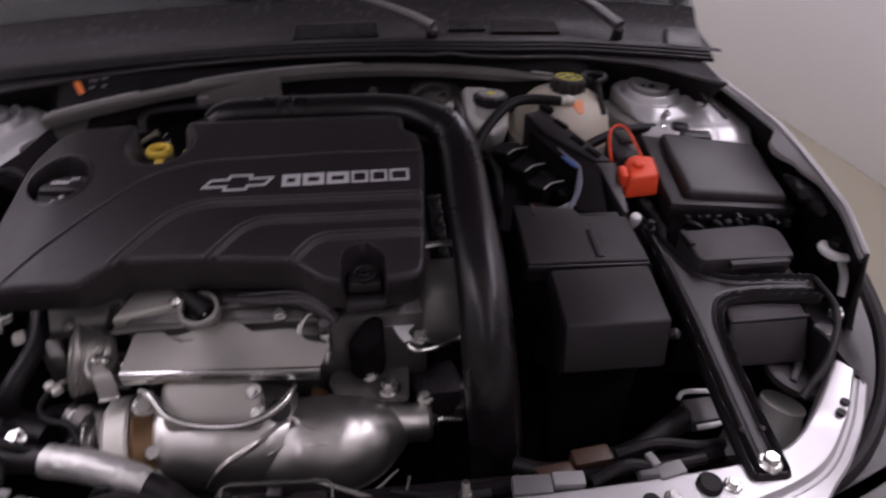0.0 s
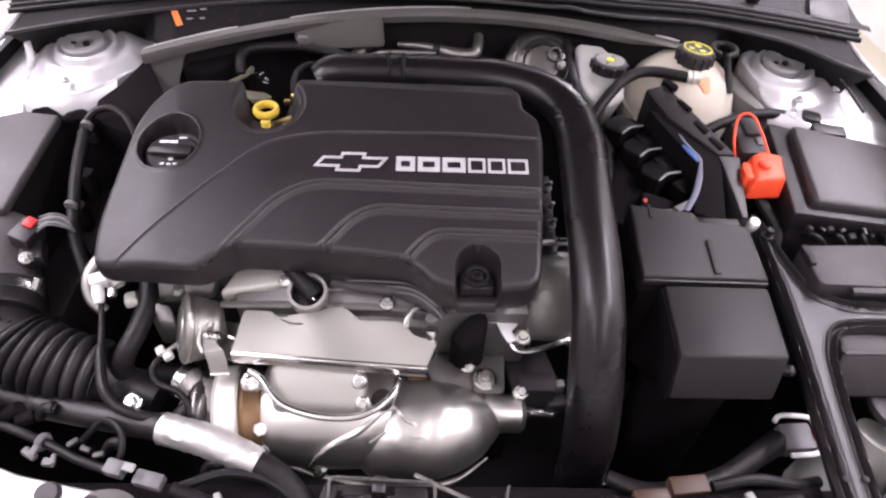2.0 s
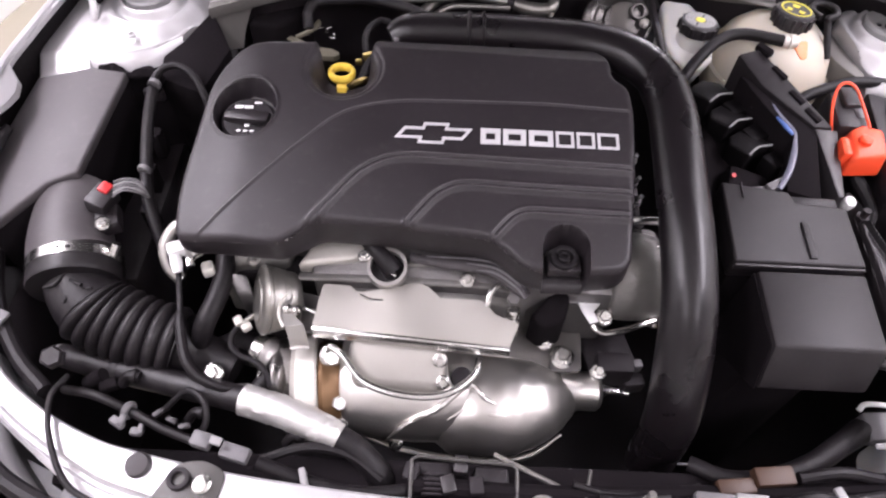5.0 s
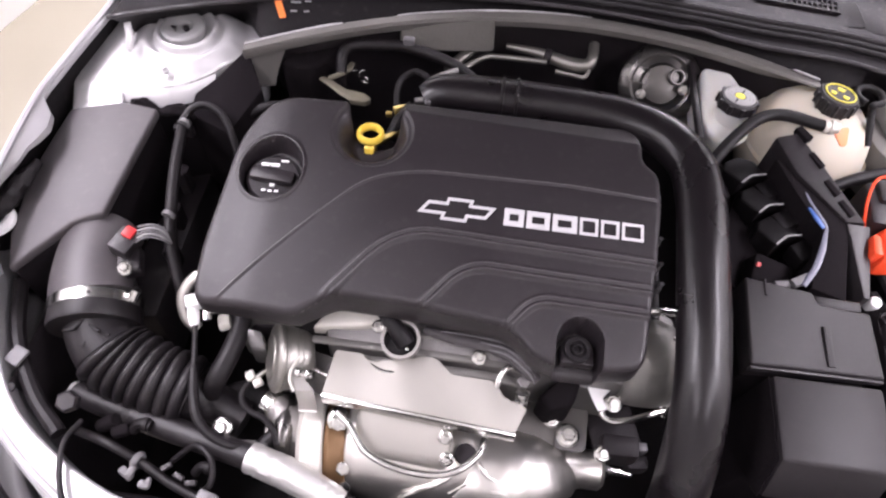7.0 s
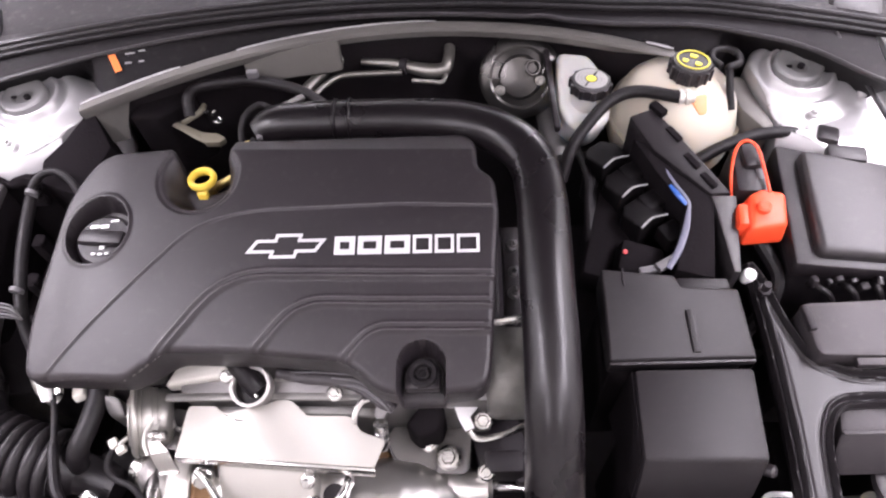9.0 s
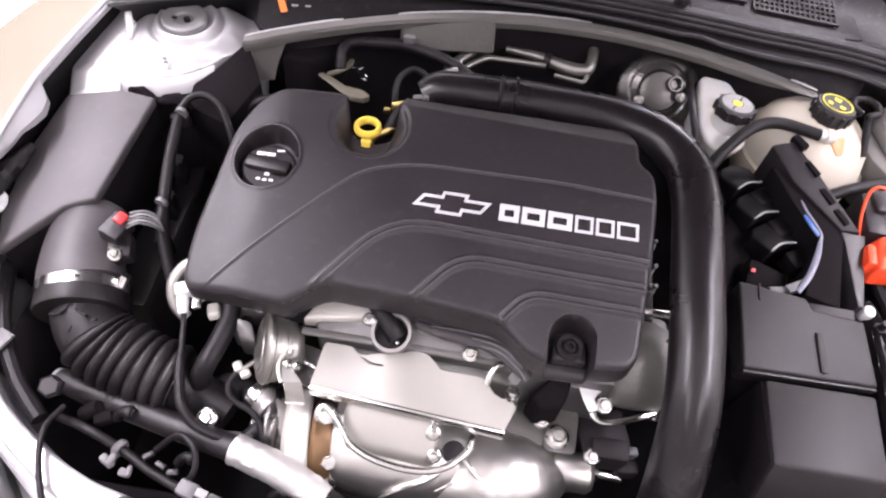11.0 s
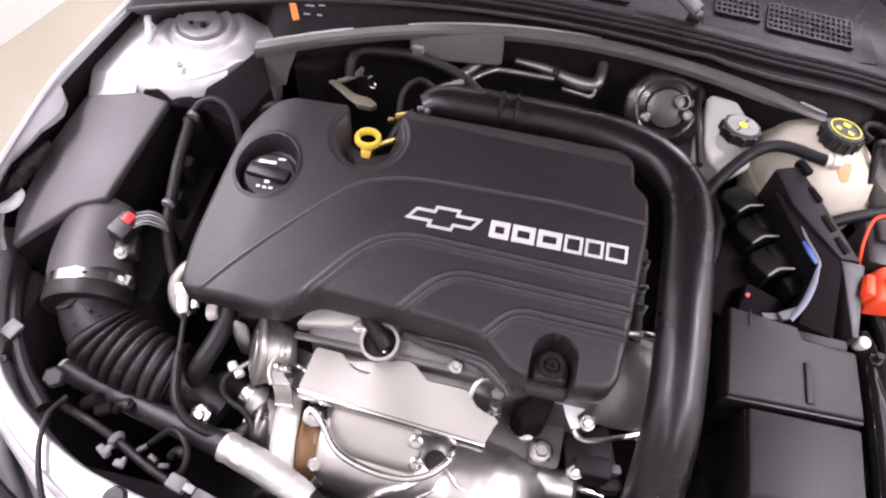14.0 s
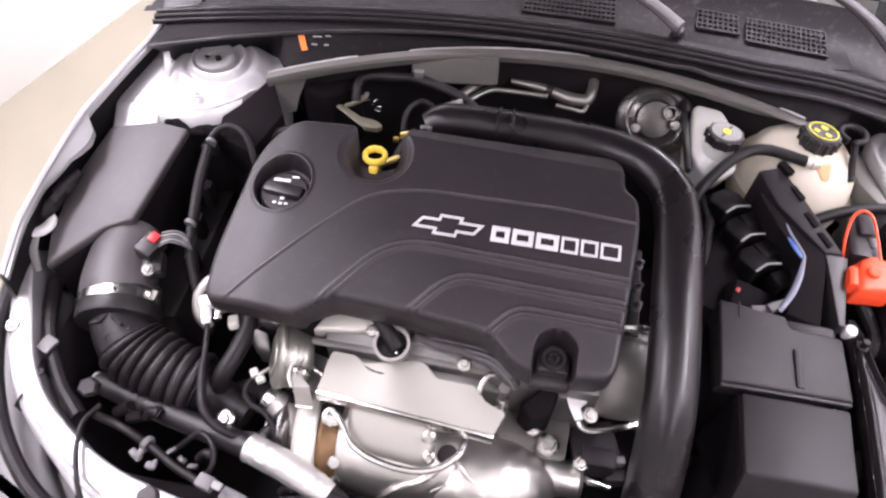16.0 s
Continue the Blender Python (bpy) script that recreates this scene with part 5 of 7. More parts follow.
conduit = thing("wiring_conduit", (-0.52, 0.74, 0.70), "black wiring conduit along the air filter box", "cable")
part("sleeve", tube([(-0.470, 0.60, 0.80), (-0.498, 0.66, 0.840), (-0.512, 0.72, 0.858), (-0.525, 0.78, 0.864), (-0.535, 0.84, 0.866), (-0.540, 0.88, 0.86)], 0.0085, 12, 6), RUBBER, conduit)
part("hose_loop", tube([(-0.538, 0.845, 0.872), (-0.527, 0.872, 0.880), (-0.505, 0.880, 0.882), (-0.480, 0.868, 0.876), (-0.460, 0.840, 0.86), (-0.445, 0.81, 0.83)], 0.0055, 10, 6), RUBBER, conduit, "thin black hose loop")
for p in ((-0.530, 0.846, 0.876), (-0.506, 0.694, 0.862)):
    part("tie", lathe([(0.0088, -0.003), (0.0095, 0), (0.0088, 0.003)], p, (0.15, 1, 0.1), 16), GREYCON, conduit, "pale cable tie")

# tower bracket and hoses behind the air box
solo("tower_bracket", wedge([(-0.533, 0.872, 0.866), (-0.474, 0.858, 0.850), (-0.440, 0.935, 0.872), (-0.474, 0.992, 0.900), (-0.508, 0.937, 0.884), (-0.536, 0.910, 0.876)], 0.70, 0.004), BLACKSHADE, "black plastic panel beside the strut tower", "panel")
solo("corner_gusset", thick(sheet([[Vector(a).lerp(Vector(b), k) for k in (0, 0.25, 0.5, 0.75, 1)] for a, b in (((-0.464, 0.972, 0.931), (-0.372, 1.014, 0.931)), ((-0.466, 0.974, 0.915), (-0.395, 1.012, 0.922)), ((-0.465, 0.978, 0.892), (-0.416, 0.998, 0.900)), ((-0.462, 0.975, 0.865), (-0.430, 0.988, 0.865)), ((-0.460, 0.972, 0.84), (-0.436, 0.980, 0.84)))]), 0.003), FLANGE, "grey steel corner gusset", "bracket")
solo("harness_tube", tube([(-0.47, 0.90, 0.83), (-0.445, 0.915, 0.848), (-0.415, 0.925, 0.850), (-0.38, 0.93, 0.84), (-0.34, 0.91, 0.82)], 0.008, 12, 6), RUBBER, "black taped wiring harness", "cable")
solo("rear_hose", tube([(-0.327, 0.985, 0.878), (-0.328, 1.005, 0.895), (-0.316, 1.024, 0.899), (-0.270, 1.031, 0.900), (-0.229, 1.033, 0.900), (-0.165, 1.015, 0.898), (-0.125, 0.992, 0.892), (-0.09, 0.965, 0.88)], 0.0085, 14, 7), RUBBER, "black rubber hose behind the engine", "hose")
solo("hose_tab", box(-0.228, 1.034, 0.906, 0.018, 0.010, 0.026, 0.003), GREYCON, "grey tab clipped on the hose", "clip")
solo("rear_bracket", join(slab(rounded([(-0.322, 0.980), (-0.310, 0.958), (-0.286, 0.957), (-0.278, 0.966), (-0.292, 0.976)], 0.004), 0.838, 0.848, 0.002), tube([(-0.385, 1.006, 0.850), (-0.355, 0.992, 0.849), (-0.325, 0.976, 0.845), (-0.305, 0.964, 0.842)], [0.003, 0.006, 0.008, 0.006], 8, 5, flat=0.5), tube([(-0.352, 0.998, 0.850), (-0.335, 1.000, 0.858), (-0.322, 1.010, 0.862), (-0.318, 1.024, 0.862)], [0.004, 0.004, 0.005, 0.004], 8, 5)), TAN, "tan cast bracket behind the engine cover", "bracket")
solo("dark_cover", wedge([(-0.425, 0.985, 0.885), (-0.375, 0.985, 0.880), (-0.330, 1.030, 0.880), (-0.340, 1.060, 0.885), (-0.400, 1.035, 0.890)], 0.74, 0.010, 3), BLACKSHADE, "black moulded cover by the firewall", "cover")
solo("lead_bundle", join(tube([(-0.232, 0.862, 0.875), (-0.222, 0.890, 0.890), (-0.205, 0.912, 0.90)], 0.008, 10, 5), tube([(-0.214, 0.858, 0.88), (-0.205, 0.885, 0.895), (-0.190, 0.905, 0.90)], 0.006, 10, 5)), RUBBER, "black leads behind the dipstick", "cable")
solo("brass_clip", join(box(-0.222, 0.905, 0.895, 0.020, 0.012, 0.010, 0.002, rz=25), box(-0.238, 0.900, 0.888, 0.010, 0.008, 0.008, 0.002)), BRASS, "small brassy clip on the leads", "clip")
rng = random.Random(7)
for p in ((-0.312, 1.012, 0.862), (-0.299, 1.006, 0.860), (-0.294, 0.995, 0.858), (-0.350, 1.080, 0.862)):
    turn0 = rng.uniform(0, 6)
    solo("bright_clip", tube([(p[0] + 0.0065 * math.cos(turn0 + 0.75 * k), p[1] + 0.0065 * math.sin(turn0 + 0.75 * k), p[2] + 0.003 * math.sin(2 * turn0 + k)) for k in range(6)], [0.0006, 0.0015, 0.0013, 0.0017, 0.0012, 0.0006], 8, 4), BRIGHT, "small bright wire clip", "clip", "bright clips")
solo("sensor_lead_loop", tube([(-0.228, 0.912, 0.895), (-0.231, 0.935, 0.902), (-0.227, 0.958, 0.905), (-0.211, 0.975, 0.906), (-0.192, 0.970, 0.903), (-0.183, 0.960, 0.898)], 0.0048, 8, 6), RUBBER, "thin black lead loop", "cable")
solo("bundle_clip", join(tube([(-0.190, 0.948, 0.90), (-0.183, 0.963, 0.903), (-0.165, 0.978, 0.904), (-0.147, 0.992, 0.902)], [0.004, 0.006, 0.006, 0.005], 10, 5, wobble=0.3), box(-0.196, 0.925, 0.895, 0.016, 0.010, 0.012, 0.002, rz=15)), CAST, "bright foil-wrapped lead end", "cable")
for k, pts in enumerate(([(-0.165, 1.03, 0.865), (-0.150, 1.052, 0.870), (-0.119, 1.095, 0.872), (-0.108, 1.108, 0.870)], [(-0.150, 1.02, 0.862), (-0.137, 1.040, 0.868), (-0.109, 1.066, 0.870), (-0.085, 1.071, 0.870), (-0.026, 1.074, 0.868), (-0.008, 1.074, 0.868)])):
    solo("heater_pipe", tube(pts, (0.0085, 0.0048)[k], 12, 6), DULLZINC, "dull steel pipe at the firewall", "pipe", "heater pipes")
hp = thing("heater_union", (0.02, 1.08, 0.82), "bright heater pipe union at the dark firewall", "pipe fitting")
part("union_pipe", tube([(-0.075, 1.108, 0.862), (-0.02, 1.098, 0.864), (0.03, 1.085, 0.860), (0.058, 1.082, 0.864), (0.066, 1.094, 0.872), (0.068, 1.12, 0.875)], [0.005, 0.008, 0.0115, 0.011, 0.009, 0.009], 14, 6), DULLZINC, hp)
part("return_pipe", tube([(0.008, 1.066, 0.858), (0.035, 1.062, 0.858), (0.055, 1.060, 0.858), (0.062, 1.072, 0.862)], 0.004, 10, 5), ZINC, hp, "bright thin return pipe")
part("union_band", lathe([(0.011, -0.006), (0.013, -0.005), (0.013, 0.005), (0.011, 0.006)], (-0.006, 1.092, 0.864), (1, -0.2, 0), 18), DARK, hp)
solo("foam_pad", box(-0.172, rim_y(-0.172) - 0.004, 0.905, 0.150, 0.016, 0.052, 0.010, rz=8, rx=-32), FOAM, "grey foam pad under the plenum flange", "foam pad")
solo("caution_label", box(-0.424, 1.030, 0.9485, 0.010, 0.030, 0.001, 0, rz=28, rx=26), ORANGE, "orange caution label strip", "label")
for k, (dx, dy, w) in enumerate(((0.022, 0.008, 0.018), (0.040, 0.012, 0.012), (0.020, -0.008, 0.012), (0.040, -0.006, 0.010))):
    solo("label_print", box(-0.424 + dx, 1.036 + 0.8 * dy, 0.9505 + dy * 0.4, 0.8 * w, 0.0025, 0.001, 0, rz=8, rx=26), LTCON, "pale printed line of the label", "label", "label lines")

# ---- front left: coolant hose and lines ----
lower = thing("coolant_hose", (-0.36, 0.41, 0.70), "black coolant hose with a bright foil sleeve", "hose")
LH = [(-0.590, 0.474, 0.742), (-0.545, 0.462, 0.748), (-0.462, 0.442, 0.757), (-0.335, 0.414, 0.768), (-0.290, 0.402, 0.769), (-0.240, 0.385, 0.766), (-0.195, 0.365, 0.755), (-0.160, 0.335, 0.735), (-0.150, 0.318, 0.70)]
part("hose_body", tube(LH[:4], [0.015, 0.017, 0.0165, 0.0165], 18, 7), HOSERUB, lower)
part("foil_sleeve", tube(LH[3:6] + [(-0.215, 0.375, 0.760)], [0.0190, 0.0195, 0.0185, 0.017], 26, 14, wobble=0.10), FOIL, lower, "crinkled foil sleeve")
part("hose_end", tube([(-0.245, 0.387, 0.766)] + LH[6:], [0.015, 0.016, 0.016, 0.015], 18, 7), RUBBER, lower)
part("end_cap", lathe([(0.012, 0), (0.014, 0.004), (0.012, 0.010), (0.0, 0.011)], (-0.588, 0.474, 0.742), (-1, 0.25, -0.1), 18), LTCON, lower, "pale hose end")
part("hose_band", lathe([(0.0175, -0.006), (0.019, 0), (0.0175, 0.006)], (-0.505, 0.452, 0.752), (1, -0.22, 0.08), 22), RUBBER, lower)
solo("steel_line", tube([(-0.442, 0.575, 0.825), (-0.440, 0.556, 0.806), (-0.430, 0.515, 0.800), (-0.427, 0.503, 0.800), (-0.418, 0.474, 0.798), (-0.406, 0.448, 0.796), (-0.388, 0.431, 0.790), (-0.362, 0.422, 0.785), (-0.345, 0.424, 0.775)], [0.0038, 0.0040, 0.0042, 0.0066, 0.0068, 0.0068, 0.0062, 0.0055, 0.005], 10, 7), RUBBER, "black coated line with a bend", "pipe")
solo("line_bolt", hexbolt((-0.378, 0.444, 0.775), (0, -0.4, 1), 0.008), BRIGHT, "bright bolt on the line's foot", "bolt")
solo("breather_hose", tube([(-0.383, 0.615, 0.832), (-0.383, 0.592, 0.822), (-0.381, 0.561, 0.813), (-0.386, 0.529, 0.807), (-0.394, 0.502, 0.800), (-0.405, 0.490, 0.770), (-0.408, 0.485, 0.73)], 0.0130, 16, 7), RUBBER, "fat black breather hose", "hose")
solo("breather_elbow", tube([(-0.425, 0.622, 0.850), (-0.448, 0.612, 0.845), (-0.460, 0.592, 0.832), (-0.455, 0.572, 0.815), (-0.44, 0.562, 0.80)], 0.0085, 16, 7), ZINC, "bright curved breather pipe", "pipe")
quick = thing("quick_connector", (-0.43, 0.575, 0.83), "white quick connector with a bright ferrule", "connector")
part("connector_body", join(box(-0.437, 0.578, 0.846, 0.022, 0.018, 0.016, 0.003, rz=25), lathe([(0.007, 0), (0.008, 0.01), (0.006, 0.022)], (-0.437, 0.570, 0.845), (0.2, -0.8, -0.5), 14)), WHITE, quick)
part("ferrule", join(lathe([(0.011, 0), (0.011, 0.012), (0.009, 0.014)], (-0.408, 0.578, 0.852), (-0.5, -0.6, 0.2), 14), box(-0.420, 0.568, 0.838, 0.010, 0.022, 0.008, 0.002, rz=20)), BRIGHT, quick, "bright ferrule")
solo("coupling", join(lathe([(0.012, -0.012), (0.012, 0.012)], (-0.345, 0.425, 0.76), (1, 0.1, 0), 14), lathe([(0.009, 0.012), (0.009, 0.026)], (-0.345, 0.425, 0.76), (1, 0.1, 0), 14)), CAST, "bright plated pipe coupling piece", "pipe fitting")
solo("drain_hose", tube([(-0.315, 0.450, 0.755), (-0.328, 0.432, 0.75), (-0.318, 0.415, 0.75), (-0.30, 0.425, 0.74), (-0.285, 0.44, 0.72)], 0.010, 12, 6), RUBBER, "short black rubber elbow", "hose")

# crossmember fittings
for k, (x, y, r) in enumerate(((-0.428, 0.322, 0.0145), (-0.395, 0.272, 0.016))):
    solo("rubber_stop", lathe([(r, -0.004), (r, 0.006), (r * 0.85, 0.011), (0, 0.012)], (x, y, 0.790 - 0.03 * k), (0, -0.1, 1), 24), RELAYPL, "round grey-black rubber stop", "stop", "rubber stops")
part("drain_hole", lathe([(0.0045, 0), (0.0045, 0.0012), (0, 0.0012)], (-0.207, 0.278, 0.7935), seg=16), DARK, car, "small dark drain hole")
tab = thing("latch_tab", (-0.36, 0.30, 0.785), "grey steel tab bolted on the crossmember", "bracket")
part("tab_plate", slab(rounded([(-0.412, 0.272), (-0.335, 0.270), (-0.328, 0.318), (-0.355, 0.330), (-0.385, 0.326)], 0.012), 0.794, 0.797, 0.001), TABSTEEL, tab)
part("tab_leg", wedge([(-0.408, 0.272, 0.792), (-0.402, 0.262, 0.780), (-0.300, 0.238, 0.776), (-0.316, 0.262, 0.786), (-0.330, 0.272, 0.794)], [(-0.408, 0.270, 0.786), (-0.402, 0.260, 0.774), (-0.300, 0.236, 0.770), (-0.316, 0.260, 0.780), (-0.330, 0.270, 0.788)], 0.001), TABSTEEL, tab, "bent lower leg")
part("tab_web", box(-0.352, 0.246, 0.770, 0.016, 0.040, 0.012, 0.003, rz=8), LAMPGREY, tab, "pale pressed web")
part("tab_ring", ring_disc(0.007, 0.0125, 0.006, (-0.378, 0.307, 0.797)), DARK, tab, "dark steel bush")
part("tab_nut", hexbolt((-0.352, 0.303, 0.799), (0, 0, 1), 0.0075, 1.5), BRIGHT, tab)
striker = thing("latch_plate", (-0.07, 0.262, 0.785), "black latch plate with two bright bolts", "bracket")
part("plate_body", slab(rounded([(-0.118, 0.236), (-0.022, 0.236), (-0.022, 0.284), (-0.112, 0.286)], 0.006), 0.793, 0.797, 0.0015), DARK, striker)
for x in (-0.092, -0.050):
    part("plate_bolt", hexbolt((x, 0.266, 0.799), (0, 0, 1), 0.009, 1.4), BRIGHT, striker)
for k, (x, y) in enumerate(((-0.208, 0.278), (-0.458, 0.322), (0.610, 0.375), (0.598, 0.362), (-0.64, 0.45), (0.645, 0.415))):
    solo("drain_hole_plug", lathe([(0.0055, -0.003), (0.0055, 0.0012), (0, 0.0014)], (x, y, 0.7905 if abs(x) < 0.55 else 0.800 + 0.1 * (abs(x) - 0.6)), seg=16), DARK, "small dark hole in the crossmember", "hole", "holes")
for k, (x, y) in enumerate(((0.43, 0.285), (0.36, 0.277))):
    solo("body_bolt", hexbolt((x, y, 0.794), (0, 0, 1), 0.006), BRIGHT, "bright bolt in the crossmember", "bolt", "crossmember bolts")
for k, (x, y, s) in enumerate(((0.405, 0.288, 0.014), (0.335, 0.274, 0.010))):
    solo("rubber_grommet", lathe([(s, -0.003), (s, 0.005), (s * 0.8, 0.008), (0, 0.008)], (x, y, 0.793), seg=20), RUBBER, "round black rubber grommet", "grommet", "grommets")

con = thing("sensor_connector", (-0.34, 0.345, 0.77), "grey two-piece wiring connector behind the crossmember", "connector")
part("plug", box(-0.366, 0.354, 0.790, 0.024, 0.018, 0.015, 0.003, rz=-14), GREYCON, con)
part("socket", box(-0.326, 0.342, 0.787, 0.034, 0.018, 0.014, 0.003, rz=-14), GREYCON, con)
part("latch", box(-0.345, 0.349, 0.806, 0.014, 0.010, 0.005, 0.002, rz=-14), LTCON, con)
solo("front_harness", tube([(-0.56, 0.420, 0.76), (-0.51, 0.405, 0.785), (-0.46, 0.388, 0.778), (-0.42, 0.370, 0.778), (-0.38, 0.356, 0.783)], 0.0055, 12, 7), RUBBER, "black wiring harness along the crossmember", "cable")
solo("front_harness", tube([(-0.30, 0.334, 0.785), (-0.24, 0.318, 0.77), (-0.18, 0.310, 0.765), (-0.12, 0.318, 0.76), (-0.05, 0.33, 0.74)], 0.008, 12, 7), RUBBER, "black wiring harness along the crossmember", "cable")
solo("harness_cuff", lathe([(0.010, -0.004), (0.012, 0), (0.010, 0.004)], (-0.465, 0.390, 0.778), (1, -0.4, 0), 16), GREYCON, "pale grey harness cuff ring", "clip")
solo("harness_band", box(-0.245, 0.318, 0.775, 0.008, 0.026, 0.022, 0.002, rz=20), LTCON, "pale grey harness tie band", "clip")
solo("cable_loop", tube([(-0.43, 0.40, 0.76), (-0.40, 0.415, 0.785), (-0.375, 0.40, 0.79), (-0.37, 0.375, 0.78), (-0.385, 0.36, 0.77)], 0.004, 8, 7), RUBBER, "thin black cable loop", "cable")
solo("cable_loop", tube([(-0.30, 0.345, 0.76), (-0.25, 0.36, 0.765), (-0.20, 0.355, 0.76), (-0.16, 0.33, 0.75)], 0.006, 8, 7), RUBBER, "thin black cable loop", "cable")
solo("release_cable", tube([(-0.545, 0.425, 0.79), (-0.548, 0.391, 0.803), (-0.528, 0.340, 0.806), (-0.490, 0.291, 0.800), (-0.421, 0.268, 0.796), (-0.358, 0.251, 0.793), (-0.298, 0.232, 0.792), (-0.20, 0.192, 0.780)], 0.0036, 10, 8), RUBBER, "thin black hood release cable", "cable")
solo("bracket_nut", lathe([(0.014, 0), (0.014, 0.012), (0.011, 0.016), (0, 0.016)], (-0.566, 0.445, 0.795), (0.2, -0.3, 1), 6), PLASTIC, "large black plastic nut", "nut")
solo("small_valve", join(lathe([(0.009, 0), (0.010, 0.02), (0.008, 0.028)], (-0.535, 0.43, 0.757), (0.6, 0.2, 0.4), 14), box(-0.505, 0.426, 0.764, 0.022, 0.015, 0.014, 0.004, rz=25)), BLACKSHADE, "small black valve with a stub", "valve")
for k, (x, y, z) in enumerate(((-0.405, 0.375, 0.793), (-0.39, 0.37, 0.79), (-0.425, 0.385, 0.788))):
    solo("wire_clip", box(x, y, z, 0.014, 0.007, 0.006, 0.002, rz=-20 + 30 * k), PLASTIC, "small black wire clip", "clip", "wire clips")

latch = thing("hood_latch", (-0.06, 0.335, 0.70), "black hood latch with a spring and wire guard", "latch")
part("latch_case", box(-0.10, 0.335, 0.74, 0.045, 0.03, 0.05, 0.004), PLASTIC, latch)
for k in range(5):
    part("spring_coil", lathe([(0.011 + 0.0018 * math.cos(a), 0.0018 * math.sin(a)) for a in np.linspace(0, 2 * math.pi, 8)], (-0.10, 0.312 + 0.0055 * k, 0.768), (0.0, 1, 0.25), 14, False), DARK, latch)
part("second_case", box(-0.032, 0.332, 0.742, 0.04, 0.03, 0.045, 0.004), PLASTIC, latch)
part("wire_guard", tube([(-0.125, 0.300, 0.77), (-0.125, 0.346, 0.782), (-0.118, 0.35, 0.783), (-0.01, 0.345, 0.782), (-0.004, 0.34, 0.78), (-0.004, 0.302, 0.77)], 0.0022, 8, 1, smooth=False), TABSTEEL, latch, "grey wire guard")
part("wire_guard", tube([(0.0, 0.306, 0.77), (0.065, 0.300, 0.77), (0.072, 0.306, 0.772), (0.082, 0.345, 0.775)], 0.0020, 8, 1, smooth=False), TABSTEEL, latch, "grey wire guard")
part("latch_bolt", hexbolt((0.025, 0.306, 0.772), (0, 0, 1), 0.008), ZINC, latch)
solo("latch_rod", tube([(-0.028, 0.366, 0.752), (0.040, 0.334, 0.754), (0.048, 0.330, 0.754)], 0.0032, 10, 1, smooth=False), DULLZINC, "dull steel rod by the latch", "rod")
solo("latch_cable", tube([(0.060, 0.328, 0.776), (0.10, 0.320, 0.774), (0.15, 0.325, 0.77), (0.21, 0.335, 0.765)], 0.004, 8, 6), RUBBER, "black hood release cable sleeve", "cable")
solo("stud_bolt", join(lathe([(0.007, 0), (0.007, 0.006), (0.005, 0.007), (0.005, 0.026), (0.004, 0.028)], (0.141, 0.305, 0.778), (0, 0.3, 1), 14), lathe([(0.0085, 0.007), (0.0085, 0.013)], (0.141, 0.305, 0.778), (0, 0.3, 1), 6)), ZINC, "dull zinc stud bolt", "bolt")

# clutter behind the crossmember
for k, (x, y, w, rz, mat, word) in enumerate(((-0.470, 0.372, 0.020, -28, GREYCON, "grey"), (-0.445, 0.362, 0.014, -6, GREYCON, "grey"))):
    solo("harness_clip", join(box(x, y, 0.786, w, 0.010, 0.009, 0.003, rz=rz, rx=12 * k - 15), box(x + 0.006, y + 0.002, 0.790, w * 0.45, 0.013, 0.007, 0.003, rz=rz + 14)), mat, word + " plastic harness clip at the crossmember", "clip", "harness clips")
for k, (x, y, z, r) in enumerate(((-0.49, 0.43, 0.762, 0.007), (-0.40, 0.39, 0.755, 0.006), (-0.28, 0.37, 0.745, 0.006))):
    solo("hose_stub", join(tube([(x, y, z), (x + 0.010, y + 0.006, z + 0.012), (x + 0.024, y + 0.004, z + 0.012)], r, 10, 4), lathe([(r * 1.25, -0.003), (r * 1.35, 0), (r * 1.25, 0.003)], (x + 0.018, y + 0.005, z + 0.013), (1, 0, 0), 14)), RUBBER, "short black rubber hose stub", "hose", "hose stubs")
for k, (x, y) in enumerate(((-0.125, 0.335), (-0.068, 0.345), (-0.050, 0.322), (-0.082, 0.322))):
    solo("latch_tooth", box(x, y, 0.772, 0.016, 0.020, 0.012, 0.002, rz=10 * k - 15), GREYPL if k % 2 else DARK, "grey steel tooth of the hood latch", "latch", "latch teeth")

solo("foam_strip", tube([(-0.622, 0.878, 0.872), (-0.600, 0.874, 0.876), (-0.575, 0.868, 0.868), (-0.548, 0.872, 0.874), (-0.525, 0.866, 0.864)], [0.004, 0.008, 0.006, 0.009, 0.005], 10, 6, wobble=0.5), BLACKSHADE, "crumpled black foam strip behind the filter box", "foam strip")
# latches blackened too, for the shade between filter box and engine cover
for k, (x, y, z) in enumerate(((-0.535, 0.80, 0.80), (-0.530, 0.74, 0.79), (-0.52, 0.68, 0.775))):
    solo("box_latch", join(box(x, y, z, 0.016, 0.022, 0.050, 0.004), box(x + 0.004, y, z + 0.022, 0.014, 0.014, 0.008, 0.003)), BLACKSHADE, "black plastic latch of the filter box", "latch", "filter box latches")


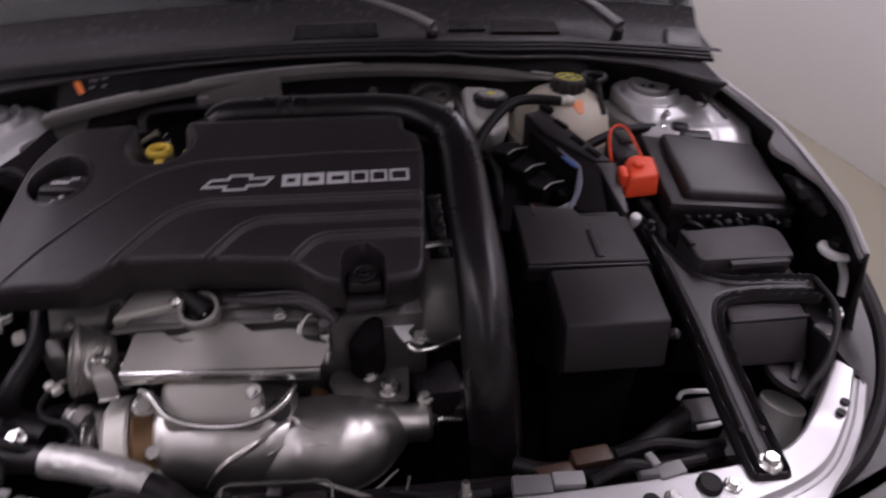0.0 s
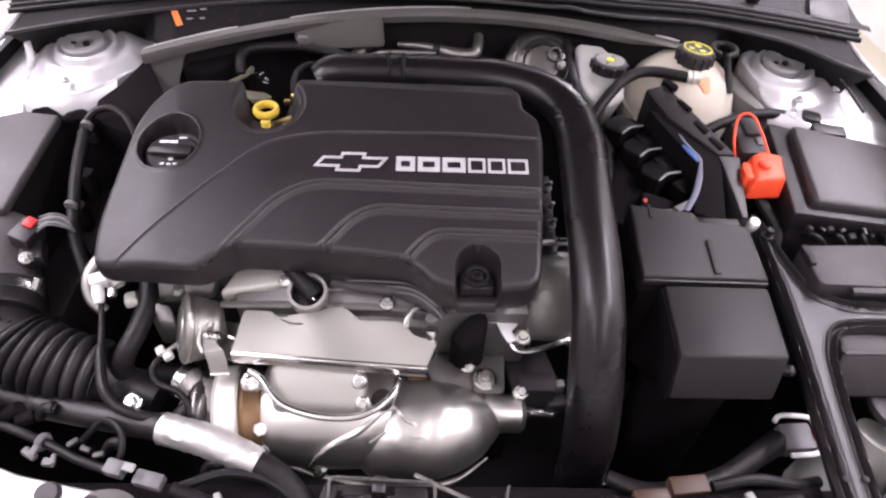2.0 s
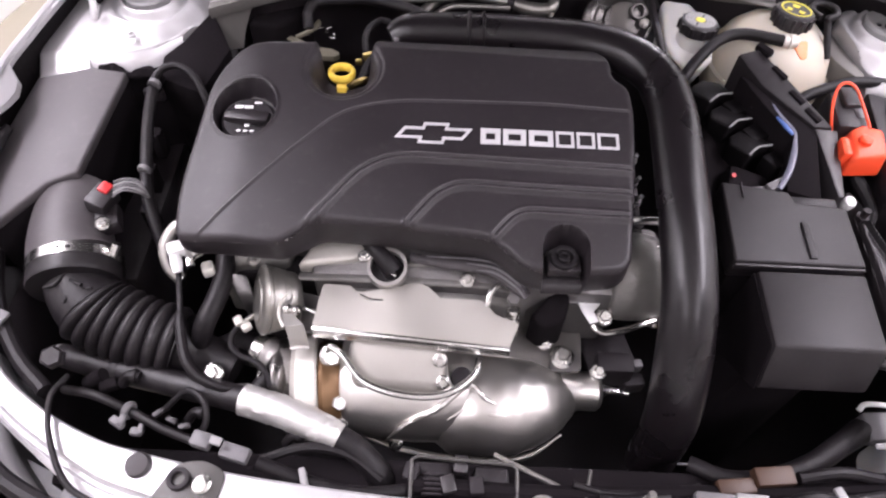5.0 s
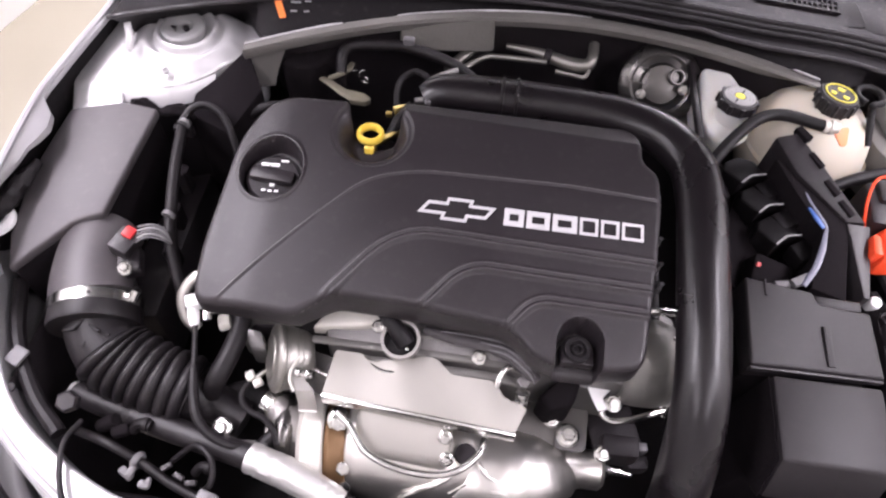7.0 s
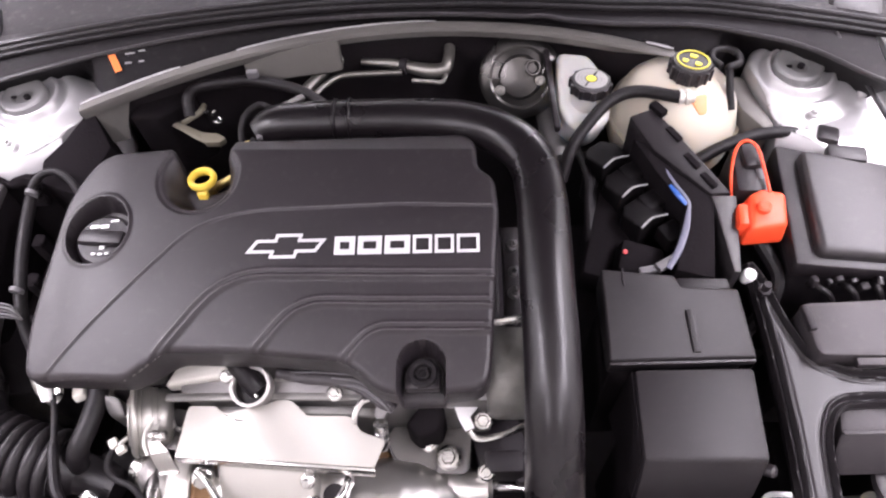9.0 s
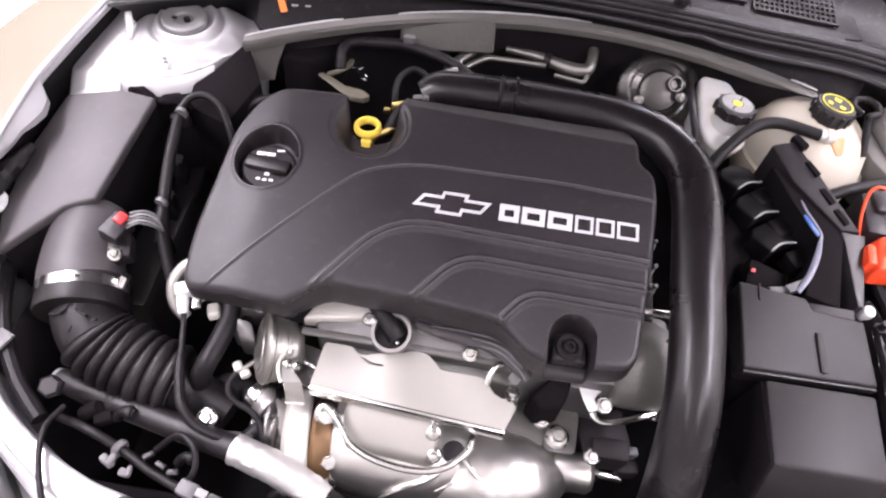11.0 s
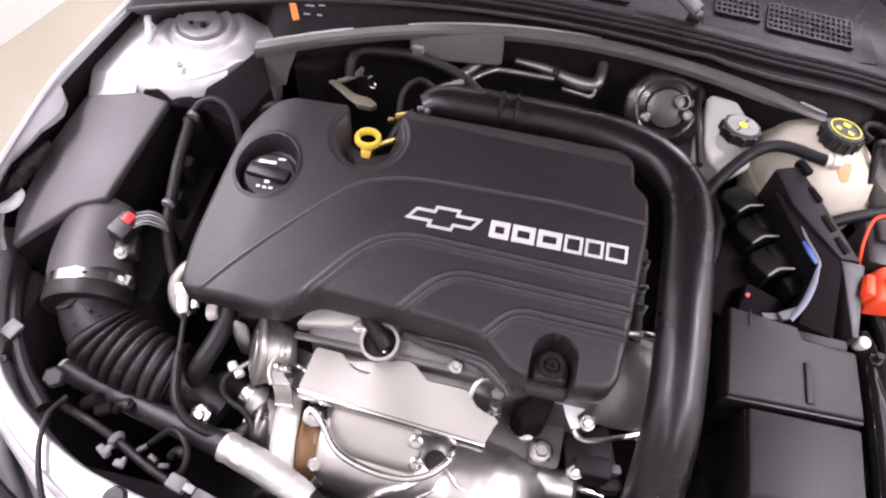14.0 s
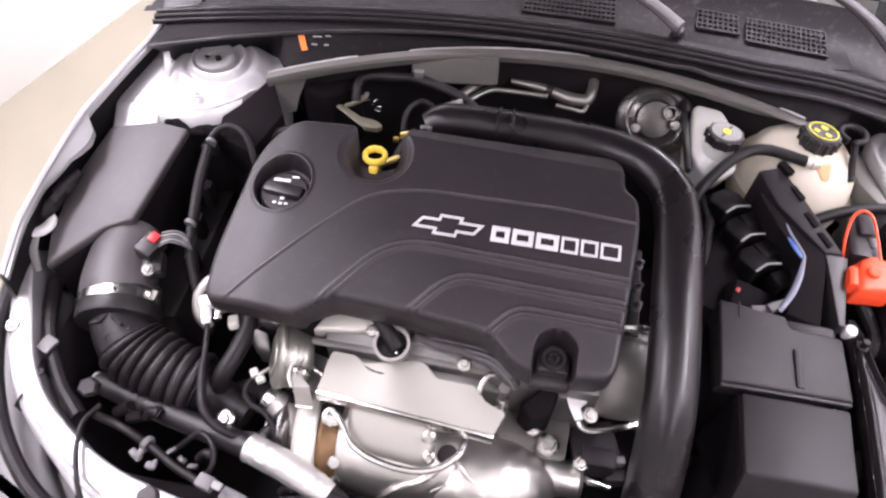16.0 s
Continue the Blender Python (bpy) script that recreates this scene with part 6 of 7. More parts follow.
# ---- battery and control boxes, on the right-hand side in view ----
ecu = thing("battery_cover", (0.34, 0.63, 0.70), "black plastic battery cover with a moulded rib", "cover")
part("lid", wedge([(0.256, 0.575, 0.882), (0.429, 0.584, 0.866), (0.421, 0.668, 0.880), (0.352, 0.669, 0.886), (0.345, 0.683, 0.890), (0.256, 0.690, 0.896)], 0.845, 0.004, 3), BOXPL, ecu)
part("lid_slit", box(0.283, 0.679, 0.8935, 0.0022, 0.022, 0.002, 0, rx=8), DARK, ecu)
part("rear_step", wedge([(0.352, 0.671, 0.876), (0.414, 0.670, 0.875), (0.412, 0.684, 0.878), (0.350, 0.686, 0.878)], 0.84, 0.003), BOXPL, ecu)
# side near-black, to paint the shade of the gap beside the cover
part("side", wedge([(0.262, 0.580, 0.846), (0.420, 0.586, 0.846), (0.414, 0.670, 0.848), (0.262, 0.688, 0.848)], 0.60, 0.004), BLACKSHADE, ecu)
part("rib", box(0.3585, 0.613, 0.8785, 0.010, 0.052, 0.003, 0.0014, rx=8.0, ry=5, rz=3), BOXPL, ecu, "faint moulded rib")
part("lid_shadow_lip", box(0.342, 0.5775, 0.866, 0.172, 0.004, 0.010, 0.0015, rz=3, ry=5), PLASTIC, ecu)
boxb = thing("control_box", (0.37, 0.52, 0.60), "black plastic control box with a folded front", "box")
part("case", wedge([(0.281, 0.464, 0.876), (0.414, 0.464, 0.872), (0.420, 0.569, 0.872), (0.284, 0.567, 0.876)], [(0.275, 0.434, 0.822), (0.404, 0.435, 0.820), (0.416, 0.575, 0.70), (0.284, 0.575, 0.70)], 0.005), BOXPL, boxb)
# thin sheet and under-case blackened to carry the left side's shade
part("case_side", wedge([(0.2790, 0.466, 0.870), (0.2800, 0.466, 0.870), (0.2830, 0.566, 0.870), (0.2815, 0.566, 0.870)], [(0.2725, 0.436, 0.818), (0.274, 0.436, 0.818), (0.2835, 0.576, 0.69), (0.2815, 0.576, 0.69)], 0), BLACKSHADE, boxb, "side sheet with the shade painted in")
part("under_case", box(0.352, 0.53, 0.56, 0.10, 0.08, 0.40, 0.01), BLACKSHADE, boxb)
part("side_boss", lathe([(0.007, 0), (0.007, 0.012), (0.004, 0.014)], (0.412, 0.462, 0.848), (0.6, -0.4, 0.5), 14), PLASTIC, boxb)

tray = thing("battery_tray_wall", (0.385, 0.83, 0.62), "black upright battery tray wall with slots", "panel")
part("wall_panel", wedge([(0.317, 0.917, 0.920), (0.345, 0.865, 0.908), (0.412, 0.803, 0.890), (0.441, 0.805, 0.888), (0.388, 0.880, 0.908), (0.352, 0.930, 0.922)], 0.62, 0.004), TRAYPL, tray, "black rim strip of the tray")
# slope blacker than the rim strip: its shade is in the colour
part("wall_slope", wedge([(0.322, 0.893, 0.902), (0.346, 0.838, 0.896), (0.377, 0.785, 0.888), (0.355, 0.700, 0.872), (0.402, 0.690, 0.866), (0.418, 0.80, 0.884), (0.340, 0.880, 0.904)], 0.62, 0.003), BLACKSHADE, tray, "sloping side with shade put into its black")
part("rim_tab", box(0.357, 0.926, 0.921, 0.013, 0.026, 0.012, 0.003, rz=35), BLACKSHADE, tray)
part("end_plate", wedge([(0.428, 0.700, 0.864), (0.437, 0.700, 0.863), (0.446, 0.803, 0.886), (0.412, 0.803, 0.888), (0.416, 0.786, 0.884)], 0.60, 0.002), GREYPL, tray)
for x, y, z in ((0.3745, 0.889, 0.911), (0.3935, 0.850, 0.901), (0.4120, 0.822, 0.894)):
    part("slot", box(x, y, z, 0.009, 0.026, 0.006, 0.001, rz=36, rx=8), BLACKSHADE, tray, "dark slot")
for x, y, z in ((0.3600, 0.882, 0.9075), (0.3790, 0.846, 0.8985)):
    part("slot_frame", tube([(x - 0.010, y + 0.008, z + 0.002), (x + 0.004, y + 0.013, z + 0.003), (x + 0.011, y - 0.008, z - 0.001), (x - 0.001, y - 0.013, z - 0.002), (x - 0.010, y + 0.008, z + 0.002)], 0.0009, 6, 1, smooth=False), MATTE, tray)
mods = thing("wiring_modules", (0.325, 0.84, 0.66), "cluster of black wiring connectors with loom covers", "connector")
for k, (x, y) in enumerate(((0.302, 0.876), (0.322, 0.828), (0.342, 0.780))):
    z = 0.872 - 0.004 * k
    edge = [(x - 0.019, y - 0.010), (x - 0.006, y + 0.003), (x + 0.001, y + 0.007), (x + 0.018, y + 0.011)]
    back = [(x + 0.008, y + 0.040), (x - 0.016, y + 0.046), (x - 0.036, y + 0.032), (x - 0.040, y + 0.016)]
    m = part("module", wedge([(px, py, z) for px, py in edge] + [(px, py, z - 0.006) for px, py in back], 0.77, 0.004, 3), MODPL, mods)
    # light grey tube paints the highlight along the module's edge
    part("module_ridge", tube([(px, py - 0.0005, z + 0.0005) for px, py in edge], [0.0014, 0.0018, 0.0014, 0.0016], 8, 4), LTCON, m, "grey ridge with the edge highlight painted in")
    part("module_step", box(x + 0.022, y - 0.010, z - 0.020, 0.030, 0.030, 0.030, 0.005, rz=30), MODPL, m)
for x, y, z, sx, sy, sz in ((0.318, 0.738, 0.815, 0.06, 0.05, 0.06), (0.29, 0.80, 0.80, 0.06, 0.16, 0.06)):
    part("module_base", box(x, y, z, sx, sy, sz, 0.008, rz=-14, rx=6, ry=10), BLACKSHADE, mods)
part("blue_band", tube([(0.361, 0.817, 0.893), (0.369, 0.802, 0.892), (0.378, 0.788, 0.889)], [0.0022, 0.0042, 0.0030], 8, 5, flat=0.5), BLUE, mods, "blue tape band")
part("ribbon_edge", tube([(0.327, 0.911, 0.896), (0.338, 0.884, 0.896), (0.353, 0.856, 0.895), (0.366, 0.824, 0.893), (0.381, 0.793, 0.890), (0.380, 0.778, 0.886)], [0.0018, 0.0034, 0.0034, 0.0024, 0.0024, 0.0024], 8, 5, flat=0.5), RIBBON, mods, "blue-grey ribbon edge")
part("lower_edge", tube([(0.380, 0.780, 0.887), (0.374, 0.757, 0.883), (0.362, 0.728, 0.878), (0.345, 0.702, 0.872)], [0.0028, 0.0046, 0.0046, 0.0038], 8, 4, flat=0.5), RIBBON, mods)
part("foot_clip", join(box(0.345, 0.712, 0.868, 0.030, 0.012, 0.010, 0.002, rz=30), box(0.322, 0.706, 0.862, 0.022, 0.010, 0.008, 0.002, rz=10)), GREYCON, mods, "grey metal foot clip")
part("red_seal", lathe([(0.0032, 0), (0.0032, 0.003), (0, 0.003)], (0.300, 0.742, 0.85), (0, -0.5, 1), 12), REDDOT, mods, "tiny red seal")
for k in range(5):
    part("loom", tube([(0.255 + 0.012 * k, 0.93 - 0.01 * k, 0.84), (0.265 + 0.006 * k, 0.87, 0.845 - 0.006 * k), (0.262, 0.80 - 0.01 * k, 0.82), (0.268 + 0.01 * k, 0.73, 0.78)], 0.006, 8, 5), RUBBER, mods)

# terminal cover, with its strap
term = thing("terminal_cover", (0.475, 0.775, 0.80), "orange-red battery terminal cover with a thin strap", "terminal cover")
part("cover_block", wedge([(0.450, 0.746, 0.893), (0.497, 0.752, 0.893), (0.503, 0.797, 0.898), (0.475, 0.804, 0.900), (0.458, 0.795, 0.898)], [(0.443, 0.742, 0.855), (0.500, 0.746, 0.855), (0.506, 0.800, 0.855), (0.475, 0.808, 0.855), (0.450, 0.80, 0.855)], 0.006, 3), RED, term)
part("hinge_ear", box(0.447, 0.770, 0.876, 0.014, 0.034, 0.032, 0.005, rz=-8), RED, term)
part("finger_ridge", lathe([(0.009, 0), (0.009, 0.006), (0.006, 0.008), (0, 0.008)], (0.470, 0.774, 0.895), (0, 0, 1), 16), RED, term)
part("strap", tube([(0.442, 0.795, 0.872), (0.444, 0.835, 0.892), (0.452, 0.863, 0.908), (0.465, 0.871, 0.914), (0.477, 0.862, 0.912), (0.481, 0.835, 0.906), (0.483, 0.797, 0.898)], 0.0022, 8, 7), RED, term)
post = thing("terminal_post", (0.475, 0.85, 0.74), "black terminal post block beneath a grey cap", "terminal")
part("post_block", box(0.470, 0.840, 0.85, 0.045, 0.075, 0.09, 0.008, rz=-4), PLASTIC, post)
part("post_cap", box(0.474, 0.858, 0.892, 0.026, 0.040, 0.022, 0.005), PLASTIC, post)
part("post_strip", box(0.481, 0.842, 0.894, 0.014, 0.045, 0.005, 0.002), GREYCON, post, "grey metal strip")
solo("battery_lead", tube([(0.48, 0.76, 0.84), (0.50, 0.72, 0.82), (0.49, 0.69, 0.80), (0.46, 0.66, 0.76)], 0.010, 10, 5), RUBBER, "thick black battery lead", "cable")

# fuse box
fuse = thing("fuse_box", (0.605, 0.79, 0.66), "black fuse box with a flat grey-black lid", "fuse box")
part("lid", wedge([(0.530, 0.716, 0.884), (0.690, 0.704, 0.870), (0.697, 0.838, 0.886), (0.538, 0.868, 0.902)], 0.850, 0.010, 3), GREYPL, fuse)
part("lid_rim", wedge([(0.504, 0.708, 0.868), (0.700, 0.692, 0.854), (0.708, 0.842, 0.868), (0.514, 0.888, 0.886)], 0.835, 0.005), PLASTIC, fuse)
part("base", wedge([(0.510, 0.710, 0.84), (0.695, 0.70, 0.84), (0.70, 0.84, 0.84), (0.52, 0.88, 0.84)], 0.60, 0.006), PLASTIC, fuse)
part("back_latch", box(0.60, 0.862, 0.882, 0.050, 0.026, 0.030, 0.005, rz=-10), PLASTIC, fuse)
rng = random.Random(3)
for i in range(11):
    part("front_clip", box(0.530 + 0.0158 * i, 0.698 - 0.0012 * i + rng.uniform(-0.006, 0.004), 0.846 - 0.001 * i + rng.uniform(-0.006, 0.004), rng.uniform(0.006, 0.013), rng.uniform(0.007, 0.015), 0.014, 0.003, rz=rng.uniform(-25, 25), rx=rng.uniform(-15, 15)), SMOOTHBLK if i % 2 else DARK, fuse)
for i in range(4):
    solo("fuse_box_lead", tube([(0.53 + 0.04 * i, 0.70, 0.83), (0.535 + 0.035 * i, 0.685, 0.845), (0.55 + 0.03 * i, 0.675, 0.835), (0.56 + 0.03 * i, 0.665, 0.80)], 0.0042, 8, 5), RUBBER, "black fuse box lead", "cable", "fuse box leads")
relay = thing("relay_box", (0.575, 0.625, 0.66), "grey-black relay box with a raised lid edge", "fuse box")
part("lid", slab(rounded([(0.506, 0.592), (0.645, 0.588), (0.652, 0.652), (0.625, 0.666), (0.502, 0.662)], 0.012), 0.815, 0.852, 0.005), RELAYPL, relay)
part("lid_step", box(0.590, 0.584, 0.846, 0.085, 0.010, 0.010, 0.002), RELAYPL, relay)
part("lid_catch", box(0.506, 0.640, 0.852, 0.010, 0.034, 0.012, 0.003, rz=6), DARK, relay)
part("base", box(0.58, 0.625, 0.72, 0.15, 0.08, 0.2, 0.01), PLASTIC, relay)
abs_box = thing("module_case", (0.585, 0.50, 0.62), "grey-black module case with a ridge", "box")
part("ridge", box(0.583, 0.513, 0.808, 0.110, 0.005, 0.004, 0.002, rz=1), RELAYPL, abs_box)
part("case", wedge([(0.525, 0.512, 0.808), (0.640, 0.514, 0.806), (0.642, 0.558, 0.810), (0.533, 0.556, 0.814)], [(0.518, 0.474, 0.758), (0.634, 0.476, 0.755), (0.66, 0.56, 0.70), (0.53, 0.56, 0.70)], 0.008), RELAYPL, abs_box)

# stamped brace
brace = thing("body_brace", (0.49, 0.50, 0.76), "gloss black stamped steel brace with ribs", "brace")
BRACE = rounded([(0.452, 0.286, 0.01), (0.501, 0.286, 0.01), (0.503, 0.36, 0.02), (0.506, 0.44, 0.02), (0.512, 0.505, 0.03), (0.528, 0.538, 0.025), (0.58, 0.541, 0.02), (0.668, 0.533, 0.01), (0.676, 0.575, 0.01), (0.62, 0.584, 0.02), (0.55, 0.587, 0.03), (0.512, 0.606, 0.025), (0.494, 0.650, 0.02), (0.476, 0.715, 0.01), (0.466, 0.732, 0.004), (0.453, 0.730, 0.004), (0.456, 0.66, 0.02), (0.459, 0.59, 0.02), (0.459, 0.52, 0.02), (0.456, 0.44, 0.02), (0.453, 0.36, 0.02)], 0.01, 6)


def brace_height(x, y, d):
    z = 0.799 + 0.086 * (y - 0.295) + 0.02 * np.maximum(0, x - 0.56)
    z = z + 0.0045 * np.exp(-((d - 0.0040) / 0.0019) ** 2) - 0.0050 * np.exp(-((d - 0.0092) / 0.0024) ** 2) + 0.0030 * np.exp(-((d - 0.0145) / 0.0020) ** 2) + 0.0012 * ease(d, 0.017, 0.021)
    return z - 0.004 * (1 - ease(d, 0.0, 0.003))


part("stamping", moulded(BRACE, brace_height, 0.0016, 0.012), GLOSSBLK, brace, angle=60)
part("foot_bolt", hexbolt((0.477, 0.302, 0.804), (0, 0, 1), 0.009, 1.5), BRIGHT, brace)
for x in (0.465, 0.489):
    part("rivet", lathe([(0.004, 0), (0.004, 0.003), (0.002, 0.004)], (x, 0.345, 0.804), seg=12), DARK, brace)
solo("tower_bolt", lathe([(0.006, -0.012), (0.0085, -0.002), (0.0090, 0.004), (0.008, 0.009), (0.004, 0.012), (0, 0.0125)], (0.452, 0.706, 0.842), (0.05, -0.15, 1), 20), WHITE, "white capped bolt at the brace's end", "bolt")
solo("brace_stud", join(lathe([(0.009, 0), (0.009, 0.012)], (0.470, 0.688, 0.828), (0, 0, 1), 6), lathe([(0.005, 0.012), (0.005, 0.024)], (0.470, 0.688, 0.828), (0, 0, 1), 12)), DARK, "dark stud and nut beside the brace", "bolt")

# coolant tank
tank = thing("coolant_tank", (0.405, 0.985, 0.72), "milky round coolant tank with a black and yellow cap", "coolant tank")
part("tank_body", lathe([(0.05, -0.10), (0.078, -0.085), (0.092, -0.045), (0.094, -0.005), (0.090, 0.003), (0.082, 0.030), (0.062, 0.055), (0.036, 0.068), (0.030, 0.072)], (0.402, 0.985, 0.855), (0, -0.05, 1), 40), MILK, tank, angle=60)
part("tank_seam", lathe([(0.093, -0.003), (0.096, -0.001), (0.096, 0.002), (0.093, 0.004)], (0.402, 0.985, 0.852), (0, -0.05, 1), 40), MILK, tank)
tcap = part("cap", lathe([(0.0280, -0.024), (0.0290, -0.022), (0.0290, 0.0), (0.0265, 0.004), (0.0, 0.005)], (0.410, 0.992, 0.941), (0.08, 0.14, 0.98), 40), PLASTIC, tank, "ribbed black cap")
ax = turn_to((0.08, 0.14, 0.98))
for k in range(14):
    a = 2 * math.pi * k / 14
    p = Matrix.Translation((0.410, 0.992, 0.941)) @ ax @ Vector((0.0288 * math.cos(a), 0.0288 * math.sin(a), -0.009))
    part("cap_rib", lathe([(0.003, -0.010), (0.003, 0.009)], p, (0.08, 0.14, 0.98), 8), PLASTIC, tcap)
tm = Matrix.Translation((0.410, 0.992, 0.941)) @ ax
ringm = ring_disc(0.0205, 0.0228, 0.001, (0, 0, 0.0052))
ringm.transform(tm)
part("cap_ring", ringm, YELPRINT, tcap, "yellow printed ring")
for k, (dx, dy, w, h) in enumerate(((-0.009, 0.007, 0.010, 0.008), (0.009, 0.008, 0.009, 0.008), (0.002, -0.008, 0.012, 0.009))):
    mk = slab(rounded([(dx - w / 2, dy - h / 2), (dx + w / 2, dy - h / 2), (dx + w / 3, dy + h / 2), (dx - w / 3, dy + h / 2)], 0.002, 3), 0.0054, 0.0064, 0)
    mk.transform(tm)
    part("cap_symbol", mk, YELPRINT, tcap, "yellow printed symbol")
spot = slab(rounded([(-0.0140, 0.0130), (0.0120, 0.0130), (0.0060, -0.0140), (-0.0040, -0.0150)], 0.005), -0.004, 0.0012, 0.0008)
spot.transform(Matrix.Translation((0.417, 0.937, 0.9155)) @ turn_to((0.10, -0.50, 0.85)))
part("filler_spot", spot, PEACH, tank, "orange tinted patch")
part("hose_fitting", lathe([(0.0075, 0), (0.0100, 0.001), (0.0100, 0.006), (0.0080, 0.007), (0.0080, 0.009), (0.0105, 0.010), (0.0105, 0.015), (0.0080, 0.016), (0.0080, 0.022)], (0.386, 0.9445, 0.925), (1, -0.06, 0.0), 18), CREAM, tank, "pale ribbed hose fitting")
solo("overflow_hose", tube([(0.225, 0.855, 0.86), (0.238, 0.885, 0.890), (0.268, 0.922, 0.910), (0.300, 0.950, 0.920), (0.335, 0.958, 0.924), (0.388, 0.944, 0.925)], 0.0088, 16, 7), RUBBER, "black rubber coolant overflow hose", "hose")
solo("tank_hose", tube([(0.405, 0.875, 0.865), (0.445, 0.893, 0.875), (0.492, 0.908, 0.882), (0.54, 0.912, 0.882), (0.575, 0.908, 0.876)], 0.0085, 14, 6), RUBBER, "black rubber hose by the coolant tank", "hose")
solo("tank_hose_clamp", ring_disc(0.0085, 0.0102, 0.007, (0.558, 0.909, 0.880), (1, -0.1, -0.1), 24), BRIGHT, "bright steel hose clamp", "clamp")
solo("tower_connector", join(box(0.588, 0.900, 0.882, 0.030, 0.034, 0.022, 0.006, rz=-20, rx=-10), tube([(0.590, 0.89, 0.880), (0.612, 0.878, 0.874), (0.625, 0.865, 0.86)], 0.006, 10, 4)), PLASTIC, "black hose connector beside the fuse box", "connector")
solo("hose_ring", tube([(0.466, 0.945, 0.895), (0.463, 0.965, 0.915), (0.461, 0.982, 0.932)] + [(0.459 + 0.019 * math.sin(radians(a)), 1.003 - 0.019 * math.cos(radians(a)), 0.938) for a in range(0, 331, 55)], 0.0052, 12, 6), RUBBER, "black looped hose by the strut tower", "hose")

# brake fluid reservoir and booster
res = thing("brake_reservoir", (0.265, 0.985, 0.78), "greyish white brake fluid reservoir with a black cap", "reservoir")
part("tank_body", wedge([(0.227, 0.968, 0.890), (0.240, 0.934, 0.885), (0.264, 0.916, 0.882), (0.300, 0.944, 0.886), (0.308, 0.985, 0.892), (0.298, 1.030, 0.898), (0.280, 1.066, 0.902), (0.230, 1.070, 0.905)], [(0.232, 0.990, 0.80), (0.244, 0.972, 0.80), (0.266, 0.964, 0.80), (0.292, 0.975, 0.80), (0.298, 1.0, 0.80), (0.290, 1.030, 0.80), (0.278, 1.05, 0.80), (0.236, 1.05, 0.80)], 0.012, 4), MILKGREY, res, angle=50)
part("side_bar", box(0.2205, 1.005, 0.888, 0.009, 0.150, 0.014, 0.003, rz=3, rx=5), PLASTIC, res, "black bar beside the reservoir")
bcap = part("cap", lathe([(0.0265, -0.016), (0.028, -0.014), (0.028, 0.0), (0.026, 0.003), (0.0, 0.0035)], (0.272, 0.984, 0.922), (0.04, 0.14, 0.98), 36), PLASTIC, res, "black ribbed cap")
bm_ = Matrix.Translation((0.272, 0.984, 0.922)) @ turn_to((0.04, 0.14, 0.98))
for k in range(10):
    a = 2 * math.pi * k / 10
    part("cap_rib", lathe([(0.004, -0.007), (0.004, 0.007)], bm_ @ Vector((0.0270 * math.cos(a), 0.0270 * math.sin(a), -0.007)), (0.04, 0.14, 0.98), 8), PLASTIC, bcap)
for r0, r1 in ((0.0090, 0.0140), (0.0146, 0.0186), (0.0192, 0.0230)):
    rg = ring_disc(r0, r1, 0.0008, (0, 0, 0.0036), seg=36)
    rg.transform(bm_)
    part("cap_ring", rg, CAPGREY, bcap, "grey printed ring")
dot = lathe([(0.0072, 0.0036), (0.0072, 0.0046), (0, 0.0046)], (0, 0, 0), seg=24)
dot.transform(bm_)
part("cap_dot", dot, YELPRINT, bcap, "yellow dot")
for a in (75, 255):
    notch = box(0, 0.0145, 0.0042, 0.0028, 0.012, 0.0014, 0.0004)
    notch.transform(bm_ @ Matrix.Rotation(radians(a - 90), 4, "Z"))
    part("cap_notch", notch, PLASTIC, bcap)
part("neck", lathe([(0.027, 0), (0.026, 0.03)], (0.271, 0.981, 0.885), (0.04, 0.08, 0.98), 28), MILKGREY, res)
boost = thing("brake_booster", (0.20, 1.07, 0.74), "glossy black brake booster drum with a master cylinder", "brake booster")
part("drum", lathe([(0.058, 0.0), (0.065, 0.004), (0.065, 0.014), (0.058, 0.021), (0.048, 0.024), (0.044, 0.022), (0.034, 0.026), (0.030, 0.034), (0.018, 0.036), (0.0, 0.036)], (0.180, 1.076, 0.848), (-0.1, -0.75, 0.66), 44), DRUM, boost)
part("port", ring_disc(0.008, 0.013, 0.008, (0.196, 1.054, 0.886), (0, -0.7, 0.7)), DRUM, boost)
part("master_cylinder", lathe([(0.020, 0), (0.022, 0.01), (0.022, 0.10), (0.015, 0.11)], (0.225, 1.05, 0.80), (0.1, -1, 0.0), 20), CAST, boost)
for p in ((0.146, 1.034, 0.860), (0.206, 1.030, 0.882)):
    part("drum_nut", hexbolt(p, (0, -0.8, 0.5), 0.005), ZINC, boost)
solo("prop_rod", tube([(0.610, 1.03, 0.952), (0.640, 0.965, 0.925), (0.668, 0.90, 0.90)], 0.0032, 8, 4), PLASTIC, "thin black rod beside the strut tower", "rod")

# washer filler, cables and plugs at the front right
washer = thing("washer_filler", (0.575, 0.44, 0.60), "white washer tank neck with a grey cap", "washer filler")
part("neck", lathe([(0.055, -0.14), (0.052, -0.06), (0.040, -0.03), (0.030, -0.012), (0.030, 0.0)], (0.592, 0.440, 0.720), (0.25, 0.25, 0.9), 26), MILKGREY, washer)
part("cap", lathe([(0.038, 0), (0.040, 0.003), (0.039, 0.010), (0.034, 0.013), (0.0, 0.014)], (0.612, 0.464, 0.735), (0.25, 0.10, 0.95), 30), GREYPL, washer)
part("cap_lift", box(0.612, 0.464, 0.753, 0.044, 0.010, 0.010, 0.003, rz=50), GREYPL, washer)
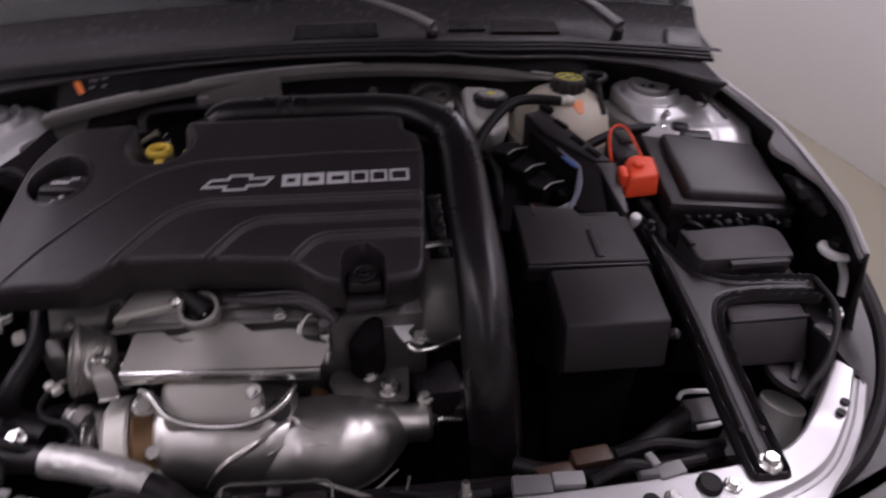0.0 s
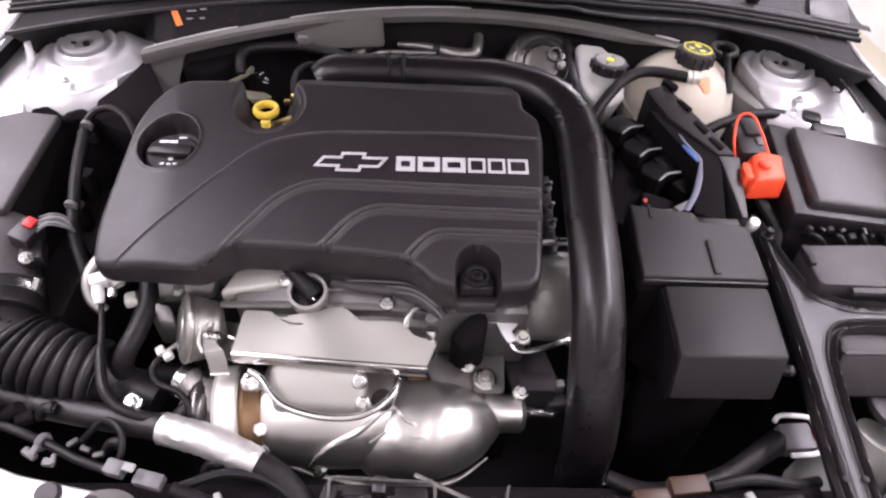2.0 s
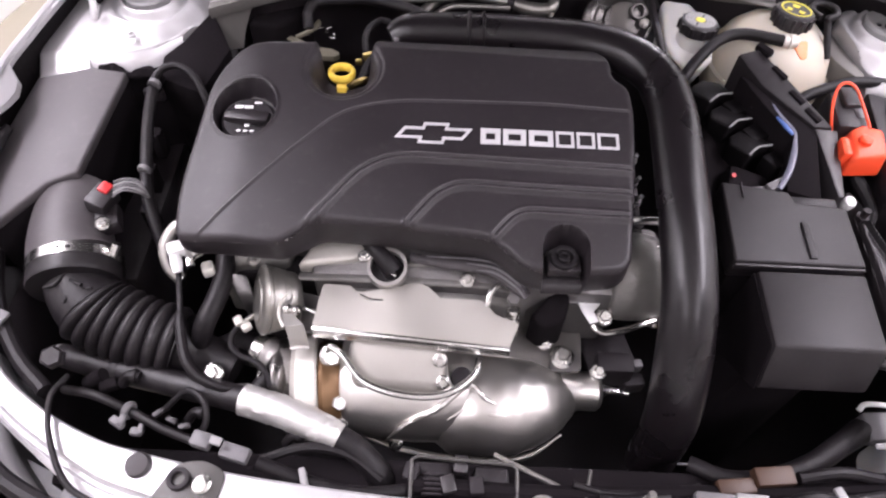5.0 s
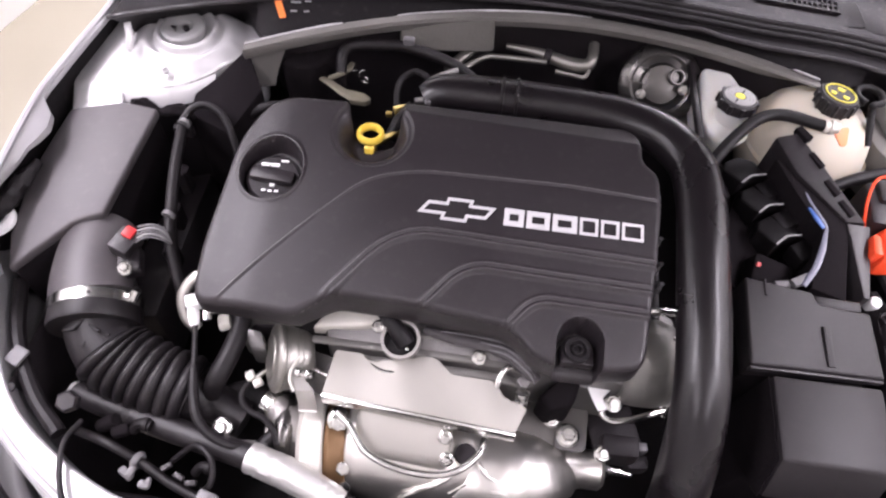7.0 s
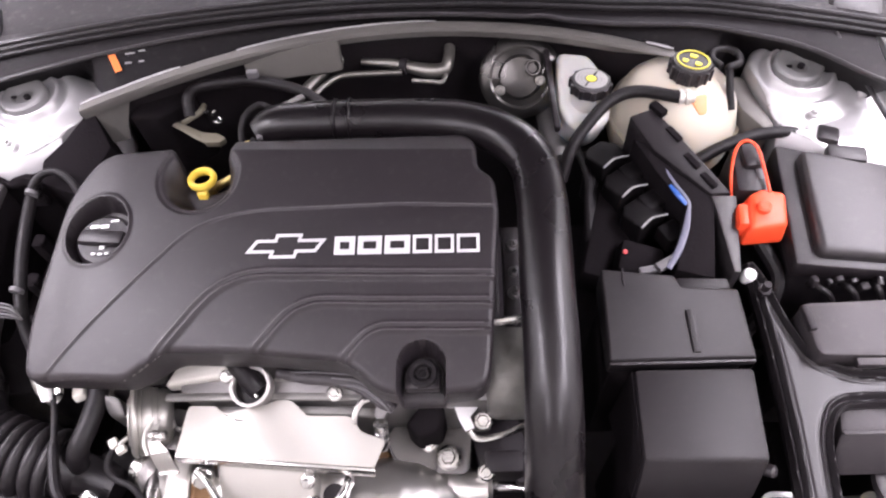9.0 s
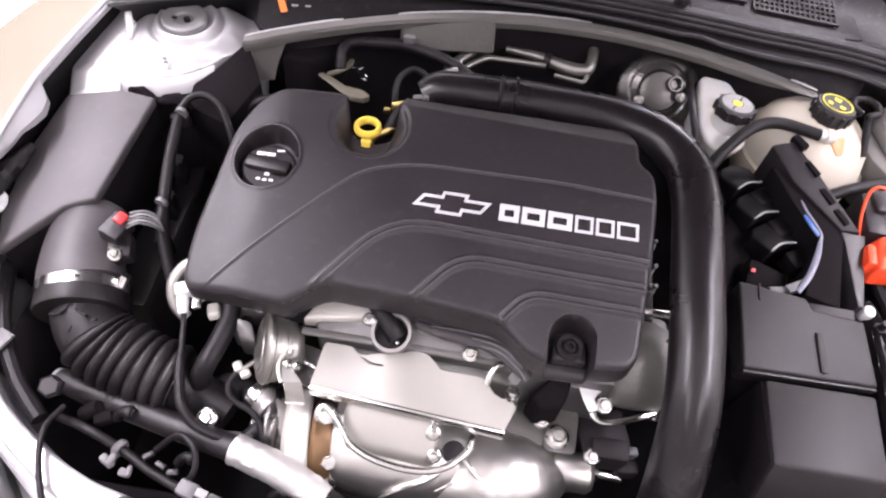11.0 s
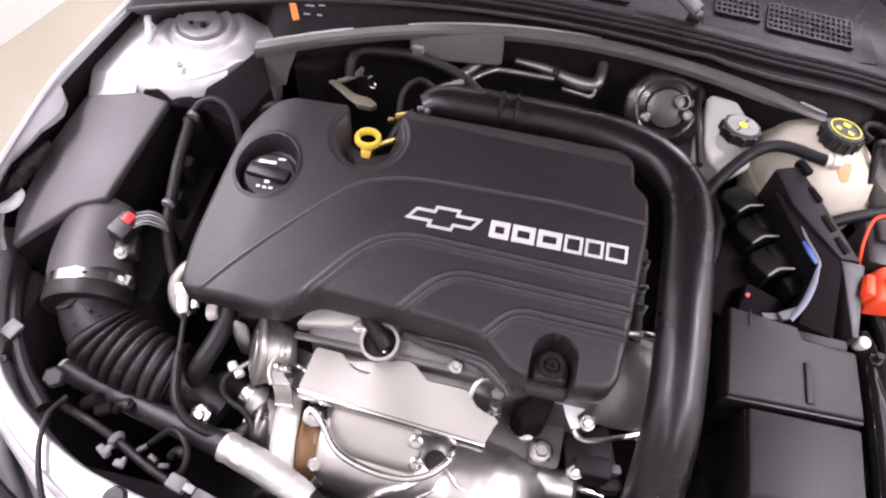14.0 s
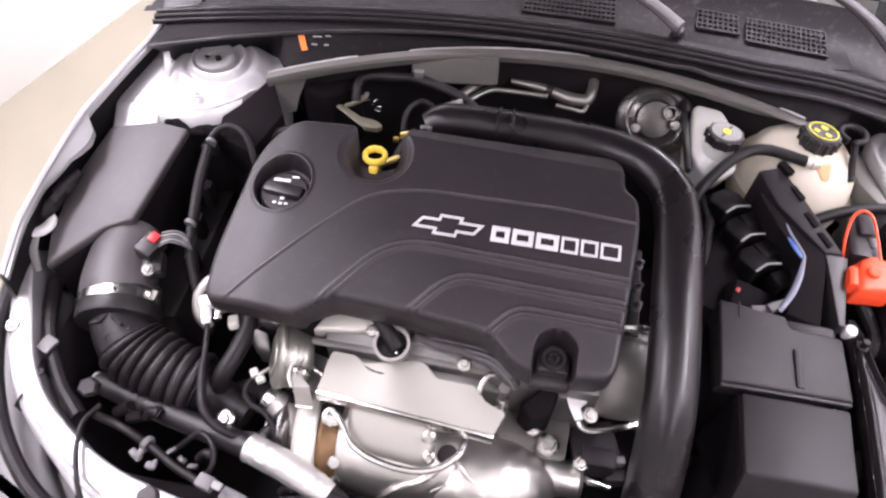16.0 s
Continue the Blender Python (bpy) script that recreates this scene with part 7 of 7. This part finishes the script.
part("cap_tab", box(0.622, 0.502, 0.740, 0.022, 0.022, 0.008, 0.005, rz=10), GREYPL, washer)
obd = thing("square_connector", (0.475, 0.435, 0.68), "square grey connector in a white frame", "connector")
part("plug_block", box(0.472, 0.432, 0.722, 0.044, 0.038, 0.026, 0.005, rz=4), GREYCON, obd)
part("white_frame", tube([(0.447, 0.452, 0.732), (0.458, 0.460, 0.735), (0.492, 0.458, 0.735), (0.498, 0.450, 0.735), (0.496, 0.415, 0.735), (0.486, 0.407, 0.735), (0.455, 0.405, 0.732)], 0.0035, 8, 4), WHITE, obd, "white wire frame")
part("red_tab", box(0.4955, 0.433, 0.737, 0.006, 0.014, 0.005, 0.001), REDDOT, obd, "red tab")
part("loom_end", tube([(0.45, 0.43, 0.72), (0.41, 0.405, 0.73), (0.36, 0.375, 0.74), (0.30, 0.352, 0.755), (0.25, 0.35, 0.75), (0.21, 0.37, 0.74)], [0.016, 0.014, 0.013, 0.012, 0.011, 0.010], 12, 6), RUBBER, obd, "thick black loom")
brn = thing("brown_connector", (0.275, 0.335, 0.76), "brown wiring connector behind the crossmember", "connector")
part("plug", box(0.248, 0.334, 0.772, 0.044, 0.018, 0.014, 0.003, rz=6), BROWN, brn)
part("socket", box(0.292, 0.346, 0.776, 0.046, 0.022, 0.018, 0.003, rz=6), BROWN, brn)
gr = thing("grey_connector", (0.235, 0.305, 0.775), "pale grey wiring connector on the crossmember", "connector", "grey connectors")
part("plug", box(0.214, 0.309, 0.788, 0.044, 0.024, 0.016, 0.003, rz=-3), GREYCON, gr)
part("socket", box(0.255, 0.312, 0.789, 0.036, 0.018, 0.015, 0.003, rz=-3), LTCON, gr)
gr2 = thing("grey_connector", (0.37, 0.31, 0.775), "pale grey wiring connector on the crossmember", "connector", "grey connectors")
part("plug", box(0.345, 0.315, 0.790, 0.024, 0.022, 0.016, 0.004), GREYCON, gr2)
part("socket", box(0.370, 0.311, 0.790, 0.034, 0.018, 0.014, 0.003, rz=12), LTCON, gr2)
part("clip", box(0.352, 0.322, 0.800, 0.010, 0.018, 0.006, 0.002, rz=20), LTCON, gr2)
for k, pts in enumerate(([(0.28, 0.308, 0.79), (0.32, 0.318, 0.80), (0.36, 0.318, 0.79), (0.42, 0.33, 0.78)], [(0.32, 0.345, 0.78), (0.37, 0.352, 0.785), (0.42, 0.35, 0.775), (0.46, 0.36, 0.76)], [(0.17, 0.318, 0.77), (0.12, 0.312, 0.775), (0.09, 0.315, 0.772)])):
    solo("front_lead", tube(pts, 0.007, 10, 6), RUBBER, "black wiring lead along the crossmember", "cable", "front leads")
solo("steel_edge", box(0.225, 0.402, 0.64, 0.10, 0.004, 0.004, 0.001), GREYCON, "thin grey metal edge in the dark well", "edge")

# bits by the fenders
for side in (-1, 1):
    solo("edge_foam", tube([(side * 0.697, 0.740, 0.884), (side * 0.706, 0.705, 0.880), (side * 0.716, 0.678, 0.874), (side * 0.722, 0.655, 0.866)], [0.006, 0.013, 0.014, 0.008], 10, 6, wobble=0.4, seed=side), RUBBER, "crumpled black edge seal by the fender", "seal", "edge seals")
    cx, cy, cz = (-0.728, 0.653, 0.860) if side < 0 else (0.716, 0.602, 0.846)
    clip = thing("lamp_clip", (cx, cy, 0.80), "white C-shaped lamp bracket round a dark bolt", "clip", "lamp clips")
    part("clip_arm", tube([(cx - side * 0.019 * math.cos(radians(a)), cy + 0.019 * math.sin(radians(a)), cz) for a in (60, 25, -10, -50, -90, -130)], [0.006, 0.008, 0.009, 0.009, 0.008, 0.005], 10, 5, flat=0.7), WHITE, clip)
    part("clip_foot", tube([(cx - side * 0.004, cy - 0.018, cz - 0.003), (cx - side * 0.012, cy - 0.045, cz - 0.012), (cx - side * 0.022, cy - 0.065, cz - 0.030)], [0.007, 0.006, 0.005], 8, 5, flat=0.5), LTCON, clip, "pale bent foot")
    part("clip_bolt", join(lathe([(0.010, -0.03), (0.010, 0.010), (0, 0.012)], (cx + side * 0.002, cy + 0.006, cz + 0.002), seg=6), lathe([(0.013, -0.002), (0.013, 0.002)], (cx + side * 0.002, cy + 0.006, cz + 0.002), seg=20)), DARK, clip)
    edge = thing("lamp_edge_fittings", (side * 0.69, 0.50, 0.79), "bright bolt and grey tab on the crossmember's end", "bolt", "edge fittings")
    part("edge_bolt", hexbolt((side * (0.700 if side < 0 else 0.665), 0.502, 0.822), (0, 0, 1), 0.006, 1.6), BRIGHT, edge)
    part("edge_tab", box(side * 0.652, 0.492, 0.802, 0.022, 0.024, 0.006, 0.002, rz=20 * side), GREYCON, edge)
solo("lamp_trim", tube([(-0.700, 0.60, 0.795), (-0.668, 0.52, 0.792), (-0.620, 0.452, 0.785), (-0.57, 0.408, 0.782)], 0.010, 10, 6), RUBBER, "black trim along the lamp", "trim")
solo("lamp_trim", tube([(0.665, 0.56, 0.83), (0.66, 0.50, 0.83), (0.62, 0.435, 0.82), (0.56, 0.385, 0.80)], 0.005, 10, 6), RUBBER, "black trim along the lamp", "trim")

# wipers
for k, pts in enumerate(([(0.535, 1.120, 0.985), (0.480, 1.190, 1.012), (0.40, 1.245, 1.03), (0.20, 1.33, 1.062), (0.0, 1.36, 1.07)], [(0.185, 1.150, 0.985), (0.12, 1.188, 1.005), (-0.05, 1.27, 1.035), (-0.30, 1.33, 1.062), (-0.42, 1.33, 1.062)])):
    wiper = thing("wiper", pts[0], "black windscreen wiper arm with its blade", "wiper", "wipers")
    part("arm", tube(pts, [0.015, 0.012, 0.009, 0.007, 0.005], 10, 6, flat=0.6), LIDPL if k else PLASTIC, wiper)
    part("pivot", lathe([(0.011, -0.035), (0.011, -0.008), (0.008, -0.004), (0, -0.003)], pts[0], (0, -0.3, 1), seg=18), PLASTIC, wiper)
